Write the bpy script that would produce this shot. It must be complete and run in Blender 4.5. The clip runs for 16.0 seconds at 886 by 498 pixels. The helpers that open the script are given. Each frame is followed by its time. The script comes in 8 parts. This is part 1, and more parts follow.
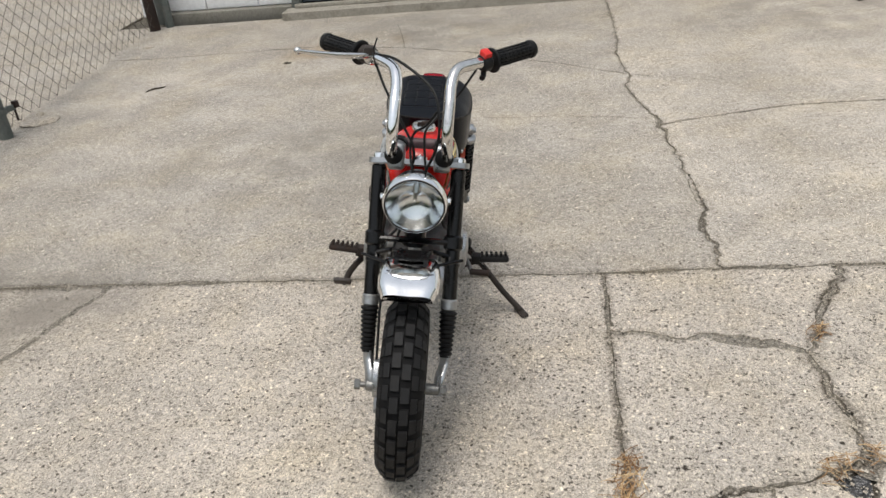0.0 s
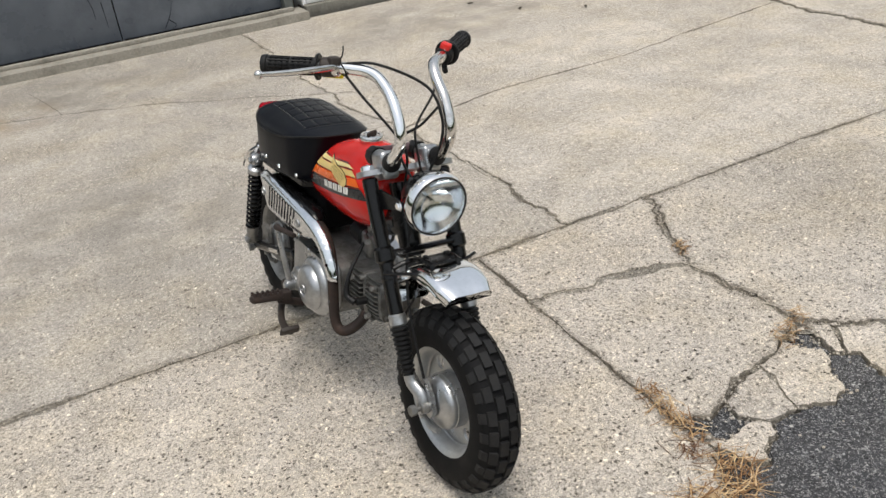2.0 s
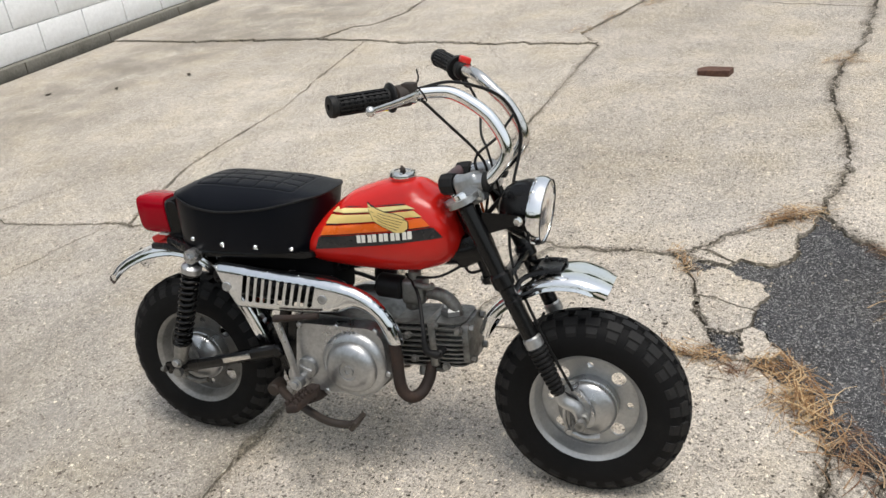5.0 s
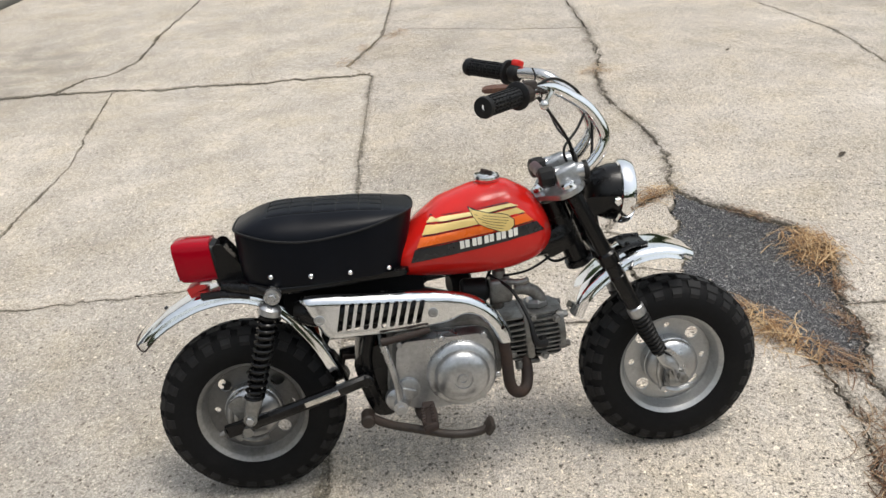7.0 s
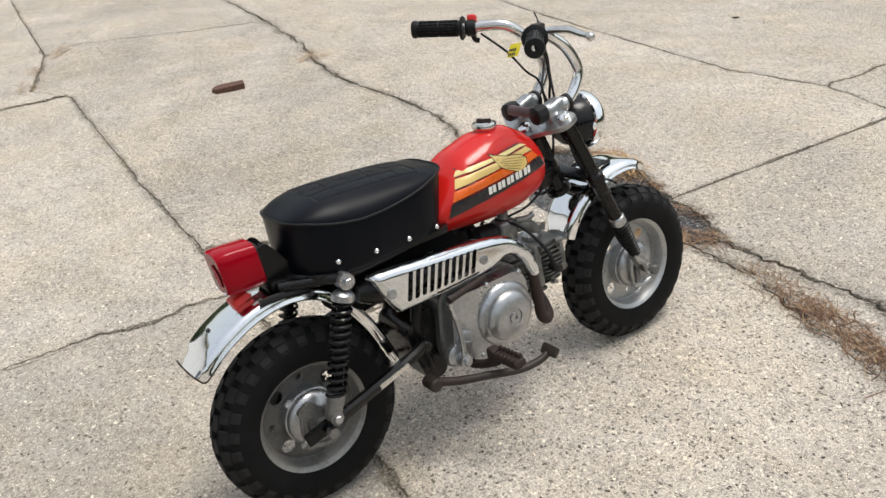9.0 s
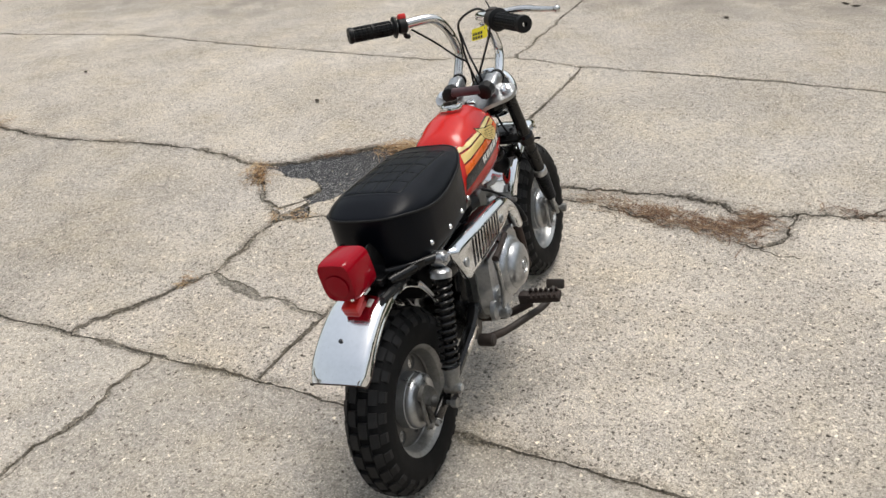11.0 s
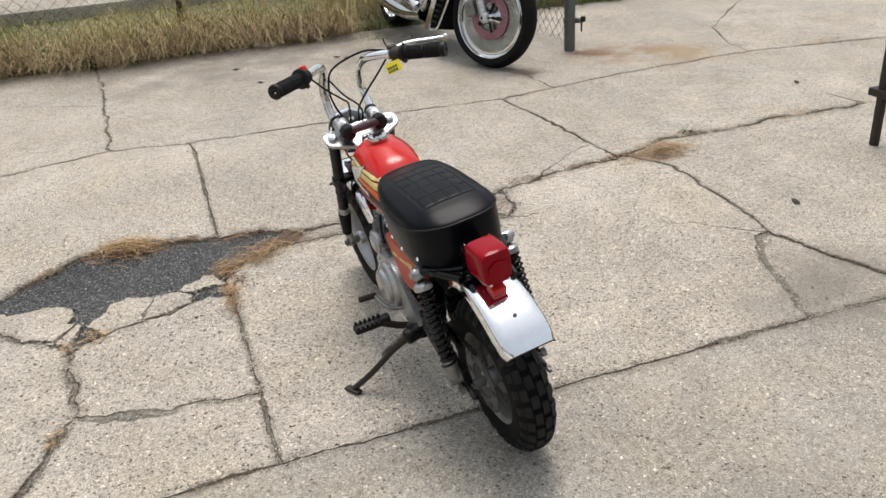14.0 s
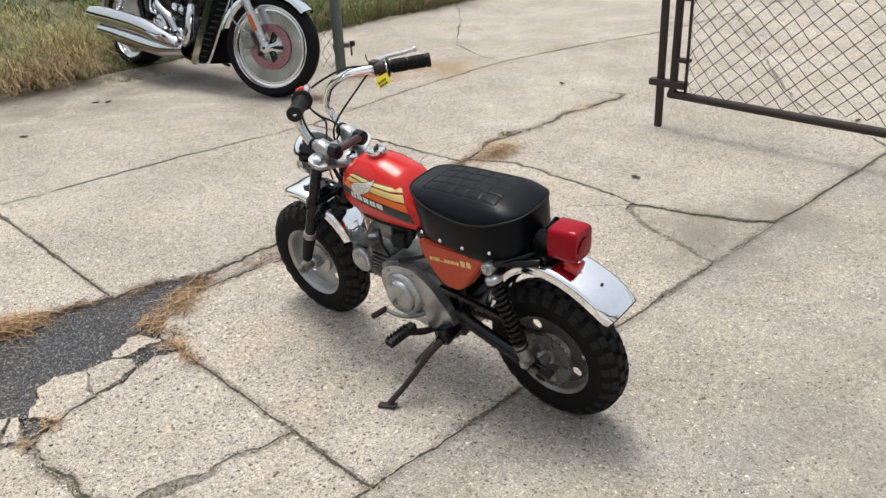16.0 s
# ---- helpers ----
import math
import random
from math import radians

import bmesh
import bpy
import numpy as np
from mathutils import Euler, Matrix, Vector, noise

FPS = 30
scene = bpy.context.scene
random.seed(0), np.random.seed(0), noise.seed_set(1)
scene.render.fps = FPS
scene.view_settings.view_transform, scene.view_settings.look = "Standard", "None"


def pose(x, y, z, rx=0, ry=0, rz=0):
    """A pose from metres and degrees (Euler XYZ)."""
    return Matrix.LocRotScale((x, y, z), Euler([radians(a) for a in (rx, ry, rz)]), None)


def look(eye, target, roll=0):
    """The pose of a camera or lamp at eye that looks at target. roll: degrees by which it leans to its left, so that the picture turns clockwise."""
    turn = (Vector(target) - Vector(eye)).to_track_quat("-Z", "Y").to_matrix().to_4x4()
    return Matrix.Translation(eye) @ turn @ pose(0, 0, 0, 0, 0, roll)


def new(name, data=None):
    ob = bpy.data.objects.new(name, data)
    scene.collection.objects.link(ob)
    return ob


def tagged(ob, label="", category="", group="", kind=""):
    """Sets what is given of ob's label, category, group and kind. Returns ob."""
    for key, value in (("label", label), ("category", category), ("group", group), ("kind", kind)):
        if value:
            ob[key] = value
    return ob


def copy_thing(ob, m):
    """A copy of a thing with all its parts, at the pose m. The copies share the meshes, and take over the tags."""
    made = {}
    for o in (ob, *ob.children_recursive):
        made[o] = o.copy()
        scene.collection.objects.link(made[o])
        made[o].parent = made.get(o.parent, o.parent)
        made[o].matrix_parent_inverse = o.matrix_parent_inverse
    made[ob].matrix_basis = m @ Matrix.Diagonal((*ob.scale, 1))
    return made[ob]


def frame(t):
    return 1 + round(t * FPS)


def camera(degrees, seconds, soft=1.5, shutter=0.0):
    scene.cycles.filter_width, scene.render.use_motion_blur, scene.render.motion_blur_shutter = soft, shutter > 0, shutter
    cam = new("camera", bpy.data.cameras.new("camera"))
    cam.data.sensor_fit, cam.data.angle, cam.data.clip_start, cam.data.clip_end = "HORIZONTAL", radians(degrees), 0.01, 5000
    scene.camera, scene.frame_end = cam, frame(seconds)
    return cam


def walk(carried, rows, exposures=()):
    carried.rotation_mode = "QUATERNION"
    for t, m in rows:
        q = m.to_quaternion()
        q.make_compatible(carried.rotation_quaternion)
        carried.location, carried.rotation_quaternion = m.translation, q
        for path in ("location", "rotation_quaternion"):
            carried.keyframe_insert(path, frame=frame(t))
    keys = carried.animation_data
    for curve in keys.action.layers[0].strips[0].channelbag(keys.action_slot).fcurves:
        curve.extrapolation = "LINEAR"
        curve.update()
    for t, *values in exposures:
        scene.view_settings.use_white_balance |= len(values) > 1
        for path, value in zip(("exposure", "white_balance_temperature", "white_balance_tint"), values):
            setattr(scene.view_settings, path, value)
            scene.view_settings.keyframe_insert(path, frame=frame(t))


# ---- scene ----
cam = camera(55.7, 16.0)
METRES, EYE, TILT, LEAN, TURN = 7.222, 1.3, 0.0, 0.0, 9.6
ROWS = [
    (0.0, 0.0, 0.0, 0.0, -2.92, -28.45, 5.4),
    (0.5, -0.0314, 0.0015, -0.0007, -11.68, -28.19, 5.53),
    (1.0, -0.0612, 0.0069, -0.0001, -19.12, -27.79, 5.88),
    (1.5, -0.0904, 0.0266, -0.0009, -26.68, -28.18, 6.07),
    (2.0, -0.1184, 0.0409, -0.0018, -36.24, -28.72, 6.01),
    (2.5, -0.1409, 0.0571, -0.0021, -45.47, -29.38, 6.36),
    (3.0, -0.1543, 0.0844, -0.0039, -52.06, -29.37, 7.06),
    (5.5, -0.2165, 0.2087, -0.0034, -82.4, -27.81, 5.21),
    (6.0, -0.2247, 0.2425, -0.0016, -89.36, -27.84, 4.34),
    (6.5, -0.2209, 0.2733, -0.0028, -94.62, -27.36, 4.04),
    (7.0, -0.2169, 0.3007, -0.002, -100.99, -26.97, 3.88),
    (7.5, -0.215, 0.3328, -0.0017, -109.3, -27.26, 4.35),
    (8.0, -0.2062, 0.3603, -0.0042, -117.06, -28.0, 4.07),
    (10.5, -0.1103, 0.4836, 0.0001, -153.79, -29.09, 4.65),
    (11.0, -0.0838, 0.5034, 0.0022, -163.01, -29.23, 4.71),
    (11.5, -0.0521, 0.5134, 0.0016, -170.59, -28.76, 4.55),
    (12.0, -0.021, 0.5221, 0.0029, -177.71, -27.93, 3.58),
    (12.5, 0.0115, 0.5289, 0.0043, -186.08, -27.88, 3.64),
    (13.0, 0.0468, 0.5294, 0.0046, -193.52, -27.14, 4.29),
    (13.5, 0.0817, 0.5248, 0.0057, -200.53, -26.24, 3.74),
    (14.0, 0.115, 0.5228, 0.0054, -209.19, -26.24, 3.47),
    (14.5, 0.1437, 0.5101, 0.005, -215.76, -26.01, 3.48),
    (15.0, 0.1653, 0.4892, 0.0073, -220.34, -24.67, 2.63),
    (15.5, 0.193, 0.47, 0.0064, -226.75, -24.18, 2.22),
    (16.0, 0.2183, 0.4515, 0.0065, -233.52, -25.28, 2.62),
]
walk(cam, [(t, pose(0, 0, EYE, TILT, LEAN, TURN) @ pose(METRES * x, METRES * y, METRES * z, 90 + pitch, roll, yaw)) for t, x, y, z, yaw, pitch, roll in ROWS],
     [(0.0, 0.05), (1.5, 0.10), (3.0, 0.21), (5.5, 0.20), (8.0, 0.30), (10.5, 0.14), (12.5, 0.09), (14.5, 0.21), (16.0, 0.30)])

# ---- daylight under a thin, bright overcast ----
world = bpy.data.worlds.new("overcast_sky")
scene.world = world
world.use_nodes = True
wt = world.node_tree
sky = wt.nodes.new("ShaderNodeTexSky")
sky.sky_type, sky.sun_disc = "NISHITA", False
SUN_ELEVATION, SUN_ROTATION = radians(75), radians(195)
sky.sun_elevation, sky.sun_rotation = SUN_ELEVATION, SUN_ROTATION
sky.air_density, sky.dust_density, sky.ozone_density = 2.0, 3.0, 1.0
pale = wt.nodes.new("ShaderNodeHueSaturation")
pale.inputs["Saturation"].default_value = 0.40
wt.links.new(sky.outputs["Color"], pale.inputs["Color"])
wt.links.new(pale.outputs["Color"], wt.nodes["Background"].inputs["Color"])
wt.nodes["Background"].inputs["Strength"].default_value = 0.138

sun_data = bpy.data.lights.new("sun", "SUN")
sun_data.energy, sun_data.angle, sun_data.color = 1.95, radians(24), (1.0, 0.955, 0.885)
sun_ob = new("sun", sun_data)
sun_ob.matrix_world = look((0, 0, 0), (-math.sin(SUN_ROTATION) * math.cos(SUN_ELEVATION),
                                       -math.cos(SUN_ROTATION) * math.cos(SUN_ELEVATION), -math.sin(SUN_ELEVATION)))
sun_ob.location = (1, -4, 8)

# ---- materials ----
def nodes_of(name):
    m = bpy.data.materials.new(name)
    m.use_nodes = True
    return m, m.node_tree, m.node_tree.nodes["Principled BSDF"]


def add(nt, kind, **values):
    n = nt.nodes.new(kind)
    for k, v in values.items():
        n.inputs[k.replace("_", " ")].default_value = v
    return n


def ramp(nt, src, stops):
    r = nt.nodes.new("ShaderNodeValToRGB")
    els = r.color_ramp.elements
    while len(els) < len(stops):
        els.new(0.5)
    for e, (p, c) in zip(els, stops):
        e.position, e.color = p, (*c, 1) if len(c) == 3 else c
    nt.links.new(src, r.inputs["Fac"])
    return r.outputs["Color"]


def mixed(nt, fac, a, b, blend="MIX"):
    n = nt.nodes.new("ShaderNodeMix")
    n.data_type, n.blend_type = "RGBA", blend
    for sock, v in ((n.inputs["Factor"], fac), (n.inputs["A"], a), (n.inputs["B"], b)):
        if isinstance(v, (int, float)):
            sock.default_value = v
        elif isinstance(v, tuple):
            sock.default_value = (*v, 1)
        else:
            nt.links.new(v, sock)
    return n.outputs["Result"]


def grey(v):
    return (v, v, v)


def surface(name, color, worn, rough=0.5, metal=0.0, fine=60.0, broad=6.0, bump=0.15, depth=0.001, spread=0.12, coat=0.0, wear=0.5, grainy=0.35, gloss=0.5):
    """A plain material with broad wear patches, fine grain and relief."""
    m, nt, b = nodes_of(name)
    tc = nt.nodes.new("ShaderNodeTexCoord")
    n1 = add(nt, "ShaderNodeTexNoise", Scale=broad, Detail=6.0, Roughness=0.6)
    n2 = add(nt, "ShaderNodeTexNoise", Scale=fine, Detail=4.0, Roughness=0.7)
    for n in (n1, n2):
        nt.links.new(tc.outputs["Object"], n.inputs["Vector"])
    patch = ramp(nt, n1.outputs["Fac"], [(wear, grey(0.0)), (min(wear + 0.22, 1.0), grey(1.0))])
    col = mixed(nt, patch, color, worn)
    speck = ramp(nt, n2.outputs["Fac"], [(0.3, grey(1 - grainy)), (0.7, grey(1.0))])
    col = mixed(nt, 1.0, col, speck, "MULTIPLY")
    nt.links.new(col, b.inputs["Base Color"])
    rr = ramp(nt, n1.outputs["Fac"], [(0.3, grey(max(rough - spread, 0.02))), (0.7, grey(min(rough + spread, 1)))])
    nt.links.new(rr, b.inputs["Roughness"])
    b.inputs["Metallic"].default_value = metal
    b.inputs["Specular IOR Level"].default_value = gloss
    b.inputs["Coat Weight"].default_value = coat
    b.inputs["Coat Roughness"].default_value = 0.08
    bp = add(nt, "ShaderNodeBump", Strength=bump, Distance=depth)
    nt.links.new(n2.outputs["Fac"], bp.inputs["Height"])
    nt.links.new(bp.outputs["Normal"], b.inputs["Normal"])
    return m


def concrete(name, paste, pale, stone_dark, stone_light, exposed, relief, dark_marks=(), dirt=0.5, coarse=True):
    """Old outdoor concrete: paste, worn sand, exposed pebbles and broad grey weathering. Each mark (x, y, radius, and a
    colour if given) is a darker patch.
    """
    m, nt, b = nodes_of(name)
    tc = nt.nodes.new("ShaderNodeTexCoord")
    oi = nt.nodes.new("ShaderNodeObjectInfo")
    co = tc.outputs["Object"]

    def noise_at(scale, detail=5.0, rough=0.6):
        n = add(nt, "ShaderNodeTexNoise", Scale=scale, Detail=detail, Roughness=rough)
        nt.links.new(co, n.inputs["Vector"])
        return n.outputs["Fac"]

    broad, mid, sand = noise_at(0.8), noise_at(4.0, 9.0, 0.72), noise_at(220.0, 3.0, 0.8)
    col = mixed(nt, ramp(nt, broad, [(0.35, grey(0)), (0.65, grey(1))]), paste, pale)
    blotch = noise_at(1.9, 8.0, 0.68)
    col = mixed(nt, 1.0, col, ramp(nt, blotch, [(0.30, (0.72, 0.715, 0.71)), (0.54, grey(1.0)), (0.72, (1.19, 1.185, 1.17))]), "MULTIPLY")
    col = mixed(nt, ramp(nt, mid, [(0.42, grey(0)), (0.72, grey(dirt * 1.3))]), col, tuple(c * 0.68 for c in paste))
    col = mixed(nt, 1.0, col, ramp(nt, sand, [(0.28, grey(0.48)), (0.5, grey(1.0)), (0.74, grey(1.45))]), "MULTIPLY")
    spall = noise_at(48.0, 5.0, 0.78)
    col = mixed(nt, 1.0, col, ramp(nt, spall, [(0.30, grey(0.56)), (0.44, grey(0.96)), (0.55, grey(1.04)), (0.70, grey(1.44))]), "MULTIPLY")
    heights = []
    cells = nt.nodes.new("ShaderNodeTexVoronoi")
    cells.inputs["Scale"].default_value = 260.0
    nt.links.new(co, cells.inputs["Vector"])
    cs = nt.nodes.new("ShaderNodeSeparateColor")
    nt.links.new(cells.outputs["Color"], cs.inputs["Color"])
    col = mixed(nt, 1.0, col, ramp(nt, cs.outputs["Blue"], [(0.0, grey(0.72)), (0.25, grey(0.92)), (0.7, grey(1.05)), (1.0, grey(1.25))]), "MULTIPLY")
    ochre = noise_at(2.6, 6.0, 0.7)
    col = mixed(nt, 1.0, col, ramp(nt, ochre, [(0.36, (0.97, 0.985, 1.02)), (0.5, grey(1.0)), (0.66, (1.03, 1.0, 0.92))]), "MULTIPLY")
    for scale, keep, edge, dark_share in ((210.0, exposed, 0.40, 0.35), (150.0, exposed * 0.35, 0.34, 0.0), (135.0, exposed * 0.42, 0.29, 0.88), (82.0, exposed * 0.75, 0.32, 0.84), (62.0, exposed * 0.24, 0.27, 0.55), (44.0, exposed * 0.20, 0.20, 0.45), (27.0, exposed * 0.20, 0.13, 0.80)):
        if scale < 70 and not coarse:
            continue
        v = nt.nodes.new("ShaderNodeTexVoronoi")
        v.inputs["Scale"].default_value = scale
        v.inputs["Randomness"].default_value = 1.0
        warp = nt.nodes.new("ShaderNodeMixRGB")
        warp.blend_type = "ADD"
        wn = add(nt, "ShaderNodeTexNoise", Scale=scale * 1.6, Detail=2.0)
        nt.links.new(co, wn.inputs["Vector"])
        warp.inputs["Fac"].default_value = 0.016
        nt.links.new(co, warp.inputs["Color1"])
        nt.links.new(wn.outputs["Color"], warp.inputs["Color2"])
        nt.links.new(warp.outputs["Color"], v.inputs["Vector"])
        sep = nt.nodes.new("ShaderNodeSeparateColor")
        nt.links.new(v.outputs["Color"], sep.inputs["Color"])
        tint = ramp(nt, sep.outputs["Red"], [(0.0, stone_dark), (max(dark_share - 0.02, 0.001), tuple(0.7 * a + 0.3 * c for a, c in zip(stone_dark, stone_light))), (dark_share + 0.02, tuple(0.62 * c for c in stone_light)), (1.0, tuple(min(1, c * k) for c, k in zip(stone_light, (1.25, 1.22, 1.14))))])
        pick = ramp(nt, sep.outputs["Green"], [(keep - 0.01, grey(1)), (keep, grey(0))])
        core = ramp(nt, v.outputs["Distance"], [(edge - 0.07, grey(1)), (edge + 0.05, grey(0))])
        mask = mixed(nt, 1.0, pick, core, "MULTIPLY")
        worn = mixed(nt, 1.0, mask, ramp(nt, mid, [(0.25, grey(0.65)), (0.5, grey(1.0))]), "MULTIPLY")
        col = mixed(nt, worn, col, tint)
        heights.append(mask)
    tone = ramp(nt, oi.outputs["Random"], [(0.0, (0.95, 0.95, 0.95)), (1.0, (1.04, 1.035, 1.03))])
    col = mixed(nt, 1.0, col, tone, "MULTIPLY")
    for x, y, r, *hue in dark_marks:
        mp = nt.nodes.new("ShaderNodeMapping")
        mp.vector_type = "TEXTURE"
        mp.inputs["Location"].default_value, mp.inputs["Scale"].default_value = (x, y, 0), (r, r * 0.7, 1)
        nt.links.new(co, mp.inputs["Vector"])
        g = nt.nodes.new("ShaderNodeTexGradient")
        g.gradient_type = "SPHERICAL"
        nt.links.new(mp.outputs["Vector"], g.inputs["Vector"])
        spot = mixed(nt, 1.0, ramp(nt, g.outputs["Fac"], [(0.0, grey(0)), (0.6, grey(1))]), ramp(nt, noise_at(3.2), [(0.38, grey(0)), (0.62, grey(0.75))]), "MULTIPLY")
        col = mixed(nt, spot, col, hue[0] if hue else tuple(c * 0.55 for c in paste))
    nt.links.new(col, b.inputs["Base Color"])
    b.inputs["Roughness"].default_value = 0.9
    b.inputs["Specular IOR Level"].default_value = 0.25
    h = mixed(nt, 0.5, heights[0], heights[2], "ADD")
    h = mixed(nt, 0.6, h, sand, "ADD")
    h = mixed(nt, 0.8, h, spall, "ADD")
    bp = add(nt, "ShaderNodeBump", Strength=relief, Distance=0.003)
    nt.links.new(h, bp.inputs["Height"])
    nt.links.new(bp.outputs["Normal"], b.inputs["Normal"])
    return m


# darker patches of the yard, oil and brown stains among them
DARK_MARKS = ((3.6, 4.9, 1.5), (1.4, 5.2, 1.1), (-1.78, 2.12, 0.6), (-1.6, 2.12, 0.35), (-1.0, 3.2, 0.9), (-1.0, -2.1, 1.1), (0.1, -2.0, 0.9), (3.0, -1.42, 0.75), (4.1, -1.25, 0.6), (-0.9, 5.2, 0.7), (2.4, 5.2, 0.9), (-2.66, -0.93, 0.42, (0.27, 0.13, 0.06)), (-2.95, -0.70, 0.5, (0.36, 0.25, 0.14)), (-2.5, -1.05, 0.22, (0.2, 0.1, 0.05)), (-1.93, -0.84, 0.16, (0.24, 0.13, 0.06)), (-1.35, 5.0, 0.5, (0.29, 0.21, 0.12)))
M_CONC = concrete("exposed_concrete", (0.470, 0.420, 0.357), (0.580, 0.522, 0.452), (0.038, 0.030, 0.022), (0.80, 0.735, 0.635), 0.62, 0.8, DARK_MARKS)
M_CONC_SMOOTH = concrete("brushed_concrete", (0.350, 0.319, 0.276), (0.424, 0.387, 0.340), (0.075, 0.06, 0.047), (0.66, 0.61, 0.535), 0.46, 0.5, DARK_MARKS)
M_CONC_PALE = concrete("pale_concrete", (0.412, 0.373, 0.320), (0.498, 0.453, 0.394), (0.085, 0.068, 0.050), (0.74, 0.68, 0.59), 0.48, 0.5, DARK_MARKS)
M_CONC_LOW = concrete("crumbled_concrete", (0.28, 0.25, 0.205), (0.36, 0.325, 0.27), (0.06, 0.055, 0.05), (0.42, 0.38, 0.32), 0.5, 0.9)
M_ASPHALT = concrete("asphalt_patch", (0.040, 0.040, 0.043), (0.080, 0.080, 0.083), (0.010, 0.010, 0.011), (0.46, 0.46, 0.47), 0.80, 1.0, (), 0.2, False)
M_CRUMB = concrete("crumbled_joint_filling", (0.235, 0.212, 0.175), (0.33, 0.30, 0.255), (0.05, 0.043, 0.034), (0.56, 0.52, 0.45), 0.6, 1.0)


def film(name, color, cover):
    """Dirt lying on the concrete in ragged patches that thin out away from a crack; the strip's first UV row runs across it."""
    m, nt, b = nodes_of(name)
    tc = nt.nodes.new("ShaderNodeTexCoord")
    uv = nt.nodes.new("ShaderNodeSeparateXYZ")
    nt.links.new(tc.outputs["UV"], uv.inputs["Vector"])
    parts = []
    for scale, detail in ((9.0, 6.0), (90.0, 4.0)):
        n = add(nt, "ShaderNodeTexNoise", Scale=scale, Detail=detail, Roughness=0.7)
        nt.links.new(tc.outputs["Object"], n.inputs["Vector"])
        parts.append(n.outputs["Fac"])
    fade = ramp(nt, uv.outputs["X"], [(0.0, grey(1.0)), (0.35, grey(0.55)), (1.0, grey(0.0))])
    blot = ramp(nt, parts[0], [(0.36, grey(0.0)), (0.62, grey(1.0))])
    grain = ramp(nt, parts[1], [(0.40, grey(0.10)), (0.58, grey(1.0))])
    a = mixed(nt, 1.0, mixed(nt, 1.0, fade, blot, "MULTIPLY"), grain, "MULTIPLY")
    a = mixed(nt, 1.0, a, grey(cover), "MULTIPLY")
    nt.links.new(a, b.inputs["Alpha"])
    nt.links.new(mixed(nt, grain, tuple(0.6 * c for c in color), color), b.inputs["Base Color"])
    b.inputs["Roughness"].default_value = 0.95
    b.inputs["Specular IOR Level"].default_value = 0.1
    return m


M_FILM = film("joint_dirt", (0.135, 0.115, 0.085), 0.80)
M_FILM_DARK = film("dark_crack_dirt", (0.062, 0.048, 0.034), 0.95)
M_SOIL = concrete("crack_grit", (0.10, 0.088, 0.07), (0.145, 0.13, 0.105), (0.03, 0.027, 0.022), (0.40, 0.37, 0.32), 0.45, 1.0)
M_EARTH = surface("grass_soil", (0.085, 0.085, 0.034), (0.165, 0.145, 0.062), 0.95, 0, 40, 3, 0.5, 0.01)
M_TYRE = surface("tyre_rubber", (0.006, 0.006, 0.0065), (0.012, 0.0115, 0.011), 0.72, 0, 160, 12, 0.25, 0.001, 0.1, gloss=0.16)
M_TREAD = surface("worn_tread_rubber", (0.011, 0.011, 0.0115), (0.023, 0.022, 0.021), 0.7, 0, 160, 25, 0.25, 0.001, 0.1, gloss=0.3)
M_RUBBER = surface("black_rubber", (0.009, 0.009, 0.0095), (0.018, 0.0175, 0.017), 0.5, 0, 200, 20, 0.2, 0.0006, gloss=0.25)
M_BLACK = surface("black_paint", (0.005, 0.005, 0.0055), (0.011, 0.0105, 0.010), 0.24, 0, 120, 14, 0.08, 0.0006, 0.12, gloss=0.3)
M_VINYL = surface("black_vinyl", (0.003, 0.004, 0.007), (0.005, 0.0062, 0.010), 0.34, 0, 420, 9, 0.22, 0.0005, 0.07, gloss=0.13)
M_CHROME = surface("chrome", (0.90, 0.91, 0.92), (0.82, 0.83, 0.84), 0.07, 1.0, 90, 7, 0.02, 0.0004, 0.05, 0, 0.6, 0.05)
M_CHROME_BIG = surface("cruiser_chrome", (0.56, 0.57, 0.58), (0.46, 0.46, 0.46), 0.09, 1.0, 90, 7, 0.02, 0.0004, 0.05, 0, 0.6, 0.05)
M_CHROME_OLD = surface("pitted_chrome", (0.74, 0.73, 0.71), (0.52, 0.48, 0.43), 0.16, 1.0, 140, 18, 0.05, 0.0005, 0.1, 0, 0.62, 0.2)
M_ALU = surface("cast_aluminium", (0.50, 0.51, 0.52), (0.36, 0.36, 0.35), 0.34, 0.9, 130, 16, 0.15, 0.0006, 0.12, 0, 0.5, 0.25)
M_ALU_DIRTY = surface("oily_aluminium", (0.29, 0.288, 0.275), (0.14, 0.13, 0.115), 0.5, 0.75, 120, 20, 0.25, 0.0008, 0.12, 0, 0.48, 0.35)
# rear disc: grime plus the shade it stands in, both put into the colour
M_RIMDARK = surface("shaded_grimy_wheel_paint", (0.15, 0.146, 0.138), (0.085, 0.078, 0.07), 0.5, 0.4, 120, 14, 0.1, 0.0005, 0.1, 0, 0.5, 0.25)
M_STEEL = surface("polished_steel", (0.76, 0.785, 0.81), (0.66, 0.68, 0.69), 0.10, 1.0, 90, 9, 0.015, 0.0003, 0.05, 0, 0.6, 0.06)
M_ENGINE = surface("grimy_engine_metal", (0.21, 0.212, 0.205), (0.085, 0.08, 0.07), 0.42, 0.6, 150, 22, 0.25, 0.0008, 0.12, 0, 0.48, 0.35, 0.35)
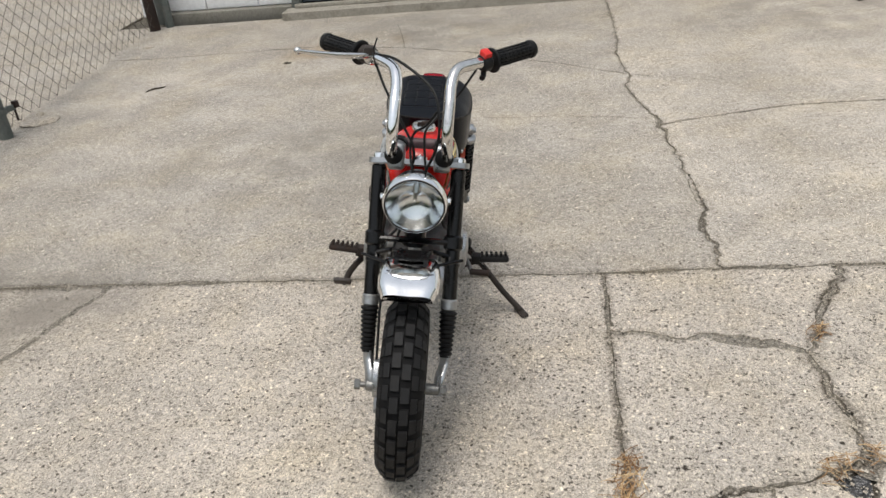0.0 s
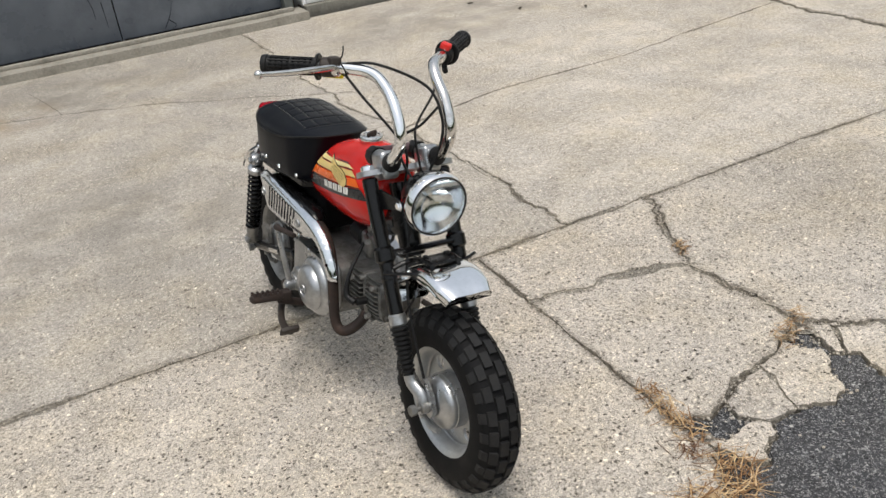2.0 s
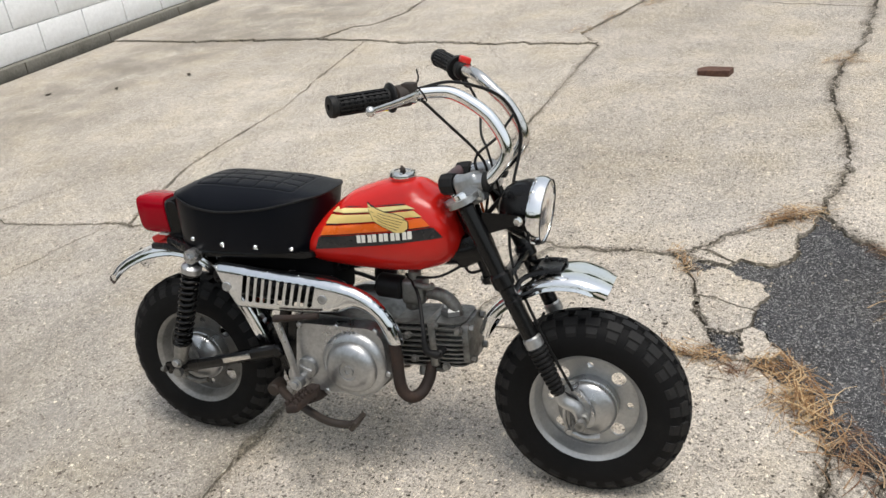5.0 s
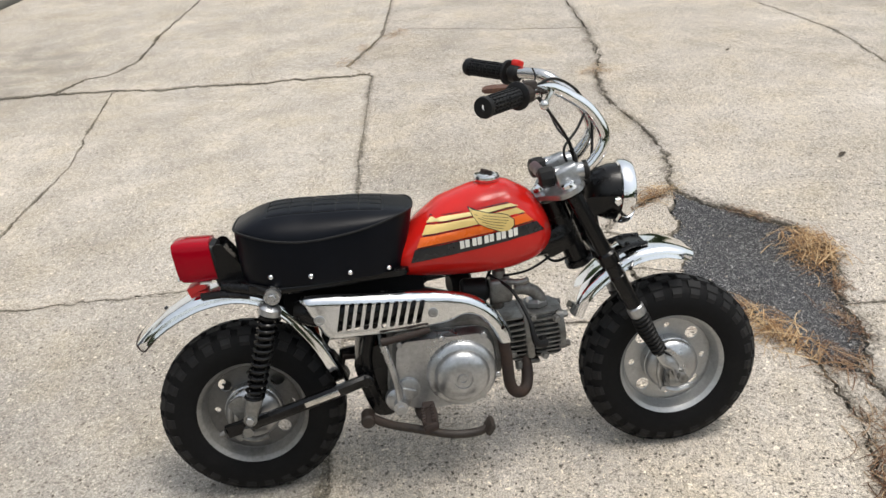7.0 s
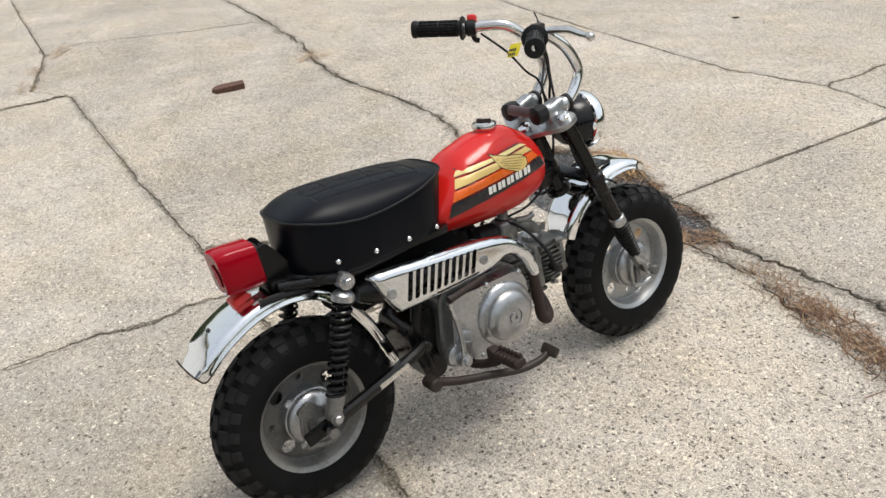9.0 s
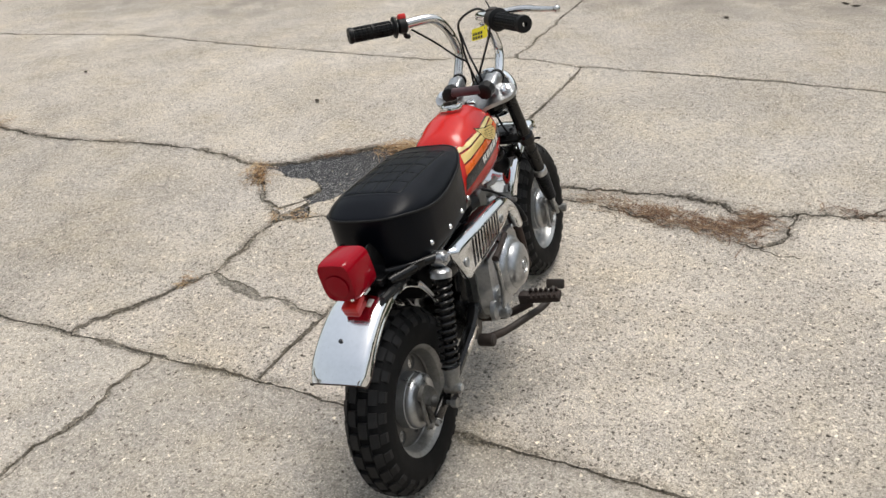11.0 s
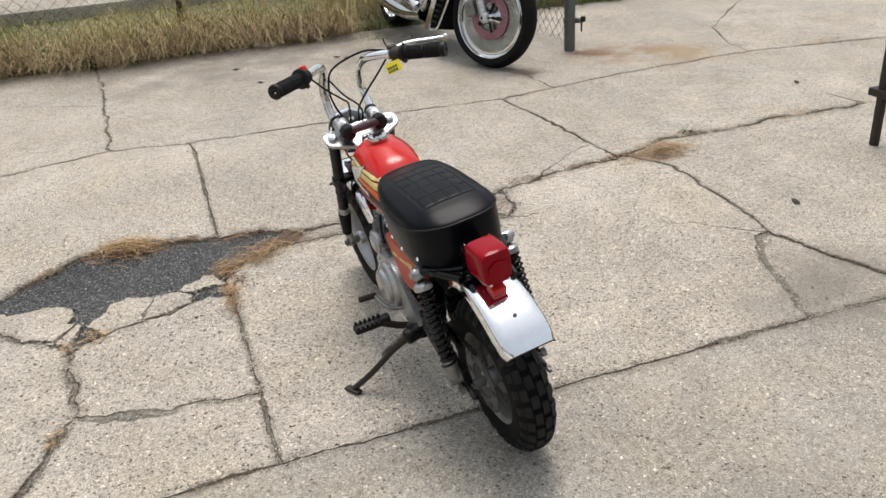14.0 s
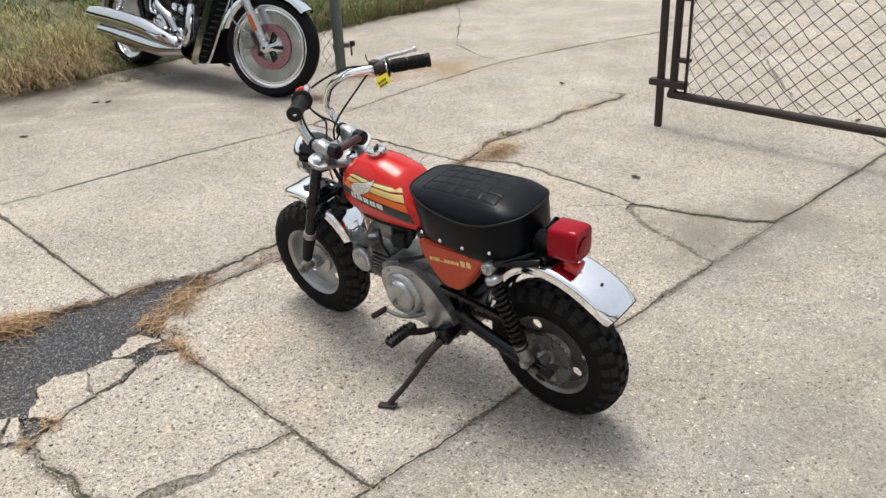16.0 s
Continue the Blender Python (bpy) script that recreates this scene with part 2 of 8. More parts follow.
M_RIM = surface("silver_rim_paint", (0.46, 0.465, 0.46), (0.33, 0.325, 0.31), 0.38, 0.6, 120, 14, 0.08, 0.0005, 0.1, 0, 0.55, 0.2)
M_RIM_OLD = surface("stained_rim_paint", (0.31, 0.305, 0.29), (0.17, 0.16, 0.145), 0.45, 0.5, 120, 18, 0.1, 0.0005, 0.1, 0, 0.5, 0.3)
M_RUST = surface("rusty_steel", (0.032, 0.021, 0.017), (0.060, 0.034, 0.023), 0.75, 0.25, 90, 16, 0.4, 0.001)
M_BROWN = surface("brown_rusted_paint", (0.030, 0.022, 0.017), (0.055, 0.032, 0.022), 0.62, 0.1, 110, 12, 0.3, 0.001)
M_PLUM = surface("faded_plum_plastic", (0.085, 0.045, 0.05), (0.13, 0.08, 0.085), 0.45, 0, 110, 20, 0.15, 0.0006)
M_POST = surface("weathered_green_grey_paint", (0.135, 0.155, 0.145), (0.20, 0.20, 0.185), 0.6, 0.2, 90, 9, 0.2, 0.001)
M_WIRE = surface("galvanised_wire", (0.075, 0.062, 0.050), (0.05, 0.036, 0.026), 0.6, 0.5, 60, 4, 0.1, 0.0005)
M_RED = surface("red_tank_paint", (0.56, 0.013, 0.009), (0.50, 0.014, 0.010), 0.22, 0, 40, 5, 0.02, 0.0003, 0.06, 0.15, 0.6, 0.05, 0.35)
M_ORANGE = surface("faded_orange_plastic", (0.47, 0.048, 0.013), (0.40, 0.062, 0.022), 0.5, 0, 90, 10, 0.1, 0.0005, 0.08, 0, 0.45, 0.12)
M_D_BLACK = surface("decal_black", (0.02, 0.02, 0.022), (0.03, 0.03, 0.03), 0.3, 0, 60, 8, 0.02, 0.0003)
M_D_ORANGE = surface("decal_orange", (0.78, 0.135, 0.012), (0.72, 0.12, 0.015), 0.3, 0, 60, 8, 0.02, 0.0003, 0.05, 0, 0.5, 0.06)
M_D_CREAM = surface("decal_cream", (0.76, 0.56, 0.20), (0.72, 0.52, 0.19), 0.32, 0, 60, 8, 0.02, 0.0003, 0.05, 0, 0.5, 0.06)
M_D_PALE = surface("decal_pale_yellow", (0.82, 0.68, 0.30), (0.76, 0.62, 0.28), 0.32, 0, 60, 8, 0.02, 0.0003, 0.05, 0, 0.5, 0.06)
M_D_GOLD = surface("decal_gold", (0.66, 0.40, 0.11), (0.60, 0.36, 0.10), 0.35, 0, 60, 8, 0.02, 0.0003, 0.05, 0, 0.5, 0.08)
M_D_WHITE = surface("decal_white", (0.82, 0.80, 0.74), (0.75, 0.72, 0.66), 0.35, 0, 60, 8, 0.02, 0.0003, 0.05, 0, 0.5, 0.06)
M_TAG = surface("yellow_paper", (0.85, 0.70, 0.02), (0.8, 0.63, 0.02), 0.6, 0, 60, 8, 0.05, 0.0003, 0.05, 0, 0.5, 0.06)
M_SWITCH = surface("red_plastic", (0.62, 0.02, 0.015), (0.55, 0.02, 0.015), 0.35, 0, 60, 8, 0.05, 0.0003, 0.05, 0, 0.5, 0.06)
M_REFL = surface("amber_reflector", (0.55, 0.12, 0.03), (0.5, 0.1, 0.03), 0.2, 0, 90, 8, 0.2, 0.001)
M_SILVER = surface("silver_lacquer", (0.55, 0.56, 0.57), (0.5, 0.51, 0.52), 0.28, 0.7, 90, 6, 0.02, 0.0003, 0.06, 0.5, 0.6, 0.05)
M_DISC = surface("polished_disc", (0.86, 0.87, 0.88), (0.76, 0.77, 0.78), 0.22, 0.95, 90, 6, 0.02, 0.0003, 0.08, 0, 0.55, 0.06)
M_MATT = surface("matt_black_core", (0.006, 0.006, 0.0065), (0.010, 0.010, 0.010), 0.85, 0, 90, 8, 0.1, 0.0005, 0.05, gloss=0.1)
M_PINK = surface("brake_disc_pink", (0.44, 0.22, 0.245), (0.36, 0.22, 0.235), 0.4, 0.6, 90, 8, 0.05, 0.0004)
M_BRICKRED = surface("brick_clay", (0.115, 0.058, 0.040), (0.17, 0.09, 0.06), 0.9, 0, 80, 20, 0.5, 0.002)
M_WHITEWALL = surface("white_painted_block", (0.91, 0.92, 0.93), (0.80, 0.80, 0.79), 0.75, 0, 45, 2.2, 0.3, 0.002, 0.08, 0, 0.5, 0.12)
M_FOUND = surface("grimy_foundation", (0.22, 0.21, 0.18), (0.14, 0.135, 0.11), 0.9, 0, 70, 5, 0.6, 0.004)
M_SILLCONC = surface("worn_threshold", (0.36, 0.335, 0.285), (0.22, 0.20, 0.165), 0.9, 0, 70, 6, 0.5, 0.003)
M_DOORBLUE = surface("blue_grey_door_paint", (0.105, 0.122, 0.148), (0.165, 0.185, 0.215), 0.30, 0, 30, 2.6, 0.1, 0.001, 0.08, 0, 0.45, 0.12)
M_DOORWHITE = surface("flaking_white_door_paint", (0.92, 0.93, 0.95), (0.78, 0.80, 0.82), 0.6, 0, 30, 2.5, 0.2, 0.001, 0.08, 0, 0.55, 0.15)
M_JAMB = surface("grey_green_jamb_paint", (0.16, 0.175, 0.165), (0.30, 0.29, 0.26), 0.7, 0, 60, 6, 0.3, 0.002)
M_TREES = surface("unseen_trees", (0.030, 0.042, 0.020), (0.055, 0.065, 0.035), 0.9, 0, 2.0, 0.3, 0.5, 0.2, gloss=0.1)
M_STICK = surface("dead_twig", (0.06, 0.045, 0.03), (0.10, 0.075, 0.05), 0.9, 0, 120, 20, 0.4, 0.001)


def see_through(name, color, rough, weight=1.0, ior=1.49):
    m, nt, b = nodes_of(name)
    b.inputs["Base Color"].default_value = (*color, 1)
    b.inputs["Roughness"].default_value = rough
    b.inputs["Transmission Weight"].default_value = weight
    b.inputs["IOR"].default_value = ior
    return m, nt, b


M_LENS, _nt, _b = see_through("headlamp_glass", (0.97, 0.98, 0.97), 0.02, 1.0, 1.18)
_tc = _nt.nodes.new("ShaderNodeTexCoord")
_wv = add(_nt, "ShaderNodeTexWave", Scale=60.0, Distortion=0.0)
_wv.bands_direction = "X"
_nt.links.new(_tc.outputs["Object"], _wv.inputs["Vector"])
_bp = add(_nt, "ShaderNodeBump", Strength=0.10, Distance=0.001)
_nt.links.new(_wv.outputs["Fac"], _bp.inputs["Height"])
_nt.links.new(_bp.outputs["Normal"], _b.inputs["Normal"])
M_REDLENS, _nt, _b = see_through("red_lens_plastic", (0.28, 0.002, 0.010), 0.12, 0.0)
_b.inputs["Specular IOR Level"].default_value = 0.12
_b.inputs["Coat Weight"].default_value = 0.08


def blades(name, low, tip, dry):
    """Grass and straw: tone by blade."""
    m, nt, b = nodes_of(name)
    g = nt.nodes.new("ShaderNodeNewGeometry")
    col = ramp(nt, g.outputs["Random Per Island"], [(0.0, low), (0.5, tip), (1.0, dry)])
    nt.links.new(col, b.inputs["Base Color"])
    b.inputs["Roughness"].default_value = 0.7
    b.inputs["Specular IOR Level"].default_value = 0.2
    return m


M_GRASS = blades("long_grass", (0.23, 0.21, 0.075), (0.42, 0.36, 0.155), (0.64, 0.54, 0.30))
M_GREEN = blades("green_weeds", (0.055, 0.092, 0.026), (0.115, 0.17, 0.045), (0.24, 0.28, 0.095))
M_BROWN_STALK = blades("dead_stalks", (0.09, 0.052, 0.03), (0.20, 0.125, 0.065), (0.36, 0.255, 0.145))
M_BENT = blades("bent_straws", (0.16, 0.095, 0.05), (0.34, 0.225, 0.125), (0.58, 0.45, 0.27))
M_STRAW = blades("dry_straw", (0.12, 0.06, 0.028), (0.32, 0.185, 0.085), (0.62, 0.46, 0.26))
M_STRAWRED = blades("dead_pine_straw", (0.07, 0.035, 0.022), (0.17, 0.09, 0.05), (0.36, 0.26, 0.16))

# ---- geometry helpers ----
def part(name, bm, material, parent=None, label="", smooth=True, kind=""):
    me = bpy.data.meshes.new(name)
    bm.normal_update()
    bm.to_mesh(me)
    bm.free()
    me.materials.append(material)
    if smooth:
        me.shade_smooth()
        me.set_sharp_from_angle(angle=radians(38))
    ob = new(name, me)
    if parent is not None:
        ob.parent = parent
    return tagged(ob, label, kind=kind)


def thing(name, label, category, m=None, group="", kind=""):
    ob = new(name)
    ob.empty_display_size = 0.1
    if m is not None:
        ob.matrix_world = m
    return tagged(ob, label, category, group, kind)


def spline(pts, steps=6, closed=False):
    """Points of a smooth curve through pts."""
    p = [Vector(q) for q in pts]
    n = len(p)
    out = []
    for i in range(n if closed else n - 1):
        a = p[(i - 1) % n] if closed or i > 0 else p[0] * 2 - p[1]
        b, c = p[i], p[(i + 1) % n]
        d = p[(i + 2) % n] if closed or i + 2 < n else c * 2 - b
        for s in range(steps):
            t = s / steps
            out.append(0.5 * (2 * b + (c - a) * t + (2 * a - 5 * b + 4 * c - d) * t * t + (3 * b - a - 3 * c + d) * t ** 3))
    if not closed:
        out.append(p[-1])
    return out


def tube(bm, pts, r, n=10, steps=6, closed=False, flat=1.0):
    """A round (or flattened) bar along a smooth curve; r: one radius or one for each point given."""
    path = spline(pts, steps, closed) if steps > 1 else [Vector(q) for q in pts]
    m = len(path)
    if isinstance(r, (int, float)):
        rad = [r] * m
    else:
        rr = list(r) + ([r[0]] if closed else [])
        rad = [np.interp(i / max(steps, 1), range(len(rr)), rr) for i in range(m)]
    rings = []
    up = None
    for i, c in enumerate(path):
        nx, pv = path[(i + 1) % m] if closed or i + 1 < m else c, path[i - 1] if closed or i > 0 else c
        d = (nx - pv).normalized()
        if up is None:
            up = d.orthogonal().normalized()
        up = (up - d * up.dot(d)).normalized()
        side = d.cross(up)
        rings.append([bm.verts.new(c + (up * math.cos(a) + side * math.sin(a) * flat) * rad[i]) for a in (2 * math.pi * k / n for k in range(n))])
    for i in range(m if closed else m - 1):
        a, b = rings[i], rings[(i + 1) % m]
        for k in range(n):
            bm.faces.new((a[k], a[(k + 1) % n], b[(k + 1) % n], b[k]))
    if not closed:
        bm.faces.new(rings[0][::-1])
        bm.faces.new(rings[-1])
    return bm


def lathe(bm, profile, m=None, n=36, start=0.0, turn=2 * math.pi):
    """Turns (radius, height) pairs about the z axis of m. Ends with radius 0 close."""
    m = m or Matrix()
    full = abs(turn - 2 * math.pi) < 1e-6
    cols = n if full else n + 1
    rows = []
    for r, h in profile:
        if r < 1e-6:
            rows.append([bm.verts.new(m @ Vector((0, 0, h)))])
        else:
            rows.append([bm.verts.new(m @ Vector((r * math.cos(start + turn * k / n), r * math.sin(start + turn * k / n), h))) for k in range(cols)])
    for a, b in zip(rows, rows[1:]):
        for k in range(n):
            j = (k + 1) % cols
            if len(a) == 1 and len(b) == 1:
                continue
            if len(a) == 1:
                bm.faces.new((a[0], b[j], b[k]))
            elif len(b) == 1:
                bm.faces.new((a[k], a[j], b[0]))
            else:
                bm.faces.new((a[k], a[j], b[j], b[k]))
    return bm


def axis_to(p, d):
    """A frame at p whose z axis points along d."""
    return Matrix.Translation(p) @ Vector(d).to_track_quat("Z", "Y").to_matrix().to_4x4()


def rod(bm, a, b, r, n=14, chamfer=0.12):
    """A straight round bar with softened ends."""
    a, b = Vector(a), Vector(b)
    length = (b - a).length
    c = min(r * chamfer * 2, length * 0.2)
    return lathe(bm, [(0, 0), (r - c, 0), (r, c), (r, length - c), (r - c, length), (0, length)], axis_to(a, b - a), n)


def hexbolt(bm, p, d, r, h):
    lathe(bm, [(0, 0), (r, 0), (r, h * 0.85), (r * 0.85, h), (0, h)], axis_to(p, d), 6)
    lathe(bm, [(r * 1.35, 0.0), (r * 1.35, h * 0.2), (0, h * 0.2)], axis_to(p, d), 14)
    return bm


def box(bm, size, m=None, bevel=0.0, segments=2):
    got = bmesh.ops.create_cube(bm, size=1.0, matrix=(m or Matrix()) @ Matrix.Diagonal((*size, 1)))
    if bevel > 0:
        edges = list({e for v in got["verts"] for e in v.link_edges})
        bmesh.ops.bevel(bm, geom=edges, offset=bevel, segments=segments, affect="EDGES", profile=0.5)
    return bm


def loft(bm, rings, caps=True, close=True):
    rows = [[bm.verts.new(p) for p in ring] for ring in rings]
    n = len(rows[0])
    for a, b in zip(rows, rows[1:]):
        for k in range(n if close else n - 1):
            bm.faces.new((a[k], a[(k + 1) % n], b[(k + 1) % n], b[k]))
    if caps:
        bm.faces.new(rows[0][::-1])
        bm.faces.new(rows[-1])
    return bm


def inside(p, poly):
    x, y = p
    hit = False
    for (x1, y1), (x2, y2) in zip(poly, poly[1:] + poly[:1]):
        if (y1 > y) != (y2 > y) and x < (x2 - x1) * (y - y1) / (y2 - y1) + x1:
            hit = not hit
    return hit


def rounded(poly, r, n=4):
    """A polygon with rounded corners."""
    out = []
    k = len(poly)
    for i in range(k):
        p, q, s = Vector(poly[i - 1]), Vector(poly[i]), Vector(poly[(i + 1) % k])
        a, b = p - q, s - q
        d = min(r, a.length * 0.45, b.length * 0.45)
        s0, s1 = q + a.normalized() * d, q + b.normalized() * d
        for j in range(n + 1):
            t = j / n
            w = s0 * (1 - t) ** 2 + q * 2 * t * (1 - t) + s1 * t * t
            out.append((w.x, w.y))
    return out


def circle(cx, cy, r, n=16):
    return [(cx + r * math.cos(2 * math.pi * k / n), cy + r * math.sin(2 * math.pi * k / n)) for k in range(n)]


def plate(bm, outline, holes, thick, put, grid=0.0):
    """A pierced sheet: outline and holes in the plane, put(u, v, w) lays it into space, w from 0 to thick."""
    from mathutils.geometry import delaunay_2d_cdt
    pts, edges = [], []
    for loop in (outline, *holes):
        s = len(pts)
        pts += [Vector(p) for p in loop]
        edges += [(s + i, s + (i + 1) % len(loop)) for i in range(len(loop))]
    if grid:
        xs, ys = [p[0] for p in outline], [p[1] for p in outline]
        for u in np.arange(min(xs) + grid / 2, max(xs), grid):
            for v in np.arange(min(ys) + grid / 2, max(ys), grid):
                if inside((u, v), outline):
                    pts.append(Vector((u, v)))
    vs, _, fs, *_ = delaunay_2d_cdt(pts, edges, [], 0, 1e-6)
    top = [bm.verts.new(put(v.x, v.y, thick)) for v in vs]
    low = [bm.verts.new(put(v.x, v.y, 0.0)) for v in vs] if thick else None
    used = {}
    for f in fs:
        c = (vs[f[0]] + vs[f[1]] + vs[f[2]]) / 3
        if not inside((c.x, c.y), outline) or any(inside((c.x, c.y), h) for h in holes):
            continue
        bm.faces.new([top[i] for i in f])
        if thick:
            bm.faces.new([low[i] for i in reversed(f)])
            for i, j in zip(f, f[1:] + f[:1]):
                used[(i, j)] = 1
    if thick:
        for i, j in used:
            if (j, i) not in used:
                bm.faces.new((top[j], top[i], low[i], low[j]))
    loose = [v for v in bm.verts if not v.link_faces]
    bmesh.ops.delete(bm, geom=loose, context="VERTS")
    return bm


# ---- the ground under everything ----
bm = bmesh.new()
bmesh.ops.create_grid(bm, x_segments=60, y_segments=60, size=1.0)
for v in bm.verts:
    v.co.x = math.copysign(abs(v.co.x) ** 3, v.co.x) * 900
    v.co.y = math.copysign(abs(v.co.y) ** 3, v.co.y) * 900
    v.co.z = -0.019 + 0.003 * noise.noise(v.co * 1.7)
ground = part("ground", bm, M_SOIL, None, "grey grit and soil under the broken concrete, to the horizon", kind="structure")
tagged(ground, category="ground")

# ---- unseen ring of trees, added to give chrome a dark horizon band ----
bm = bmesh.new()
ring = []
for k in range(240):
    a = 2 * math.pi * k / 240
    h = 8.5 + 3.2 * noise.noise((math.cos(a) * 6, math.sin(a) * 6, 0)) + 1.6 * noise.noise((math.cos(a) * 22, math.sin(a) * 22, 3))
    r = 46 + 4 * noise.noise((math.cos(a) * 4, math.sin(a) * 4, 7))
    ring.append([bm.verts.new(((r + d) * math.cos(a), (r + d) * math.sin(a), z)) for d, z in ((0, -0.1), (-0.8, h * 0.45), (0.4, h * 0.85), (2.0, h), (4.0, h * 0.7), (4.5, -0.1))])
for k in range(240):
    a, b = ring[k], ring[(k + 1) % 240]
    for i in range(5):
        bm.faces.new((a[i], b[i], b[i + 1], a[i + 1]))
bmesh.ops.recalc_face_normals(bm, faces=bm.faces)
tagged(part("backdrop", bm, M_TREES, None, "unseen dark ring of trees, added for the chrome reflections", kind="structure"), category="trees")

# ---- the workshop front: doors, threshold, white block wall ----
WALL_Y = 6.0
bm = bmesh.new()
box(bm, (9.0, 0.22, 2.9), pose(5.3, WALL_Y + 0.135, 1.45))
wall_north = part("wall_north", bm, M_WHITEWALL, None, "white painted concrete block workshop wall", False, "structure")
tagged(wall_north, category="wall")
bm = bmesh.new()
box(bm, (2.62, 0.22, 0.68), pose(-0.61, WALL_Y + 0.135, 2.56))
box(bm, (1.2, 0.22, 0.68), pose(-2.42, WALL_Y + 0.135, 2.56))
lintel = part("wall_lintel", bm, M_WHITEWALL, None, "white painted wall above the workshop doors", False, "structure")
tagged(lintel, category="wall")
bm = bmesh.new()
box(bm, (9.0, 0.2, 0.09), pose(5.3, WALL_Y + 0.06, 0.022), 0.012)
found = part("foundation", bm, M_FOUND, None, "grimy grey concrete footing under the white wall", True, "structure")
tagged(found, category="foundation")
for i in range(10):
    bm = bmesh.new()
    box(bm, (0.006, 0.004, 0.08), pose(1.4 + i * 0.78, WALL_Y - 0.041, 0.022))
    part("footing_joint", bm, M_SOIL, found, "", False)
block_mesh = None
for row in range(3):
    for i in range(11):
        x = 1.02 + i * 0.40 + (0.20 if row % 2 else 0.0)
        if block_mesh is None:
            bm = bmesh.new()
            box(bm, (0.391, 0.02, 0.191), None, 0.004, 2)
            ob = part("block", bm, M_WHITEWALL, wall_north, "", True)
            block_mesh = ob.data
        else:
            ob = new("block", block_mesh)
            ob.parent = wall_north
        ob.location = (x, WALL_Y + 0.020, 0.167 + row * 0.20)
bm = bmesh.new()
plate(bm, [(-1.95, 5.80), (-1.2, 5.825), (-0.3, 5.81), (0.3, 5.83), (0.78, 5.84), (0.78, 6.06), (-1.95, 6.06)], [], 0.055, lambda u, v, w: Vector((u, v + (0.012 * noise.noise((u * 6, 0, 0)) + 0.007 * noise.noise((u * 23, 1, 0)) if v < 5.9 else 0), w * (1 + 0.10 * noise.noise((u * 9, v * 9, 2))))), 0.09)
box(bm, (2.6, 0.035, 0.03), pose(-0.59, 5.955, 0.068), 0.006)
sill = part("door_threshold", bm, M_SILLCONC, None, "worn concrete threshold with a raised lip", True, "structure")
tagged(sill, category="threshold")

door_blue = thing("door_1", "wide blue-grey painted workshop door, closed", "door", pose(-0.6, WALL_Y + 0.06, 0.055), kind="structure")
for k, (x0, x1) in enumerate(((-1.26, 0.16), (0.166, 1.25))):
    bm = bmesh.new()
    box(bm, (x1 - x0, 0.045, 2.15), pose((x0 + x1) / 2, 0, 1.09), 0.004)
    part("door_panel", bm, M_DOORBLUE, door_blue)
    # black strip stands in for the dark gap between door and sill
    bm = bmesh.new()
    box(bm, (x1 - x0 - 0.02, 0.008, 0.014), pose((x0 + x1) / 2, -0.026, 0.018), 0.002)
    part("gap_shade_strip", bm, M_MATT, door_blue, "dark strip in place of the shaded gap under the door")
for k, pts in enumerate((((0.025, 0.308), (0.038, 0.235), (0.036, 0.180)), ((0.096, 0.277), (0.099, 0.204), (0.100, 0.114)), ((0.485, 0.09), (0.519, 0.046), (0.446, 0.012)), ((0.446, 0.04), (0.50, 0.128), (0.53, 0.22)), ((-0.727, 0.023), (-0.678, 0.066), (-0.66, 0.12)))):
    bm = bmesh.new()
    line = [Vector((x + 0.006 * noise.noise((i * 3.1, k, 0)), -0.0235, z)) for i, (x, z) in enumerate(pts)]
    tube(bm, line, [0.0035, 0.0022, 0.0008], 4, 5, False, 0.4)
    part("paint_crack", bm, M_MATT, door_blue, "dark crack in the door paint")
for x in (-1.285, 1.285):
    bm = bmesh.new()
    box(bm, (0.06, 0.16, 2.2), pose(x, -0.02, 1.1), 0.006)
    part("door_jamb", bm, M_JAMB, door_blue, "dark weathered jamb")
bm = bmesh.new()
box(bm, (1.0, 0.20, 2.22), pose(-2.42, WALL_Y + 0.14, 1.11))
wall_west = part("wall_west", bm, M_WHITEWALL, None, "white painted block pier beside the workshop door", False, "structure")
tagged(wall_west, category="wall")
for row in range(5):
    for k in range(4):
        x0 = -2.98 + k * 0.40 - (0.20 if row % 2 else 0.0)
        lo, hi = max(x0, -2.915), min(x0 + 0.40, -1.925)
        if hi - lo > 0.03:
            bm = bmesh.new()
            box(bm, (hi - lo - 0.009, 0.02, 0.191), pose((lo + hi) / 2, WALL_Y + 0.032, 0.175 + row * 0.20), 0.004, 2)
            part("block", bm, M_DOORWHITE, wall_west)
bm = bmesh.new()
box(bm, (1.0, 0.09, 0.10), pose(-2.42, WALL_Y + 0.005, 0.022), 0.012)
part("footing", bm, M_FOUND, wall_west, "grimy grey footing")
bm = bmesh.new()
box(bm, (0.05, 0.13, 2.2), pose(-2.92, WALL_Y + 0.02, 1.1), 0.005)
part("corner_board", bm, M_JAMB, wall_west, "grey-green corner board")
bm = bmesh.new()
box(bm, (13.2, 5.0, 0.16), pose(3.2, WALL_Y + 2.35, 2.98), 0.02)
roof = part("roof", bm, M_FOUND, None, "flat grey workshop roof", True, "structure")
tagged(roof, category="roof")
bm = bmesh.new()
box(bm, (0.22, 4.4, 2.9), pose(-3.1, WALL_Y + 2.47, 1.45))
box(bm, (0.22, 4.4, 2.9), pose(9.69, WALL_Y + 2.47, 1.45))
box(bm, (12.57, 0.22, 2.9), pose(3.295, WALL_Y + 4.78, 1.45))
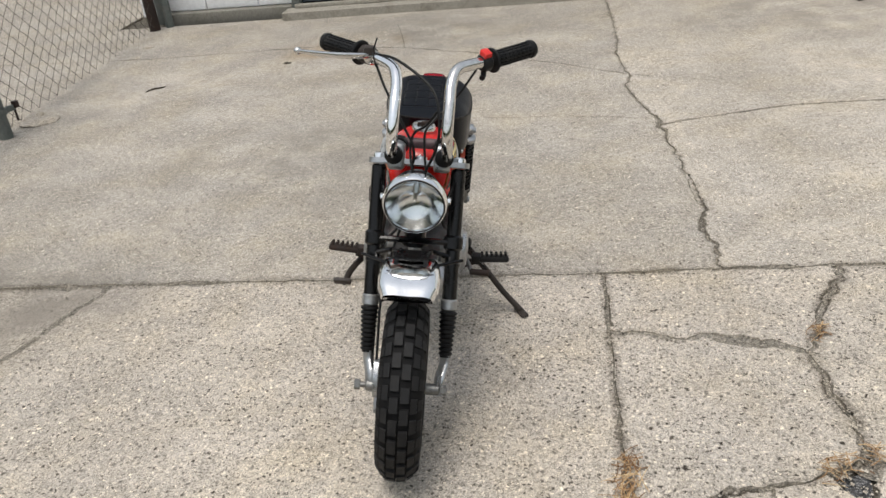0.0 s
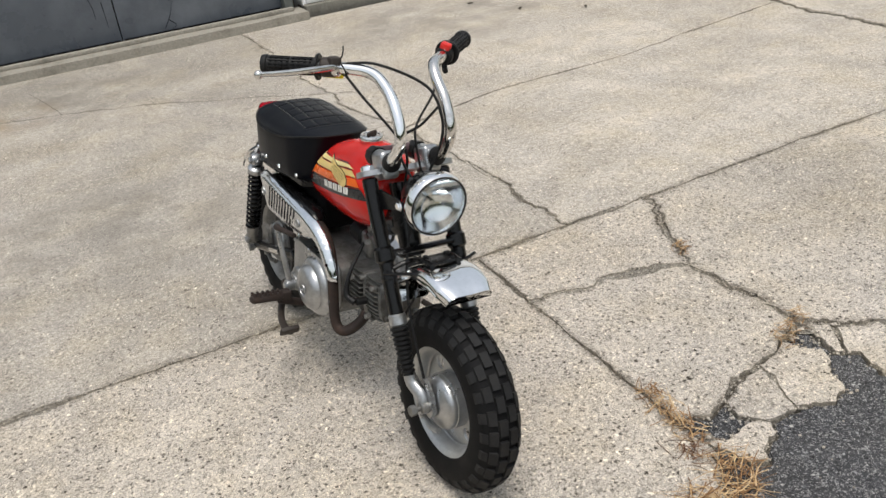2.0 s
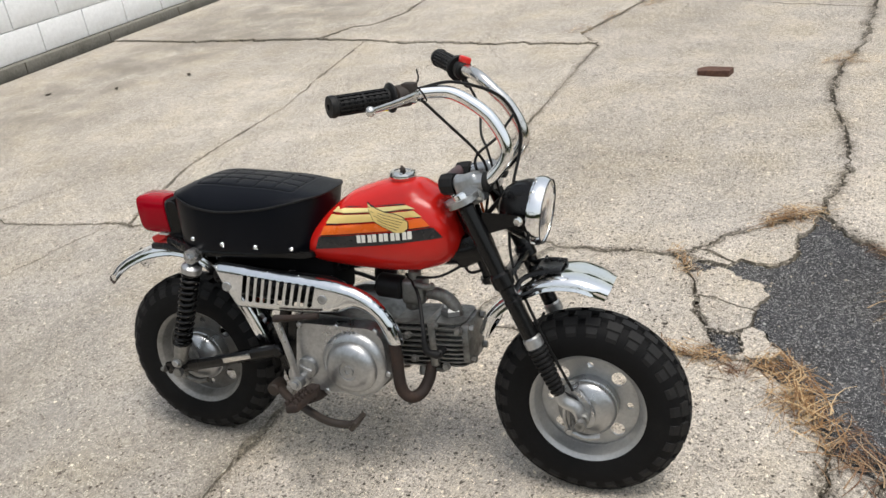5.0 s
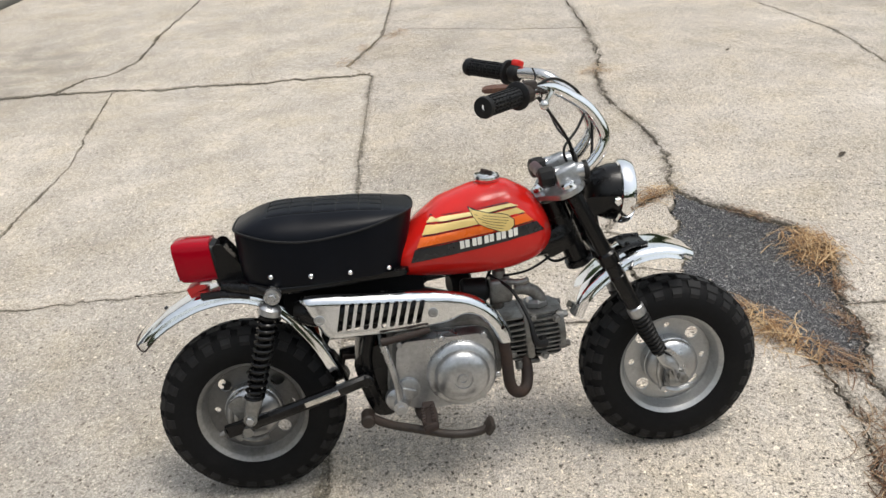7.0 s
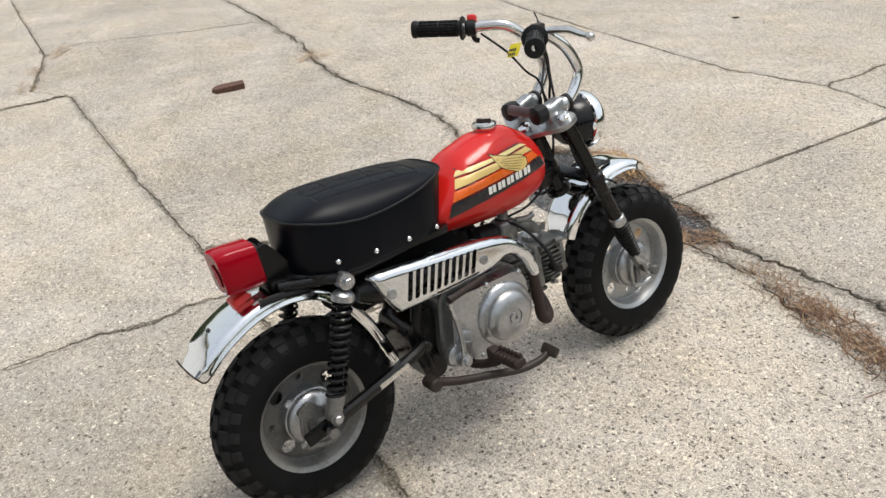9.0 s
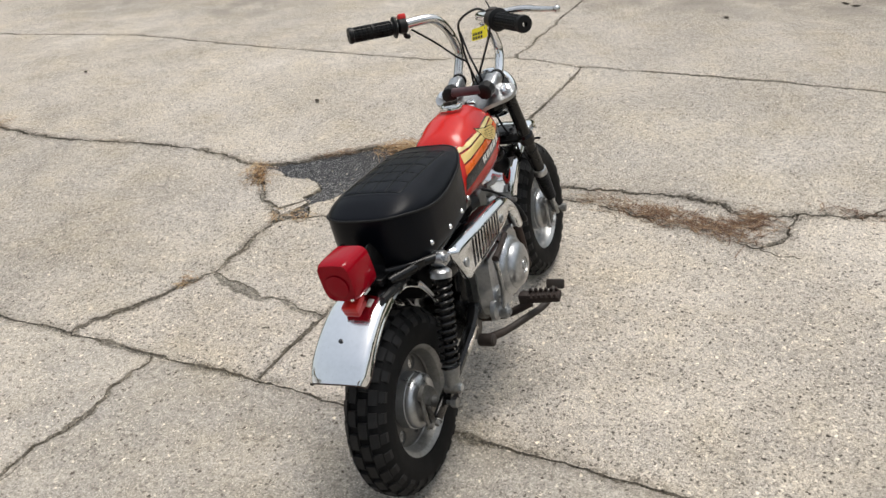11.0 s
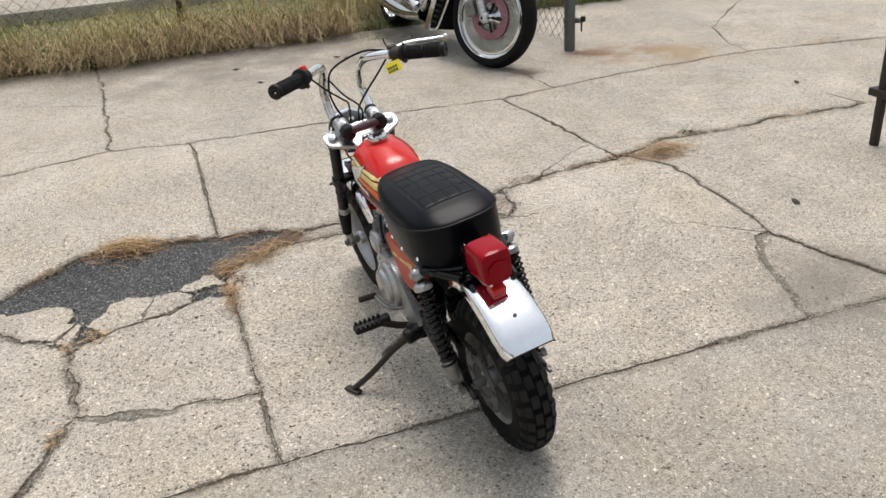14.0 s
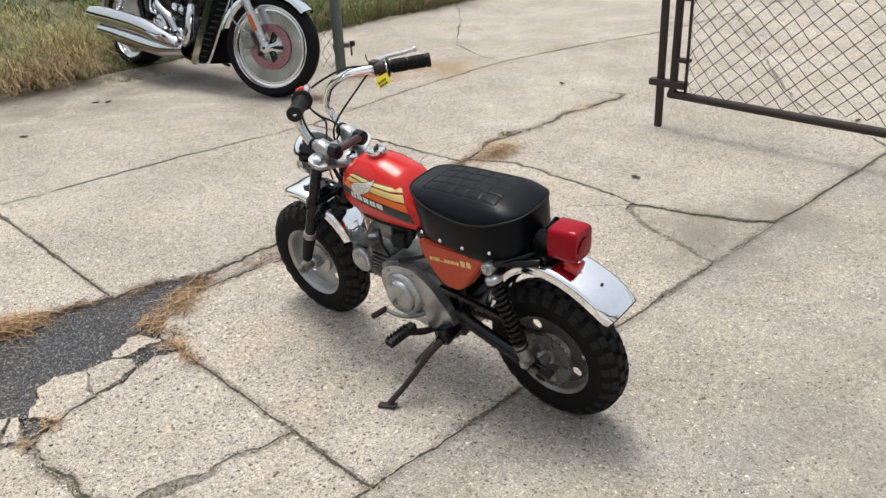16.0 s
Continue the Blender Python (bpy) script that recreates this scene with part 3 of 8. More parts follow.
tagged(part("wall_back", bm, M_WHITEWALL, None, "white painted side and back walls of the workshop", False, "structure"), category="wall")


# ---- chain-link ----
def chain_link(parent, a, b, z0, z1, pitch=0.050, wire=0.0017, sag=0.0, seed=0):
    """Woven wire between the points a and b of the plan, from z0 to z1, as one mesh."""
    rng = random.Random(seed)
    a, b = Vector((*a, 0)), Vector((*b, 0))
    d = (b - a)
    length = d.length
    d.normalize()
    nrm = Vector((-d.y, d.x, 0))
    rows = int((z1 - z0) / (pitch * 0.90))
    verts, faces = [], []
    count = int(length / pitch)
    for i in range(count + 1):
        path = []
        for j in range(rows + 1):
            s = i * pitch + (pitch * 0.5 if (i + j) % 2 else -pitch * 0.5) * 1.0
            s = min(max(s, 0), length)
            z = z0 + j * pitch * 0.90
            bend = 0.02 * noise.noise((s * 1.3, z * 1.3, seed)) + sag * math.exp(-(z - z0) * 4) * noise.noise((s * 3.0, seed, 1.0))
            wob = 0.006 * noise.noise((s * 9, z * 9, seed + 3.0))
            path.append(a + d * (s + wob) + nrm * (bend + (0.002 if j % 2 else -0.002)) + Vector((0, 0, z + wob)))
        for p, q in zip(path, path[1:]):
            w = (q - p).normalized()
            u = nrm
            v = w.cross(u)
            s0 = len(verts)
            for e in (p, q):
                for k in range(4):
                    c, s = math.cos(k * math.pi / 2), math.sin(k * math.pi / 2)
                    verts.append(e + (u * c + v * s) * wire)
            for k in range(4):
                faces.append((s0 + k, s0 + (k + 1) % 4, s0 + 4 + (k + 1) % 4, s0 + 4 + k))
    me = bpy.data.meshes.new("chain_link_mesh")
    me.from_pydata(verts, [], faces)
    me.materials.append(M_WIRE)
    me.shade_smooth()
    ob = new("chain_link_mesh", me)
    ob.parent = parent
    return tagged(ob, "woven rusty wire diamonds", kind="stuff")


def post(parent, x, y, z1, r, material, name="post", label="", tilt=(0, 0)):
    bm = bmesh.new()
    tube(bm, [(x, y, -0.03), (x + tilt[0] * 0.5, y + tilt[1] * 0.5, z1 * 0.5), (x + tilt[0], y + tilt[1], z1)], r, 16, 3)
    lathe(bm, [(0, r * 1.0), (r * 0.7, r * 0.75), (r * 1.12, 0.0), (r * 1.12, -0.02), (r, -0.02)], pose(x + tilt[0], y + tilt[1], z1), 16)
    return part(name, bm, material, parent, label)


def latch(parent, x, y, z, dx, dy):
    """A clamp round a post with a bolt and a drop fork."""
    bm = bmesh.new()
    lathe(bm, [(0.036, -0.014), (0.043, -0.014), (0.043, 0.014), (0.036, 0.014)], pose(x, y, z), 18)
    box(bm, (0.05, 0.014, 0.03), pose(x + dx * 0.062, y + dy * 0.062, z, 0, 0, math.degrees(math.atan2(dy, dx))), 0.003)
    clamp = part("clamp", bm, M_POST, parent, "steel clamp round the post")
    bm = bmesh.new()
    box(bm, (0.026, 0.03, 0.035), pose(x + dx * 0.095, y + dy * 0.095, z + 0.012), 0.004)
    rod(bm, (x + dx * 0.085, y + dy * 0.085, z - 0.07), (x + dx * 0.085, y + dy * 0.085, z), 0.006, 8)
    part("bolt", bm, M_RUST, clamp, "rusty bolt and pin")


fence_a = thing("fence", "chain-link fence panel beside the workshop, on grey-green posts", "fence", kind="structure")
post(fence_a, -2.76, 3.66, 1.25, 0.034, M_POST)
post(fence_a, -2.83, 5.88, 1.3, 0.03, M_POST)
latch(fence_a, -2.76, 3.66, 0.135, 0.5, 0.86)
bm = bmesh.new()
tube(bm, [(-2.91, 5.80, 0), (-2.915, 5.80, 0.6), (-2.91, 5.80, 1.25)], 0.04, 12, 3)
part("rusty_post", bm, M_RUST, fence_a, "peeling rust-red post")
chain_link(fence_a, (-2.79, 3.70), (-2.90, 5.80), 0.02, 1.2, seed=3)

gate = thing("gate", "open brown steel-framed gate leaf with chain-link wire", "gate", kind="structure")
bm = bmesh.new()
tube(bm, [(-2.712, 1.226, 0.165), (-2.712, 1.24, 1.35)], 0.021, 12, 1)
part("gate_upright", bm, M_BROWN, gate)
bm = bmesh.new()
tube(bm, [(-2.712, 1.205, 0.182), (-2.712, 2.3, 0.178), (-2.722, 3.60, 0.19)], 0.021, 12, 3)
part("bottom_rail", bm, M_BROWN, gate)
bm = bmesh.new()
tube(bm, [(-2.712, 1.195, 1.35), (-2.722, 3.60, 1.35)], 0.021, 12, 1)
part("top_rail", bm, M_BROWN, gate)
bm = bmesh.new()
tube(bm, [(-2.722, 3.585, 0.178), (-2.722, 3.585, 1.35)], 0.021, 12, 1)
part("gate_upright", bm, M_BROWN, gate)
bm = bmesh.new()
box(bm, (0.028, 0.034, 1.25), pose(-2.712, 1.152, 0.625), 0.004)
part("drop_bar", bm, M_BROWN, gate, "flat brown drop bar standing on the concrete")
bm = bmesh.new()
box(bm, (0.05, 0.20, 0.035), pose(-2.712, 1.195, 0.235), 0.005)
part("bracket", bm, M_BROWN, gate, "steel bracket that holds the drop bar")
bm = bmesh.new()
tube(bm, [(-2.712, 1.296, 0.195), (-2.712, 1.30, 1.33)], 0.008, 8, 1)
tension = part("tension_bar", bm, M_RUST, gate, "rusty tension bar")
for z in (0.36, 0.66, 0.96, 1.22):
    bm = bmesh.new()
    box(bm, (0.05, 0.085, 0.018), pose(-2.712, 1.265, z), 0.003)
    part("tie", bm, M_RUST, tension)
chain_link(gate, (-2.712, 1.29), (-2.69, 3.57), 0.205, 1.33, 0.045, 0.0020, 0.09, 11)

fence_b = thing("fence", "chain-link fence along the overgrown edge of the yard", "fence", kind="structure")
post(fence_b, -2.42, -1.18, 1.4, 0.036, M_POST)
latch(fence_b, -2.42, -1.18, 0.20, -0.6, 0.8)
for x, tilt in ((-2.5, (0, 0)), (-0.05, (-0.05, -0.05)), (2.6, (0.02, 0)), (5.2, (0, 0))):
    post(fence_b, x, -3.32, 1.3, 0.027, M_BROWN, "post", "", tilt)
chain_link(fence_b, (-2.42, -1.22), (-2.5, -3.3), 0.03, 1.25, 0.050, 0.0016, 0.02, 5)
chain_link(fence_b, (-2.48, -3.32), (5.2, -3.32), 0.03, 1.2, 0.055, 0.0014, 0.02, 6)

bm = bmesh.new()
box(bm, (7.0, 5.0, 0.16), pose(2.74, -7.25, 0.06), 0.012)
pad = part("pavement", bm, M_CONC_SMOOTH, None, "pale raised concrete pad beyond the fence", True, "structure")
tagged(pad, category="pavement")


# ---- grass and weeds ----
def blades_mesh(name, rng, spots, material, label, category, rise=1.0):
    """Curved tapering blades; spots: (x, y, z, height, lean direction, lean, width)."""
    verts, faces = [], []
    for x, y, z, h, ang, lean, w in spots:
        d = Vector((math.cos(ang), math.sin(ang), 0))
        s = Vector((-d.y, d.x, 0)) * w
        base = Vector((x, y, z))
        k = len(verts)
        for t in (0.0, 0.4, 0.75):
            c = base + d * (lean * h * t ** 2) + Vector((0, 0, rise * h * t * (1 - 0.35 * lean * t)))
            verts += [c - s * (1 - t * 0.7), c + s * (1 - t * 0.7)]
        verts.append(base + d * (lean * h * 1.1) + Vector((0, 0, rise * h * max(0.05, 1 - 0.5 * lean))))
        faces += [(k, k + 1, k + 3, k + 2), (k + 2, k + 3, k + 5, k + 4), (k + 4, k + 5, k + 6)]
    me = bpy.data.meshes.new(name)
    me.from_pydata(verts, [], faces)
    me.materials.append(material)
    ob = new(name, me)
    return tagged(ob, label, category, kind="stuff")


def grass_edge(x):
    return -2.635 + 0.09 * max(0.0, x - 1.4) + 0.13 * noise.noise((x * 1.3, 4.0, 0)) + 0.08 * noise.noise((x * 4, 9.0, 0)) + 0.04 * noise.noise((x * 13, 2.0, 0))


bm = bmesh.new()
xs = [-40 + i * 0.5 for i in range(161)]
rows = []
for x in xs:
    e = grass_edge(x)
    rows.append([bm.verts.new((x, y, z)) for y, z in ((e + 0.02, -0.02), (e - 0.06, 0.012 + 0.01 * noise.noise((x * 4, 1, 0))), (-3.4, 0.03), (-6, 0.02), (-60, 0.0))])
for a, b in zip(rows, rows[1:]):
    for k in range(4):
        bm.faces.new((a[k], a[k + 1], b[k + 1], b[k]))
tagged(part("grass_bank", bm, M_EARTH, None, "earth bank under the long grass", kind="structure"), category="ground")

rng = random.Random(5)
long_grass, green, dead, leafy = [], [], [], []


def strawy(x, y):
    """How far tall dry stalks rather than low green weeds grow at a place."""
    return 0.4 + 1.2 * noise.noise((x * 0.9, y * 0.5, 3.0)) + 0.35 * noise.noise((x * 3.1, y * 2.5, 6.0)) + (-0.35 if -1.15 < x < -0.75 else 0.34 if -1.9 < x < 1.3 else -0.35 if x > 1.3 else -0.1)


clumps = [(rng.uniform(-7.5, 5.5), rng.random() ** 1.5 * 6.0, rng.uniform(-0.6, 0.6)) for _ in range(1500)]
for cx, depth, sway in clumps:
    cy = grass_edge(cx) - depth
    dry = strawy(cx, cy)
    far = 1 + depth * 0.3
    low = float(np.interp(depth, [0.0, 0.5, 1.0, 2.0], [1.0, 0.85, 0.55, 0.42])) * (0.6 if cx > -1.2 and cy < -3.5 else 1.0)
    for _ in range(52):
        x = cx + rng.gauss(0, 0.09)
        y = min(cy + rng.gauss(0, 0.09), grass_edge(x) + 0.045)
        if x > -0.8 and -9.7 < y < -4.72 or -2.35 < x < -1.30 and y > -2.95:
            continue
        out = rng.gauss(1.57 + sway, 0.7) if depth < 0.7 else rng.uniform(0, 6.3)
        pick = rng.random()
        if pick < (0.42 if depth < 0.45 else 0.10) and depth < 1.2:
            dead.append((x, y, 0.0, rng.uniform(0.10, 0.38), out, rng.uniform(0.6, 1.8), rng.uniform(0.0010, 0.0022)))
        elif x < -2.7 or rng.random() > dry:
            green.append((x, y, 0.0, low * rng.uniform(0.06, 0.30) * (1 + 0.2 * depth), out if rng.random() < 0.4 else rng.uniform(0, 6.3), rng.uniform(0.2, 1.1), 0.0028 * far))
        else:
            long_grass.append((x, y, 0.0, low * rng.uniform(0.16, 0.60) * (0.8 + 0.3 * dry), out, rng.uniform(0.9, 1.7) if depth < 0.5 and rng.random() < 0.5 else rng.uniform(0.2, 1.3), rng.uniform(0.0010, 0.0019) * far))
for i in range(9000):
    x = rng.uniform(-7.5, 5.5)
    green.append((x, grass_edge(x) - rng.random() ** 1.5 * 0.45 + 0.02, 0.0, rng.uniform(0.02, 0.09), rng.uniform(0, 6.3), rng.uniform(0.4, 1.3), 0.0035))
# broad weed leaves in rosettes along the front, and dead stalks bent over the edge
for _ in range(620):
    x = rng.uniform(-1.25, 5.0) if rng.random() < 0.9 else rng.uniform(-7, -2.9)
    y = grass_edge(x) - rng.random() ** 1.6 * 0.55 + 0.03
    h0 = rng.uniform(0.0, 0.14)
    for k in range(rng.randint(5, 10)):
        leafy.append((x + rng.gauss(0, 0.025), y + rng.gauss(0, 0.025), h0 * rng.random(), rng.uniform(0.035, 0.085), rng.uniform(0, 6.3), rng.uniform(0.5, 1.4), rng.uniform(0.005, 0.011)))
for _ in range(2600):
    x = rng.uniform(-1.35, 5.2)
    y = grass_edge(x) - rng.random() * 0.35 + 0.05
    dead.append((x, y, rng.uniform(0, 0.05), rng.uniform(0.06, 0.26), rng.gauss(1.57, 0.9), rng.uniform(1.0, 2.0), rng.uniform(0.0009, 0.0018)))
# seed heads: short bristles at the bent tips of some stalks
for x, y, z, h, ang, lean, w in long_grass[::40]:
    if h > 0.38:
        tip = Vector((x + math.cos(ang) * lean * h, y + math.sin(ang) * lean * h, h * max(0.05, 1 - 0.5 * lean)))
        for _ in range(6):
            long_grass.append((tip.x + rng.gauss(0, 0.012), tip.y + rng.gauss(0, 0.012), tip.z - 0.02 + rng.gauss(0, 0.012), rng.uniform(0.02, 0.05), ang + rng.gauss(0, 0.6), rng.uniform(0.6, 1.4), w * 1.6))
blades_mesh("long_grass", rng, long_grass, M_GRASS, "long half-dry grass leaning over the concrete edge", "grass")
blades_mesh("dead_stalks", rng, dead, M_BROWN_STALK, "brown dead stalks matted along the concrete edge", "dead grass")
blades_mesh("leafy_weeds", rng, leafy, M_GREEN, "low leafy green weeds at the foot of the grass", "weeds")
blades_mesh("weeds", rng, green, M_GREEN, "low green weeds along the fence", "weeds")


def tuft(spots, rng, x, y, r, n, length, flat=0.9):
    knots = [(rng.gauss(0, r * 0.55), rng.gauss(0, r * 0.35), rng.uniform(0, 6.3)) for _ in range(6)]
    for _ in range(n):
        kx, ky, ka = rng.choice(knots)
        a = ka + rng.gauss(0, 1.1)
        spots.append((x + kx + rng.gauss(0, r * 0.16), y + ky + rng.gauss(0, r * 0.12), -0.012 + rng.uniform(0, 0.014), length * rng.uniform(0.25, 0.85), a, rng.uniform(flat, flat + 0.6), rng.uniform(0.0008, 0.0018)))


def strands_mesh(name, rng, strands, material, label):
    """Thin dry stalks lying in tangles; strands: (x, y, z, length, direction, bend, rise, width)."""
    verts, faces = [], []
    for x, y, z, length, ang, bend, rise, w in strands:
        p = Vector((x, y, z))
        k = len(verts)
        for i in range(5):
            t = i / 4
            d = Vector((math.cos(ang), math.sin(ang), 0))
            n = Vector((-d.y, d.x, 0)) * w * (1 - 0.6 * t)
            q = p + Vector((0, 0, rise * length * math.sin(math.pi * min(t * 0.8 + 0.1, 1.0))))
            verts += [q - n, q + n]
            p = p + d * length / 4
            ang += bend / 4
        faces += [(k + 2 * i, k + 2 * i + 1, k + 2 * i + 3, k + 2 * i + 2) for i in range(4)]
    me = bpy.data.meshes.new(name)
    me.from_pydata(verts, [], faces)
    me.materials.append(material)
    return tagged(new(name, me), label, "dead grass", kind="stuff")


def tangle(out, rng, x, y, ax, ay, turn, n, length, rise=0.12, heap=0.014):
    """Stalks strewn over an oblong patch, most of them along it."""
    c, m = math.cos(turn), math.sin(turn)
    for _ in range(n):
        u, v = rng.gauss(0, ax * 0.5), rng.gauss(0, ay * 0.5)
        a = turn + (rng.gauss(0, 0.6) if rng.random() < 0.55 else rng.uniform(0, 6.3)) + (math.pi if rng.random() < 0.5 else 0)
        l = length * rng.uniform(0.25, 1.1)
        out.append((x + u * c - v * m - 0.5 * l * math.cos(a), y + u * m + v * c - 0.5 * l * math.sin(a), -0.006 + rng.random() * heap * math.exp(-2 * (u / ax) ** 2 - 2 * (v / ay) ** 2) + rng.uniform(0, 0.008), l, a - 0.4, rng.gauss(0, 0.9), rng.uniform(0, rise) * rng.random(), rng.uniform(0.0008, 0.0017)))


straw, pine = [], []
for x, y, ax, ay, turn, n, l in ((0.44, 0.735, 0.13, 0.065, -0.1, 620, 0.14), (0.93, 1.12, 0.11, 0.035, 2.2, 230, 0.11), (0.12, 1.37, 0.05, 0.02, 1.6, 80, 0.07), (0.105, 1.27, 0.07, 0.022, 1.6, 120, 0.08),
                                 (0.63, 1.87, 0.035, 0.02, 0.8, 70, 0.05), (-0.03, 1.02, 0.12, 0.04, 0.35, 330, 0.14), (0.11, 1.09, 0.05, 0.03, 1.2, 110, 0.10), (-1.86, 0.80, 0.17, 0.07, 0.15, 620, 0.14),
                                 (-2.72, 0.64, 0.14, 0.04, 0.0, 90, 0.10), (-3.85, -0.48, 0.14, 0.04, 0.3, 90, 0.10), (3.95, 2.14, 0.16, 0.05, -0.6, 140, 0.10), (3.2, 2.45, 0.14, 0.05, -0.3, 120, 0.09),
                                 (3.55, 2.35, 0.12, 0.05, -0.3, 90, 0.09), (2.65, 1.01, 0.05, 0.09, 0.1, 110, 0.13), (0.55, 1.38, 0.05, 0.02, 0.4, 60, 0.06), (0.62, 1.42, 0.03, 0.02, 0.0, 40, 0.05)):
    tangle(straw, rng, x, y, ax, ay * 1.1, turn, int(n * 0.55), l, 0.22, 0.05)
for x, y, ax, ay, turn, n, l in ((-0.62, 0.98, 0.14, 0.05, 3.0, 440, 0.11), (-0.82, 1.02, 0.13, 0.06, 2.9, 520, 0.11), (-0.94, 0.95, 0.06, 0.09, 0.3, 320, 0.10), (-0.42, 0.93, 0.12, 0.04, 3.1, 130, 0.09),
                                 (-0.16, 0.92, 0.10, 0.05, 0.4, 170, 0.11), (0.20, 0.75, 0.14, 0.03, -0.25, 110, 0.08), (0.02, 0.82, 0.10, 0.03, 0.2, 100, 0.08), (0.72, 0.82, 0.10, 0.03, 0.8, 110, 0.08),
                                 (0.08, 1.18, 0.05, 0.03, 1.5, 110, 0.08), (-1.20, 0.80, 0.15, 0.02, 2.9, 120, 0.07), (-1.45, 0.77, 0.16, 0.02, 3.1, 130, 0.07), (-1.70, 0.74, 0.10, 0.03, 0.1, 130, 0.08),
                                 (-1.92, -0.72, 0.08, 0.05, 1.3, 110, 0.06), (-1.45, -2.33, 0.2, 0.06, 0.3, 150, 0.08), (-0.95, -2.52, 0.2, 0.05, 0.2, 130, 0.08), (-2.15, 0.63, 0.12, 0.03, 3.0, 110, 0.07)):
    tangle(pine, rng, x, y, ax, ay * 1.1, turn, int(n * 0.5), l, 0.08)
strands_mesh("dry_tufts", rng, straw, M_STRAW, "dry straw-coloured tufts growing from the cracks")
strands_mesh("dead_needles", rng, pine, M_STRAWRED, "reddish dead stalks lying in the broken joints")
bent = []
for _ in range(3000):
    x = rng.uniform(-1.32, 1.6) if rng.random() < 0.75 else rng.uniform(1.6, 5.0)
    y = grass_edge(x) - rng.random() ** 1.4 * 0.40 + 0.04
    bent.append((x, y, rng.uniform(0.0, 0.06), rng.uniform(0.18, 0.52), rng.gauss(1.3, 1.0), rng.gauss(0, 0.8), rng.uniform(0.08, 0.55), rng.uniform(0.0013, 0.0027)))
strands_mesh("bent_straws", rng, bent, M_BENT, "long reddish-brown straws bent over the concrete edge")
green2 = []
for x, y, r, n in ((-1.45, -2.3, 0.20, 130), (-1.35, -2.42, 0.16, 90), (0.5, -2.55, 0.3, 200), (-2.12, 0.62, 0.05, 60)):
    tuft(green2, rng, x, y, r, n, 0.06, 0.5)
blades_mesh("crack_weeds", rng, green2, M_GREEN, "small green weeds rooted in the concrete edge", "weeds")


# ---- the small red motorcycle, leaning on its side stand ----
# built upright: x forward from the rear axle, y to its left, z up
bike = thing("mini_motorcycle", "small red and black minibike with chrome fenders on its side stand", "motorcycle",
             pose(-0.4635, 2.335, 0.0, 0, 0, -85.3) @ pose(0, 0, 0, -9.0, 0, 0))
AXLE_R, AXLE_F = Vector((0.012, 0, 0.195)), Vector((0.924, 0, 0.191))


def side_axis(p):
    """A frame at p whose z axis points to the bike's left."""
    return Matrix.Translation(p) @ Matrix(((1, 0, 0), (0, 0, 1), (0, -1, 0))).to_4x4()


def bm_tyre(big, width, bead, tread):
    """Fat cross-country tyre, axis z: carcass with rows of blocks."""
    bm = bmesh.new()
    h = width / 2
    base = big - 0.005
    prof = [(bead, -h * 0.62), (bead + 0.006, -h * 0.86), (bead + (base - bead) * 0.35, -h * 1.0), (bead + (base - bead) * 0.62, -h * 0.97), (base - 0.012, -h * 0.80), (base - 0.003, -h * 0.5), (base, 0)]
    prof += [(r, -z) for r, z in prof[-2::-1]]
    lathe(bm, prof + [(bead - 0.004, h * 0.5), (bead - 0.004, -h * 0.5), prof[0]], None, 72)

    def block(a0, a1, z0, z1, lift, cut=0.92):
        def outer(z):
            t = abs(z) / h
            return base - 0.030 * max(0.0, t - 0.25) ** 1.8 * 1.5
        low, top = [], []
        zc, ac = (z0 + z1) / 2, (a0 + a1) / 2
        for a, z in ((a0, z0), (a1, z0), (a1, z1), (a0, z1)):
            r = outer(z) - 0.004
            low.append(bm.verts.new((r * math.cos(a), r * math.sin(a), z)))
            a2, z2 = ac + (a - ac) * cut, zc + (z - zc) * cut
            r = outer(z) + lift
            top.append(bm.verts.new((r * math.cos(a2), r * math.sin(a2), z2)))
        bm.faces.new(top)
        for k in range(4):
            bm.faces.new((low[k], low[(k + 1) % 4], top[(k + 1) % 4], top[k]))
    if not tread:
        return bm
    bmesh.ops.delete(bm, geom=bm.verts[:], context="VERTS")
    count = 27
    rng = random.Random(4)
    for i in range(count):
        a = 2 * math.pi * i / count
        p = 2 * math.pi / count
        lift = 0.0075
        j = rng.uniform(-0.03, 0.03) * p
        block(a - p * 0.39 + j, a + p * 0.33 + j, -h * 0.42, -h * 0.03, lift)
        block(a + p * 0.11 + j, a + p * 0.83 + j, h * 0.03, h * 0.42, lift)
        block(a + p * 0.10 - j, a + p * 0.80 - j, -h * 0.76, -h * 0.47, lift * 0.9)
        block(a - p * 0.40 - j, a + p * 0.30 - j, h * 0.47, h * 0.76, lift * 0.9)
        block(a + p * 0.20, a + p * 0.74, -h * 0.97, -h * 0.79, lift * 0.55)
        block(a - p * 0.30, a + p * 0.24, h * 0.79, h * 0.97, lift * 0.55)
    return bm


def bm_disc(holes, r_in, r_out, y, thick):
    bm = bmesh.new()
    plate(bm, circle(0, 0, r_out, 64), [circle(0, 0, r_in, 40)] + holes, thick, lambda u, v, w: Vector((u, v, y + w)))
    return bm


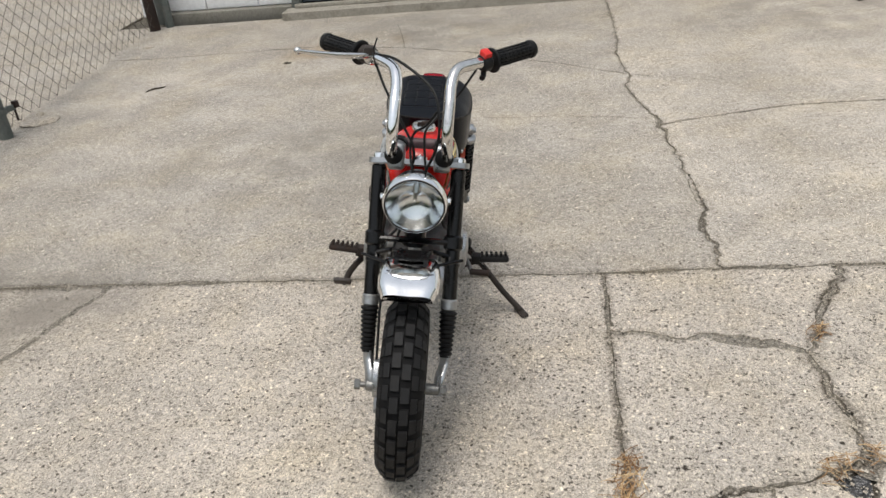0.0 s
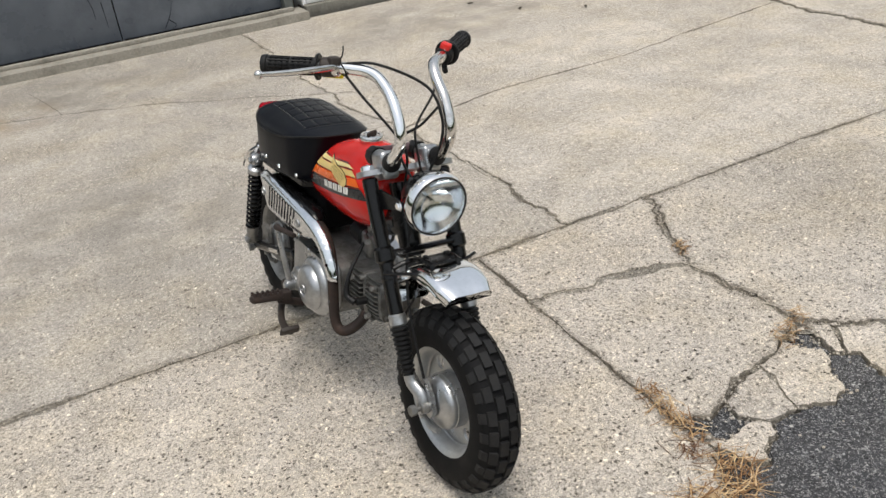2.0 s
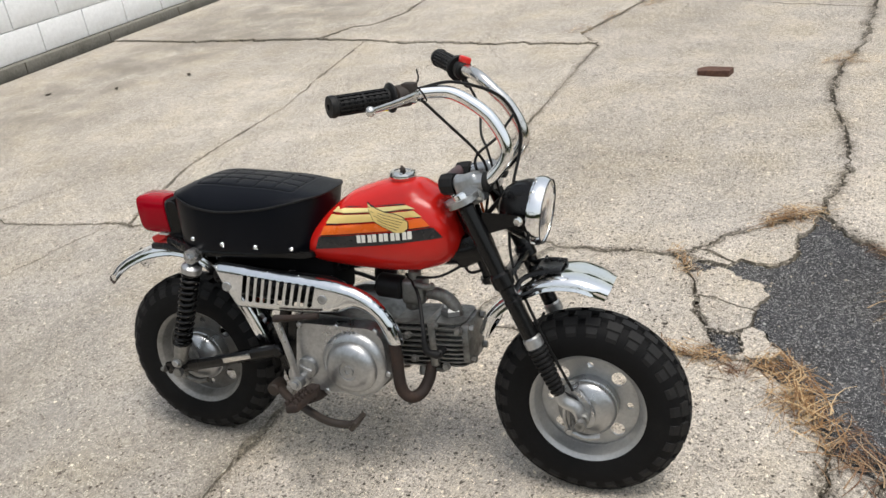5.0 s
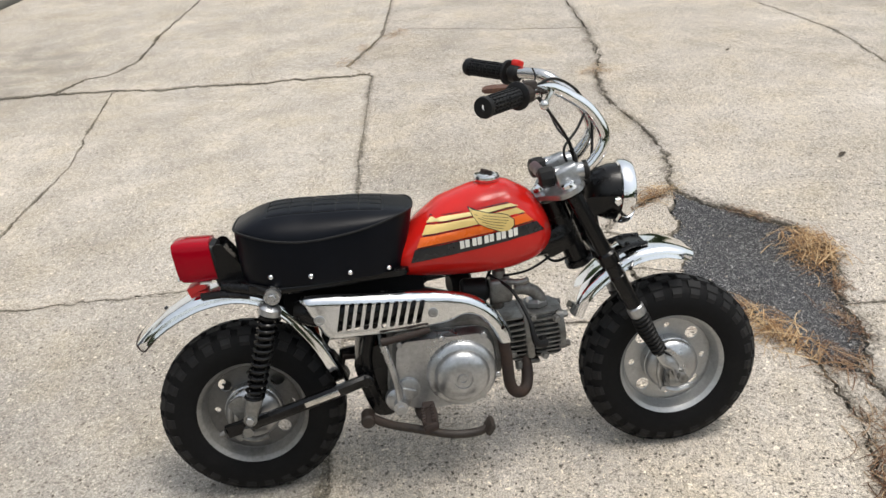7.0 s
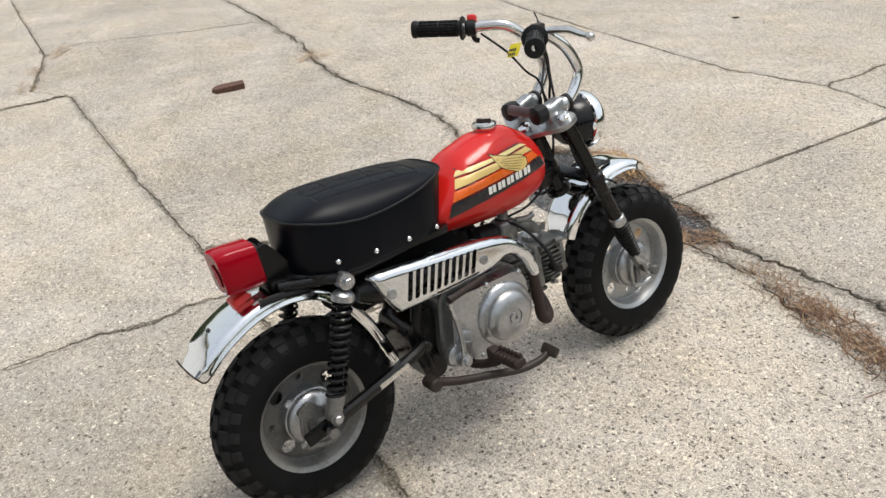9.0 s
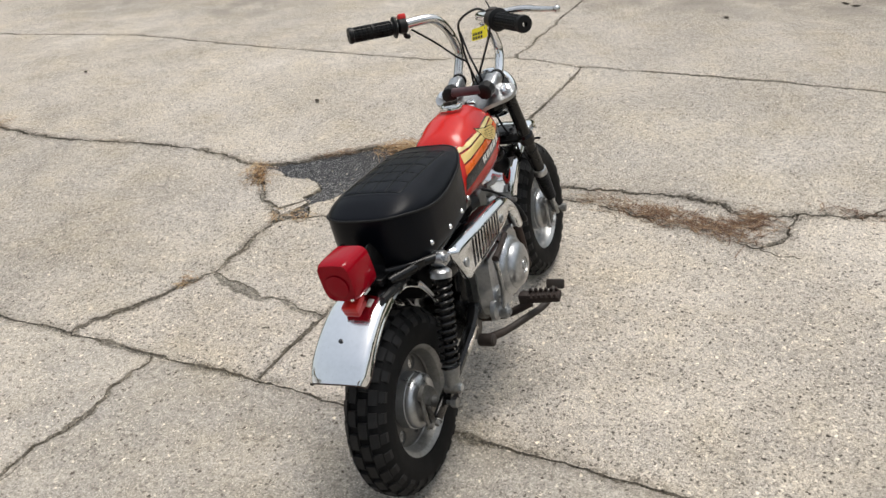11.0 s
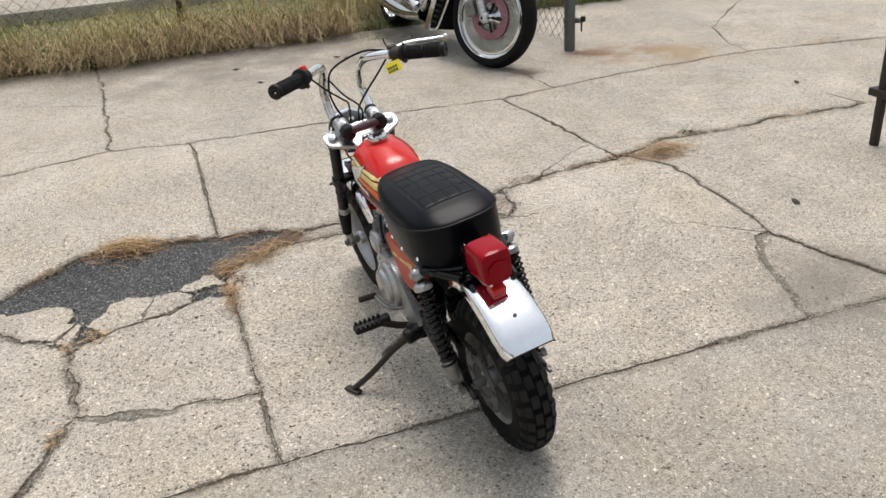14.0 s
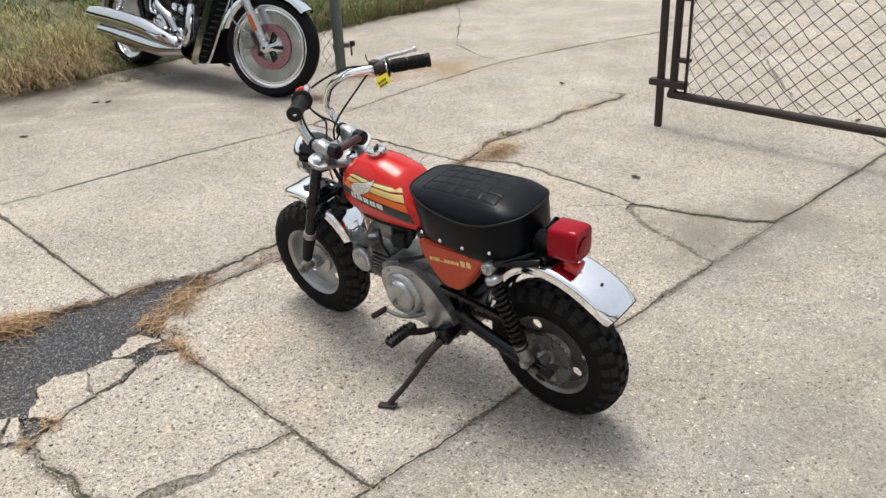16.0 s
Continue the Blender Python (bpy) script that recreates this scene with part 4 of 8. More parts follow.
def build_wheel(at, front):
    wheel = thing("front_wheel" if front else "rear_wheel", "", "", side_axis(at))
    wheel.parent = bike
    wheel["label"] = "silver pressed-steel wheel with a knobbly black tyre"
    part("tyre", bm_tyre(0.195, 0.094, 0.112, False), M_TYRE, wheel, "black rubber tyre")
    part("tread", bm_tyre(0.195, 0.094, 0.112, True), M_TREAD, wheel, "worn square tread blocks", False, "stuff")
    bm = bmesh.new()
    for q in (-1, 1):
        lathe(bm, [(0.098, 0.006 * q), (0.104, 0.012 * q), (0.106, 0.024 * q), (0.113, 0.030 * q), (0.1185, 0.034 * q), (0.121, 0.0365 * q), (0.1185, 0.039 * q), (0.1135, 0.036 * q), (0.108, 0.030 * q)], None, 64)
    lathe(bm, [(0.108, -0.030), (0.100, -0.012), (0.100, 0.012), (0.108, 0.030)], None, 64)
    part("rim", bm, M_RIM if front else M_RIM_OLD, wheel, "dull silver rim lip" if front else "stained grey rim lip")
    big = [circle(0.079 * math.cos(a), 0.079 * math.sin(a), 0.0148, 18) for a in (math.radians(45 + 90 * k) for k in range(4))]
    small = [circle(0.080 * math.cos(a), 0.080 * math.sin(a), 0.0072, 12) for a in (math.radians(90 * k) for k in range(4))]
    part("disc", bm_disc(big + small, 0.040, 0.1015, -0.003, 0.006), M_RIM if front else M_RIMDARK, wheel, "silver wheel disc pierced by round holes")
    bm = bmesh.new()
    # brake drum on the bike's right for both wheels
    lathe(bm, [(0.0, -0.052), (0.030, -0.052), (0.034, -0.050), (0.047, -0.046), (0.056, -0.040), (0.058, -0.034), (0.058, -0.028), (0.060, -0.027), (0.060, -0.003), (0.045, -0.003)], None, 48)
    lathe(bm, [(0.0, 0.045), (0.020, 0.045), (0.023, 0.040), (0.023, 0.015), (0.050, 0.012), (0.050, 0.003)], None, 36)
    hub = part("hub", bm, M_ALU, wheel, "cast aluminium brake drum")
    bm = bmesh.new()
    plate(bm, rounded([(-0.046, -0.040), (-0.016, -0.056), (0.010, -0.030), (0.024, 0.004), (0.012, 0.026), (-0.012, 0.020), (-0.024, -0.004)], 0.010, 3), [], 0.010, lambda u, v, w: Vector((u, v, -0.066 + w)))
    tube(bm, [(-0.036, -0.030, -0.062), (-0.040, 0.004, -0.062), (-0.034, 0.036, -0.060)], 0.0045, 8)
    coil = [(-0.022 + 0.006 * math.cos(k * 1.3), -0.006 + k * 0.0007, -0.064 + 0.006 * math.sin(k * 1.3)) for k in range(60)]
    tube(bm, coil, 0.0012, 5, 1)
    tube(bm, [(-0.030, 0.040, -0.056), (0.0, 0.050, -0.058), (0.030, 0.046, -0.055)], 0.0065, 8)
    hexbolt(bm, (-0.030, 0.040, -0.056), (0, 0, -1), 0.0075, 0.01)
    bmesh.ops.recalc_face_normals(bm, faces=bm.faces)
    part("brake_arm", bm, M_ALU if front else M_ALU_DIRTY, wheel, "scuffed brake arm and spring on the drum")
    bm = bmesh.new()
    rod(bm, (0, 0, -0.106 if front else -0.118), (0, 0, 0.094 if front else 0.112), 0.006, 12)
    for z, d in ((-0.106, 1), (0.08, 1)) if front else ((-0.120, 1), (0.100, 1)):
        lathe(bm, [(0, 0), (0.0115, 0), (0.0115, 0.012), (0, 0.012)], Matrix.Translation((0, 0, z)), 6)
    rod(bm, (0, 0, -0.082), (0, 0, -0.050), 0.0125, 16)
    rod(bm, (0, 0, 0.045), (0, 0, 0.078), 0.0125, 16)
    part("axle", bm, M_ALU_DIRTY, wheel, "dull steel axle with nuts")
    if not front:
        bm = bmesh.new()
        teeth = 37
        loop = []
        for k in range(teeth):
            a = 2 * math.pi * k / teeth
            for da, r in ((-0.045, 0.0755), (-0.02, 0.081), (0.02, 0.081), (0.045, 0.0755)):
                loop.append((r * math.cos(a + da), r * math.sin(a + da)))
        plate(bm, loop, [circle(0, 0, 0.046, 28)] + [circle(0.061 * math.cos(a), 0.061 * math.sin(a), 0.008, 12) for a in (k * math.pi / 3 for k in range(6))], 0.004, lambda u, v, w: Vector((u, v, 0.050 + w)))
        part("sprocket", bm, M_ENGINE, wheel, "greasy chain sprocket", False)
    return wheel


build_wheel(AXLE_F, True)
build_wheel(AXLE_R, False)

# frame
bm = bmesh.new()
tube(bm, [(0.700, 0, 0.505), (0.66, 0, 0.495), (0.50, 0, 0.475), (0.36, 0, 0.455), (0.20, 0, 0.455), (0.02, 0, 0.485)], [0.030, 0.030, 0.026, 0.024, 0.022, 0.018], 14)
for q in (-1, 1):
    tube(bm, [(0.40, 0.02 * q, 0.452), (0.31, 0.05 * q, 0.41), (0.265, 0.055 * q, 0.30), (0.285, 0.05 * q, 0.18)], 0.013, 10)
    tube(bm, [(0.40, 0.03 * q, 0.478), (0.25, 0.085 * q, 0.486), (0.10, 0.092 * q, 0.486), (0.0, 0.05 * q, 0.488)], 0.011, 10)
box(bm, (0.07, 0.055, 0.06), pose(0.685, 0, 0.50, 0, -25, 0), 0.012)
plate(bm, rounded([(0.235, 0.30), (0.30, 0.335), (0.33, 0.22), (0.315, 0.165), (0.27, 0.165), (0.25, 0.22)], 0.02), [circle(0.285, 0.195, 0.006, 12)], 0.12, lambda u, v, w: Vector((u, w - 0.06, v)))
part("frame", bm, M_BLACK, bike, "black painted steel frame")
bm = bmesh.new()
tube(bm, [(0.735, 0, 0.440), (0.68, 0, 0.585)], 0.024, 16, 1)
lathe(bm, [(0, -0.012), (0.03, -0.012), (0.03, 0), (0.024, 0.004)], axis_to((0.735, 0, 0.44), (0.055, 0, -0.145)), 18)
part("steering_head", bm, M_BLACK, bike)

# fork and its clamps
FORK_TOP, FORK_LOW = Vector((0.702, 0, 0.622)), Vector((0.880, 0, 0.246))
FORK_DIR = (FORK_LOW - FORK_TOP).normalized()


def on_fork(t, q, off=0.085):
    p = FORK_TOP + (FORK_LOW - FORK_TOP) * t
    return Vector((p.x, off * q, p.z))


for q in (-1, 1):
    leg = thing("fork_leg", "", "")
    leg.parent = bike
    bm = bmesh.new()
    rod(bm, on_fork(0.02, q), on_fork(0.70, q), 0.0158, 20)
    rod(bm, on_fork(0.50, q), on_fork(0.525, q), 0.0172, 20)
    part("upper_tube", bm, M_BLACK, leg, "gloss black fork tube")
    bm = bmesh.new()
    rod(bm, on_fork(0.69, q), on_fork(0.755, q), 0.0182, 22)
    part("collar", bm, M_ALU, leg, "scratched aluminium collar")
    bm = bmesh.new()
    prof = [(0.012, 0)]
    for k in range(10):
        s = 0.0195 - 0.0045 * k / 9
        prof += [(s - 0.0035, k * 0.0098 + 0.001), (s, k * 0.0098 + 0.0035), (s, k * 0.0098 + 0.0065), (s - 0.0035, k * 0.0098 + 0.009)]
    prof += [(0.012, 0.101)]
    lathe(bm, prof, axis_to(on_fork(0.755, q), FORK_DIR), 20)
    part("boot", bm, M_RUBBER, leg, "ribbed rubber fork boot")
    bm = bmesh.new()
    end = Vector((AXLE_F.x, 0.076 * q, AXLE_F.z))
    tube(bm, [on_fork(0.98, q), on_fork(1.04, q, 0.083), end + Vector((-0.012, 0, 0.022)), end + Vector((0.002, 0, -0.012))], [0.0125, 0.0125, 0.013, 0.012], 14, 5, False, 0.55)
    part("slider", bm, M_ALU, leg, "scuffed silver fork end")
    bm = bmesh.new()
    lathe(bm, [(0.0, 0.012), (0.010, 0.012), (0.014, 0.009), (0.0145, 0.0), (0.0145, -0.006)], axis_to(on_fork(-0.012, q), -FORK_DIR), 18)
    part("fork_cap", bm, M_CHROME, leg, "chrome fork cap")

clamp_m = axis_to(FORK_TOP + FORK_DIR * -0.004, -FORK_DIR)
bm = bmesh.new()
out = rounded([(0.022, 0.108), (-0.022, 0.108), (-0.052, 0.045), (-0.070, 0.022), (-0.070, -0.022), (-0.052, -0.045), (-0.022, -0.108), (0.022, -0.108), (0.030, -0.05), (0.030, 0.05)], 0.02, 5)
up_dir = -FORK_DIR
fwd = Vector((up_dir.z, 0, -up_dir.x))
plate(bm, out, [circle(0, 0.085, 0.008, 12), circle(0, -0.085, 0.008, 12)], 0.011, lambda u, v, w: FORK_TOP + fwd * u + Vector((0, v, 0)) + up_dir * (w - 0.006))
top_clamp = part("top_clamp", bm, M_ALU, bike, "dull cast aluminium fork clamp")
for q in (-1, 1):
    bm = bmesh.new()
    hexbolt(bm, FORK_TOP + Vector((0, 0.085 * q, 0)) + up_dir * 0.006, up_dir, 0.0085, 0.008)
    part("clamp_bolt", bm, M_CHROME, top_clamp, "chrome clamp bolt")
bm = bmesh.new()
lathe(bm, [(0, 0.011), (0.011, 0.011), (0.0155, 0.008), (0.0165, 0)], axis_to(FORK_TOP + fwd * -0.045 + up_dir * 0.006, up_dir), 22)
box(bm, (0.004, 0.017, 0.004), axis_to(FORK_TOP + fwd * -0.045 + up_dir * 0.018, up_dir), 0.001)
part("key_switch", bm, M_CHROME, top_clamp, "chrome key switch")
bm = bmesh.new()
box(bm, (0.034, 0.19, 0.014), Matrix.Translation(on_fork(0.40, 0)) @ fwd.to_track_quat("X", "Z").to_matrix().to_4x4(), 0.007)
for q in (-1, 1):
    rod(bm, on_fork(0.36, q), on_fork(0.44, q), 0.021, 18)
part("lower_clamp", bm, M_BLACK, bike, "black lower fork bridge")
bm = bmesh.new()
tube(bm, [(0.812, -0.108, 0.452), (0.835, -0.05, 0.447), (0.84, 0, 0.445), (0.835, 0.05, 0.447), (0.812, 0.108, 0.452)], 0.0035, 8)
part("cable_tie_bar", bm, M_BLACK, bike)

# handlebars that fold in knobbed clamps
for q in (-1, 1):
    bm = bmesh.new()
    rod(bm, (0.676, 0.048 * q, 0.645), (0.742, 0.053 * q, 0.652), 0.0168, 20)
    box(bm, (0.052, 0.037, 0.058), pose(0.706, 0.049 * q, 0.636, 0, -20, 0), 0.009, 3)
    part("handlebar_clamp", bm, M_ALU, bike, "cast aluminium handlebar clamp")
# black discs added over the bright clamp ends for the shadow there
for q in (-1, 1):
    bm = bmesh.new()
    lathe(bm, [(0, 0.007), (0.014, 0.006), (0.0195, 0.002), (0.0195, -0.006), (0, -0.006)], axis_to((0.742, 0.053 * q, 0.652), (1, 0.07 * q, 0.1)), 20)
    part("clamp_shade_disc", bm, M_RUBBER, bike, "black disc for the shadow at the clamp's front end")
for q in (-1, 1):
    bm = bmesh.new()
    prof = [(0, 0.030), (0.015, 0.030), (0.0205, 0.026), (0.022, 0.012), (0.0205, 0.0), (0, 0.0)]
    lathe(bm, prof, axis_to((0.676, 0.048 * q, 0.645), (-1, -0.05 * q, -0.12)), 9)
    part("knob", bm, M_RUBBER, bike, "black plastic clamp knob")
bm = bmesh.new()
rod(bm, (0.655, -0.040, 0.648), (0.655, 0.040, 0.648), 0.0115, 16)
part("clamp_bar", bm, M_PLUM, bike, "faded plum-brown bar between the clamp knobs")


def bar_path(q):
    if q < 0:
        return [(0.722, -0.053, 0.648), (0.752, -0.056, 0.663), (0.781, -0.055, 0.712), (0.754, -0.054, 0.768), (0.712, -0.055, 0.801), (0.676, -0.066, 0.819), (0.640, -0.097, 0.823), (0.602, -0.136, 0.822), (0.523, -0.226, 0.820)]
    return [(0.722, 0.053, 0.648), (0.752, 0.058, 0.663), (0.783, 0.056, 0.714), (0.758, 0.056, 0.770), (0.722, 0.057, 0.806), (0.692, 0.068, 0.828), (0.662, 0.100, 0.833), (0.630, 0.136, 0.834), (0.555, 0.223, 0.845)]


for q in (-1, 1):
    path = bar_path(q)
    bm = bmesh.new()
    tube(bm, path, 0.0120, 16, 7)
    bar = part("handlebar", bm, M_CHROME if q < 0 else M_CHROME_OLD, bike, "polished chrome handlebar tube")
    e, s = Vector(path[-1]), Vector(path[-2])
    d = (e - s).normalized()
    g0 = e - d * 0.116
    prof = [(0.011, 0), (0.024, 0.0), (0.0265, 0.002), (0.0265, 0.005), (0.024, 0.007), (0.0165, 0.009)]
    for k in range(8):
        z = 0.013 + k * 0.0118
        prof += [(0.0165, z), (0.0148, z + 0.002), (0.0148, z + 0.004), (0.0165, z + 0.006)]
    prof += [(0.0168, 0.107), (0.0195, 0.109), (0.0200, 0.114), (0.0185, 0.119), (0.006, 0.120), (0.0055, 0.116), (0, 0.116)]
    bm = bmesh.new()
    lathe(bm, prof, axis_to(g0, d), 24)
    part("grip", bm, M_RUBBER, bar, "ridged black rubber grip")
    bm = bmesh.new()
    gm = axis_to(g0, d)
    for k in range(16):
        a = 2 * math.pi * k / 16
        for z0, z1 in ((0.014, 0.056), (0.060, 0.104)):
            box(bm, (0.0030, 0.0022, z1 - z0), gm @ pose(0.0168 * math.cos(a), 0.0168 * math.sin(a), (z0 + z1) / 2, 0, 0, math.degrees(a)))
    part("ribbing", bm, M_RUBBER, bar, "", False, "stuff")
    bm = bmesh.new()
    if q < 0:
        rod(bm, g0 - d * 0.036, g0 - d * 0.002, 0.0195, 18)
        box(bm, (0.026, 0.024, 0.022), Matrix.Translation(g0 - d * 0.02 + Vector((0.012, 0.004, 0.012))), 0.005)
        part("throttle_housing", bm, M_BROWN, bar, "faded brown-black throttle housing")
        bm = bmesh.new()
        p0 = g0 - d * 0.022 + Vector((0.018, 0, 0.004))
        tube(bm, [p0, p0 + d * 0.015 + Vector((0.022, -0.004, 0.002)), (0.650, -0.180, 0.828), (0.634, -0.230, 0.824), (0.620, -0.270, 0.822)], [0.0095, 0.0082, 0.0082, 0.0070, 0.0058], 12, 6, False, 0.75)
        bmesh.ops.create_uvsphere(bm, u_segments=14, v_segments=8, radius=0.0086, matrix=Matrix.Translation((0.619, -0.273, 0.822)))
        rod(bm, g0 - d * 0.040 + Vector((0.004, 0, -0.001)), g0 - d * 0.022 + Vector((0.004, 0, -0.001)), 0.0165, 16)
        part("brake_lever", bm, M_CHROME_OLD, bar, "polished brake lever with a ball end")
    else:
        rod(bm, g0 - d * 0.028, g0 - d * 0.004, 0.019, 18)
        tube(bm, [g0 - d * 0.018 + Vector((0, 0, -0.012)), g0 - d * 0.018 + Vector((0.004, 0, -0.026)), g0 - d * 0.022 + Vector((0.01, 0, -0.030))], 0.006, 8)
        part("switch_housing", bm, M_RUBBER, bar, "black switch housing")
        bm = bmesh.new()
        box(bm, (0.022, 0.014, 0.020), axis_to(g0 - d * 0.016 + Vector((0.006, 0, 0.020)), d) @ pose(0, 0, 0, 0, 0, 20), 0.004)
        part("kill_switch", bm, M_SWITCH, bar, "bright red switch")

bm = bmesh.new()
tube(bm, [(0.632, -0.113, 0.836), (0.638, -0.108, 0.850), (0.634, -0.104, 0.866)], 0.0016, 6)
tube(bm, [(0.650, -0.104, 0.811), (0.634, -0.108, 0.812), (0.624, -0.118, 0.827), (0.636, -0.114, 0.837)], 0.0016, 6, 4, True)
part("zip_tie", bm, M_RUBBER, bike, "black zip tie round the bar")
bm = bmesh.new()
plate(bm, rounded([(-0.021, 0), (0.021, 0), (0.021, -0.028), (-0.021, -0.028)], 0.004, 2), [circle(-0.014, -0.005, 0.002, 8)], 0.0008, lambda u, v, w: Vector((0.585 + u * 0.10 - w + v * 0.5, -0.098 + u * 0.98, 0.814 + v * 0.86 - u * 0.15)), 0.007)
tube(bm, [(0.600, -0.104, 0.811), (0.612, -0.108, 0.818), (0.628, -0.114, 0.814)], 0.0008, 5)
tag = part("price_tag", bm, M_TAG, bike, "small yellow paper tag tied to the handlebar")
bm = bmesh.new()
for k in range(4):
    for row in range(2):
        c, r = -0.008 + k * 0.007, -0.010 - row * 0.009
        plate(bm, [(c, r), (c + 0.005, r), (c + 0.005, r - 0.006), (c, r - 0.006)], [], 0.0, lambda u, v, w: Vector((0.585 + u * 0.10 - 0.0016 + v * 0.5, -0.098 + u * 0.98, 0.814 + v * 0.86 - u * 0.15)))
part("print", bm, M_D_BLACK, tag, "small dark print marks", False)

# cables
for name, pts, r in (("brake_cable", [(0.635, -0.108, 0.832), (0.685, -0.055, 0.836), (0.745, 0.020, 0.800), (0.777, 0.038, 0.745), (0.779, 0.036, 0.69), (0.770, 0.012, 0.62), (0.775, -0.03, 0.50), (0.83, -0.06, 0.38), (0.905, -0.062, 0.235)], 0.0030),
                     ("throttle_cable", [(0.640, -0.104, 0.812), (0.672, -0.080, 0.770), (0.715, -0.035, 0.705), (0.728, -0.012, 0.66), (0.725, -0.015, 0.59), (0.70, -0.02, 0.50), (0.63, -0.02, 0.445), (0.56, -0.01, 0.43)], 0.0028),
                     ("switch_wire", [(0.652, 0.106, 0.818), (0.69, 0.070, 0.770), (0.705, 0.030, 0.725), (0.722, 0.010, 0.700), (0.735, 0.012, 0.65), (0.745, 0.02, 0.60)], 0.0026),
                     ("speed_cable", [(0.772, 0.034, 0.765), (0.742, 0.012, 0.722), (0.708, -0.014, 0.690), (0.716, -0.02, 0.655), (0.755, -0.01, 0.61)], 0.0028),
                     ("loom", [(0.745, 0.02, 0.60), (0.70, 0.03, 0.55), (0.66, 0.035, 0.50), (0.60, 0.04, 0.455), (0.45, 0.045, 0.45)], 0.005),
                     ("front_cable", [(0.845, -0.055, 0.40), (0.825, -0.072, 0.33), (0.862, -0.073, 0.26), (0.905, -0.070, 0.232), (0.915, -0.062, 0.212)], 0.0028),
                     ("clutch_wire", [(0.655, 0.018, 0.468), (0.68, 0.0, 0.448), (0.715, -0.015, 0.462)], 0.0030),
                     ("brown_wire", [(0.712, 0.048, 0.66), (0.685, 0.064, 0.62), (0.69, 0.060, 0.575), (0.70, 0.05, 0.55)], 0.0028)):
    bm = bmesh.new()
    tube(bm, pts, r, 8, 6)
    part(name, bm, M_REFL if name == "brown_wire" else M_RUBBER, bike)

# headlamp
lamp = thing("headlamp", "", "", axis_to((0.800, 0.0, 0.588), (1, 0, -0.10)))
lamp.parent = bike
lamp["label"] = "round headlamp in a black bowl with a chrome rim"
bm = bmesh.new()
lathe(bm, [(0, -0.052), (0.020, -0.050), (0.038, -0.042), (0.050, -0.026), (0.0575, -0.004), (0.060, 0.018), (0.058, 0.018)], None, 40)
part("bowl", bm, M_BLACK, lamp, "gloss black lamp bowl")
bm = bmesh.new()
lathe(bm, [(0.060, 0.012), (0.0645, 0.014), (0.0668, 0.020), (0.0668, 0.030), (0.0655, 0.036), (0.0635, 0.0405), (0.0605, 0.0405), (0.0595, 0.036)], None, 48)
part("rim", bm, M_CHROME, lamp, "chrome lamp rim")
bm = bmesh.new()
lathe(bm, [(0.0, -0.002), (0.008, -0.0012), (0.016, 0.0008), (0.026, 0.005), (0.036, 0.0114), (0.046, 0.020), (0.054, 0.0285), (0.0600, 0.036)], None, 40)
part("reflector", bm, M_STEEL, lamp, "mirrored reflector bowl")
bm = bmesh.new()
lathe(bm, [(0.0, 0.046), (0.02, 0.0455), (0.04, 0.0432), (0.0602, 0.038), (0.0602, 0.0355), (0.04, 0.0405), (0.02, 0.0428), (0.0, 0.0432)], None, 40)
part("lens", bm, M_LENS, lamp, "fluted clear glass lens").visible_shadow = False
bm = bmesh.new()
lathe(bm, [(0, 0.017), (0.004, 0.016), (0.0055, 0.011), (0.004, 0.002), (0, 0.0)], None, 14)
part("bulb", bm, M_CHROME_OLD, lamp)
bm = bmesh.new()
lathe(bm, [(0.0628, 0.0395), (0.0622, 0.0418), (0.0600, 0.0418), (0.0590, 0.0400)], None, 48)
part("lens_seal", bm, M_RUBBER, lamp, "thin black seal round the lens")
for q in (-1, 1):
    bm = bmesh.new()
    plate(bm, rounded([(0.735, 0.555), (0.735, 0.60), (0.79, 0.595), (0.812, 0.592), (0.812, 0.575), (0.79, 0.572)], 0.006, 3), [], 0.003, lambda u, v, w, q=q: Vector((u, q * (0.064 + 0.012 * max(0, (0.80 - u) / 0.065) + w), v)))
    ear = part("lamp_bracket", bm, M_BLACK, bike)
    bm = bmesh.new()
    hexbolt(bm, (0.800, 0.066 * q, 0.583), (0, q, 0), 0.0075, 0.007)
    part("bolt", bm, M_CHROME, ear)


# fenders
def fender(profile, half, drop, name, label, mat):
    """A curved sheet over the profile (x, z), half wide at each point, with rolled-down sides."""
    pts = spline([Vector((x, 0, z)) for x, z in profile], 5)
    halves = [np.interp(i / 5, range(len(half)), half) for i in range(len(pts))]
    rings = []
    for i, p in enumerate(pts):
        d = (pts[min(i + 1, len(pts) - 1)] - pts[max(i - 1, 0)]).normalized()
        nrm = Vector((-d.z, 0, d.x))
        w = halves[i]
        side = [(1.025, -drop * 1.02), (1.02, -drop * 0.92), (1.0, -drop * 0.86), (0.99, -drop * 0.6), (0.965, -drop * 0.38), (0.92, -drop * 0.22), (0.82, -drop * 0.09), (0.6, -drop * 0.02), (0.3, 0.001)]
        sec = [(-k, h) for k, h in side] + [(0, 0.002)] + side[::-1]
        outer = [p + Vector((0, s * w, 0)) + nrm * h for s, h in sec]
        inner = [p + Vector((0, s * (w - 0.0016), 0)) + nrm * (h - 0.0016) for s, h in reversed(sec)]
        rings.append(outer + inner)
    bm = bmesh.new()
    loft(bm, rings)
    bmesh.ops.recalc_face_normals(bm, faces=bm.faces)
    return part(name, bm, mat, bike, label)


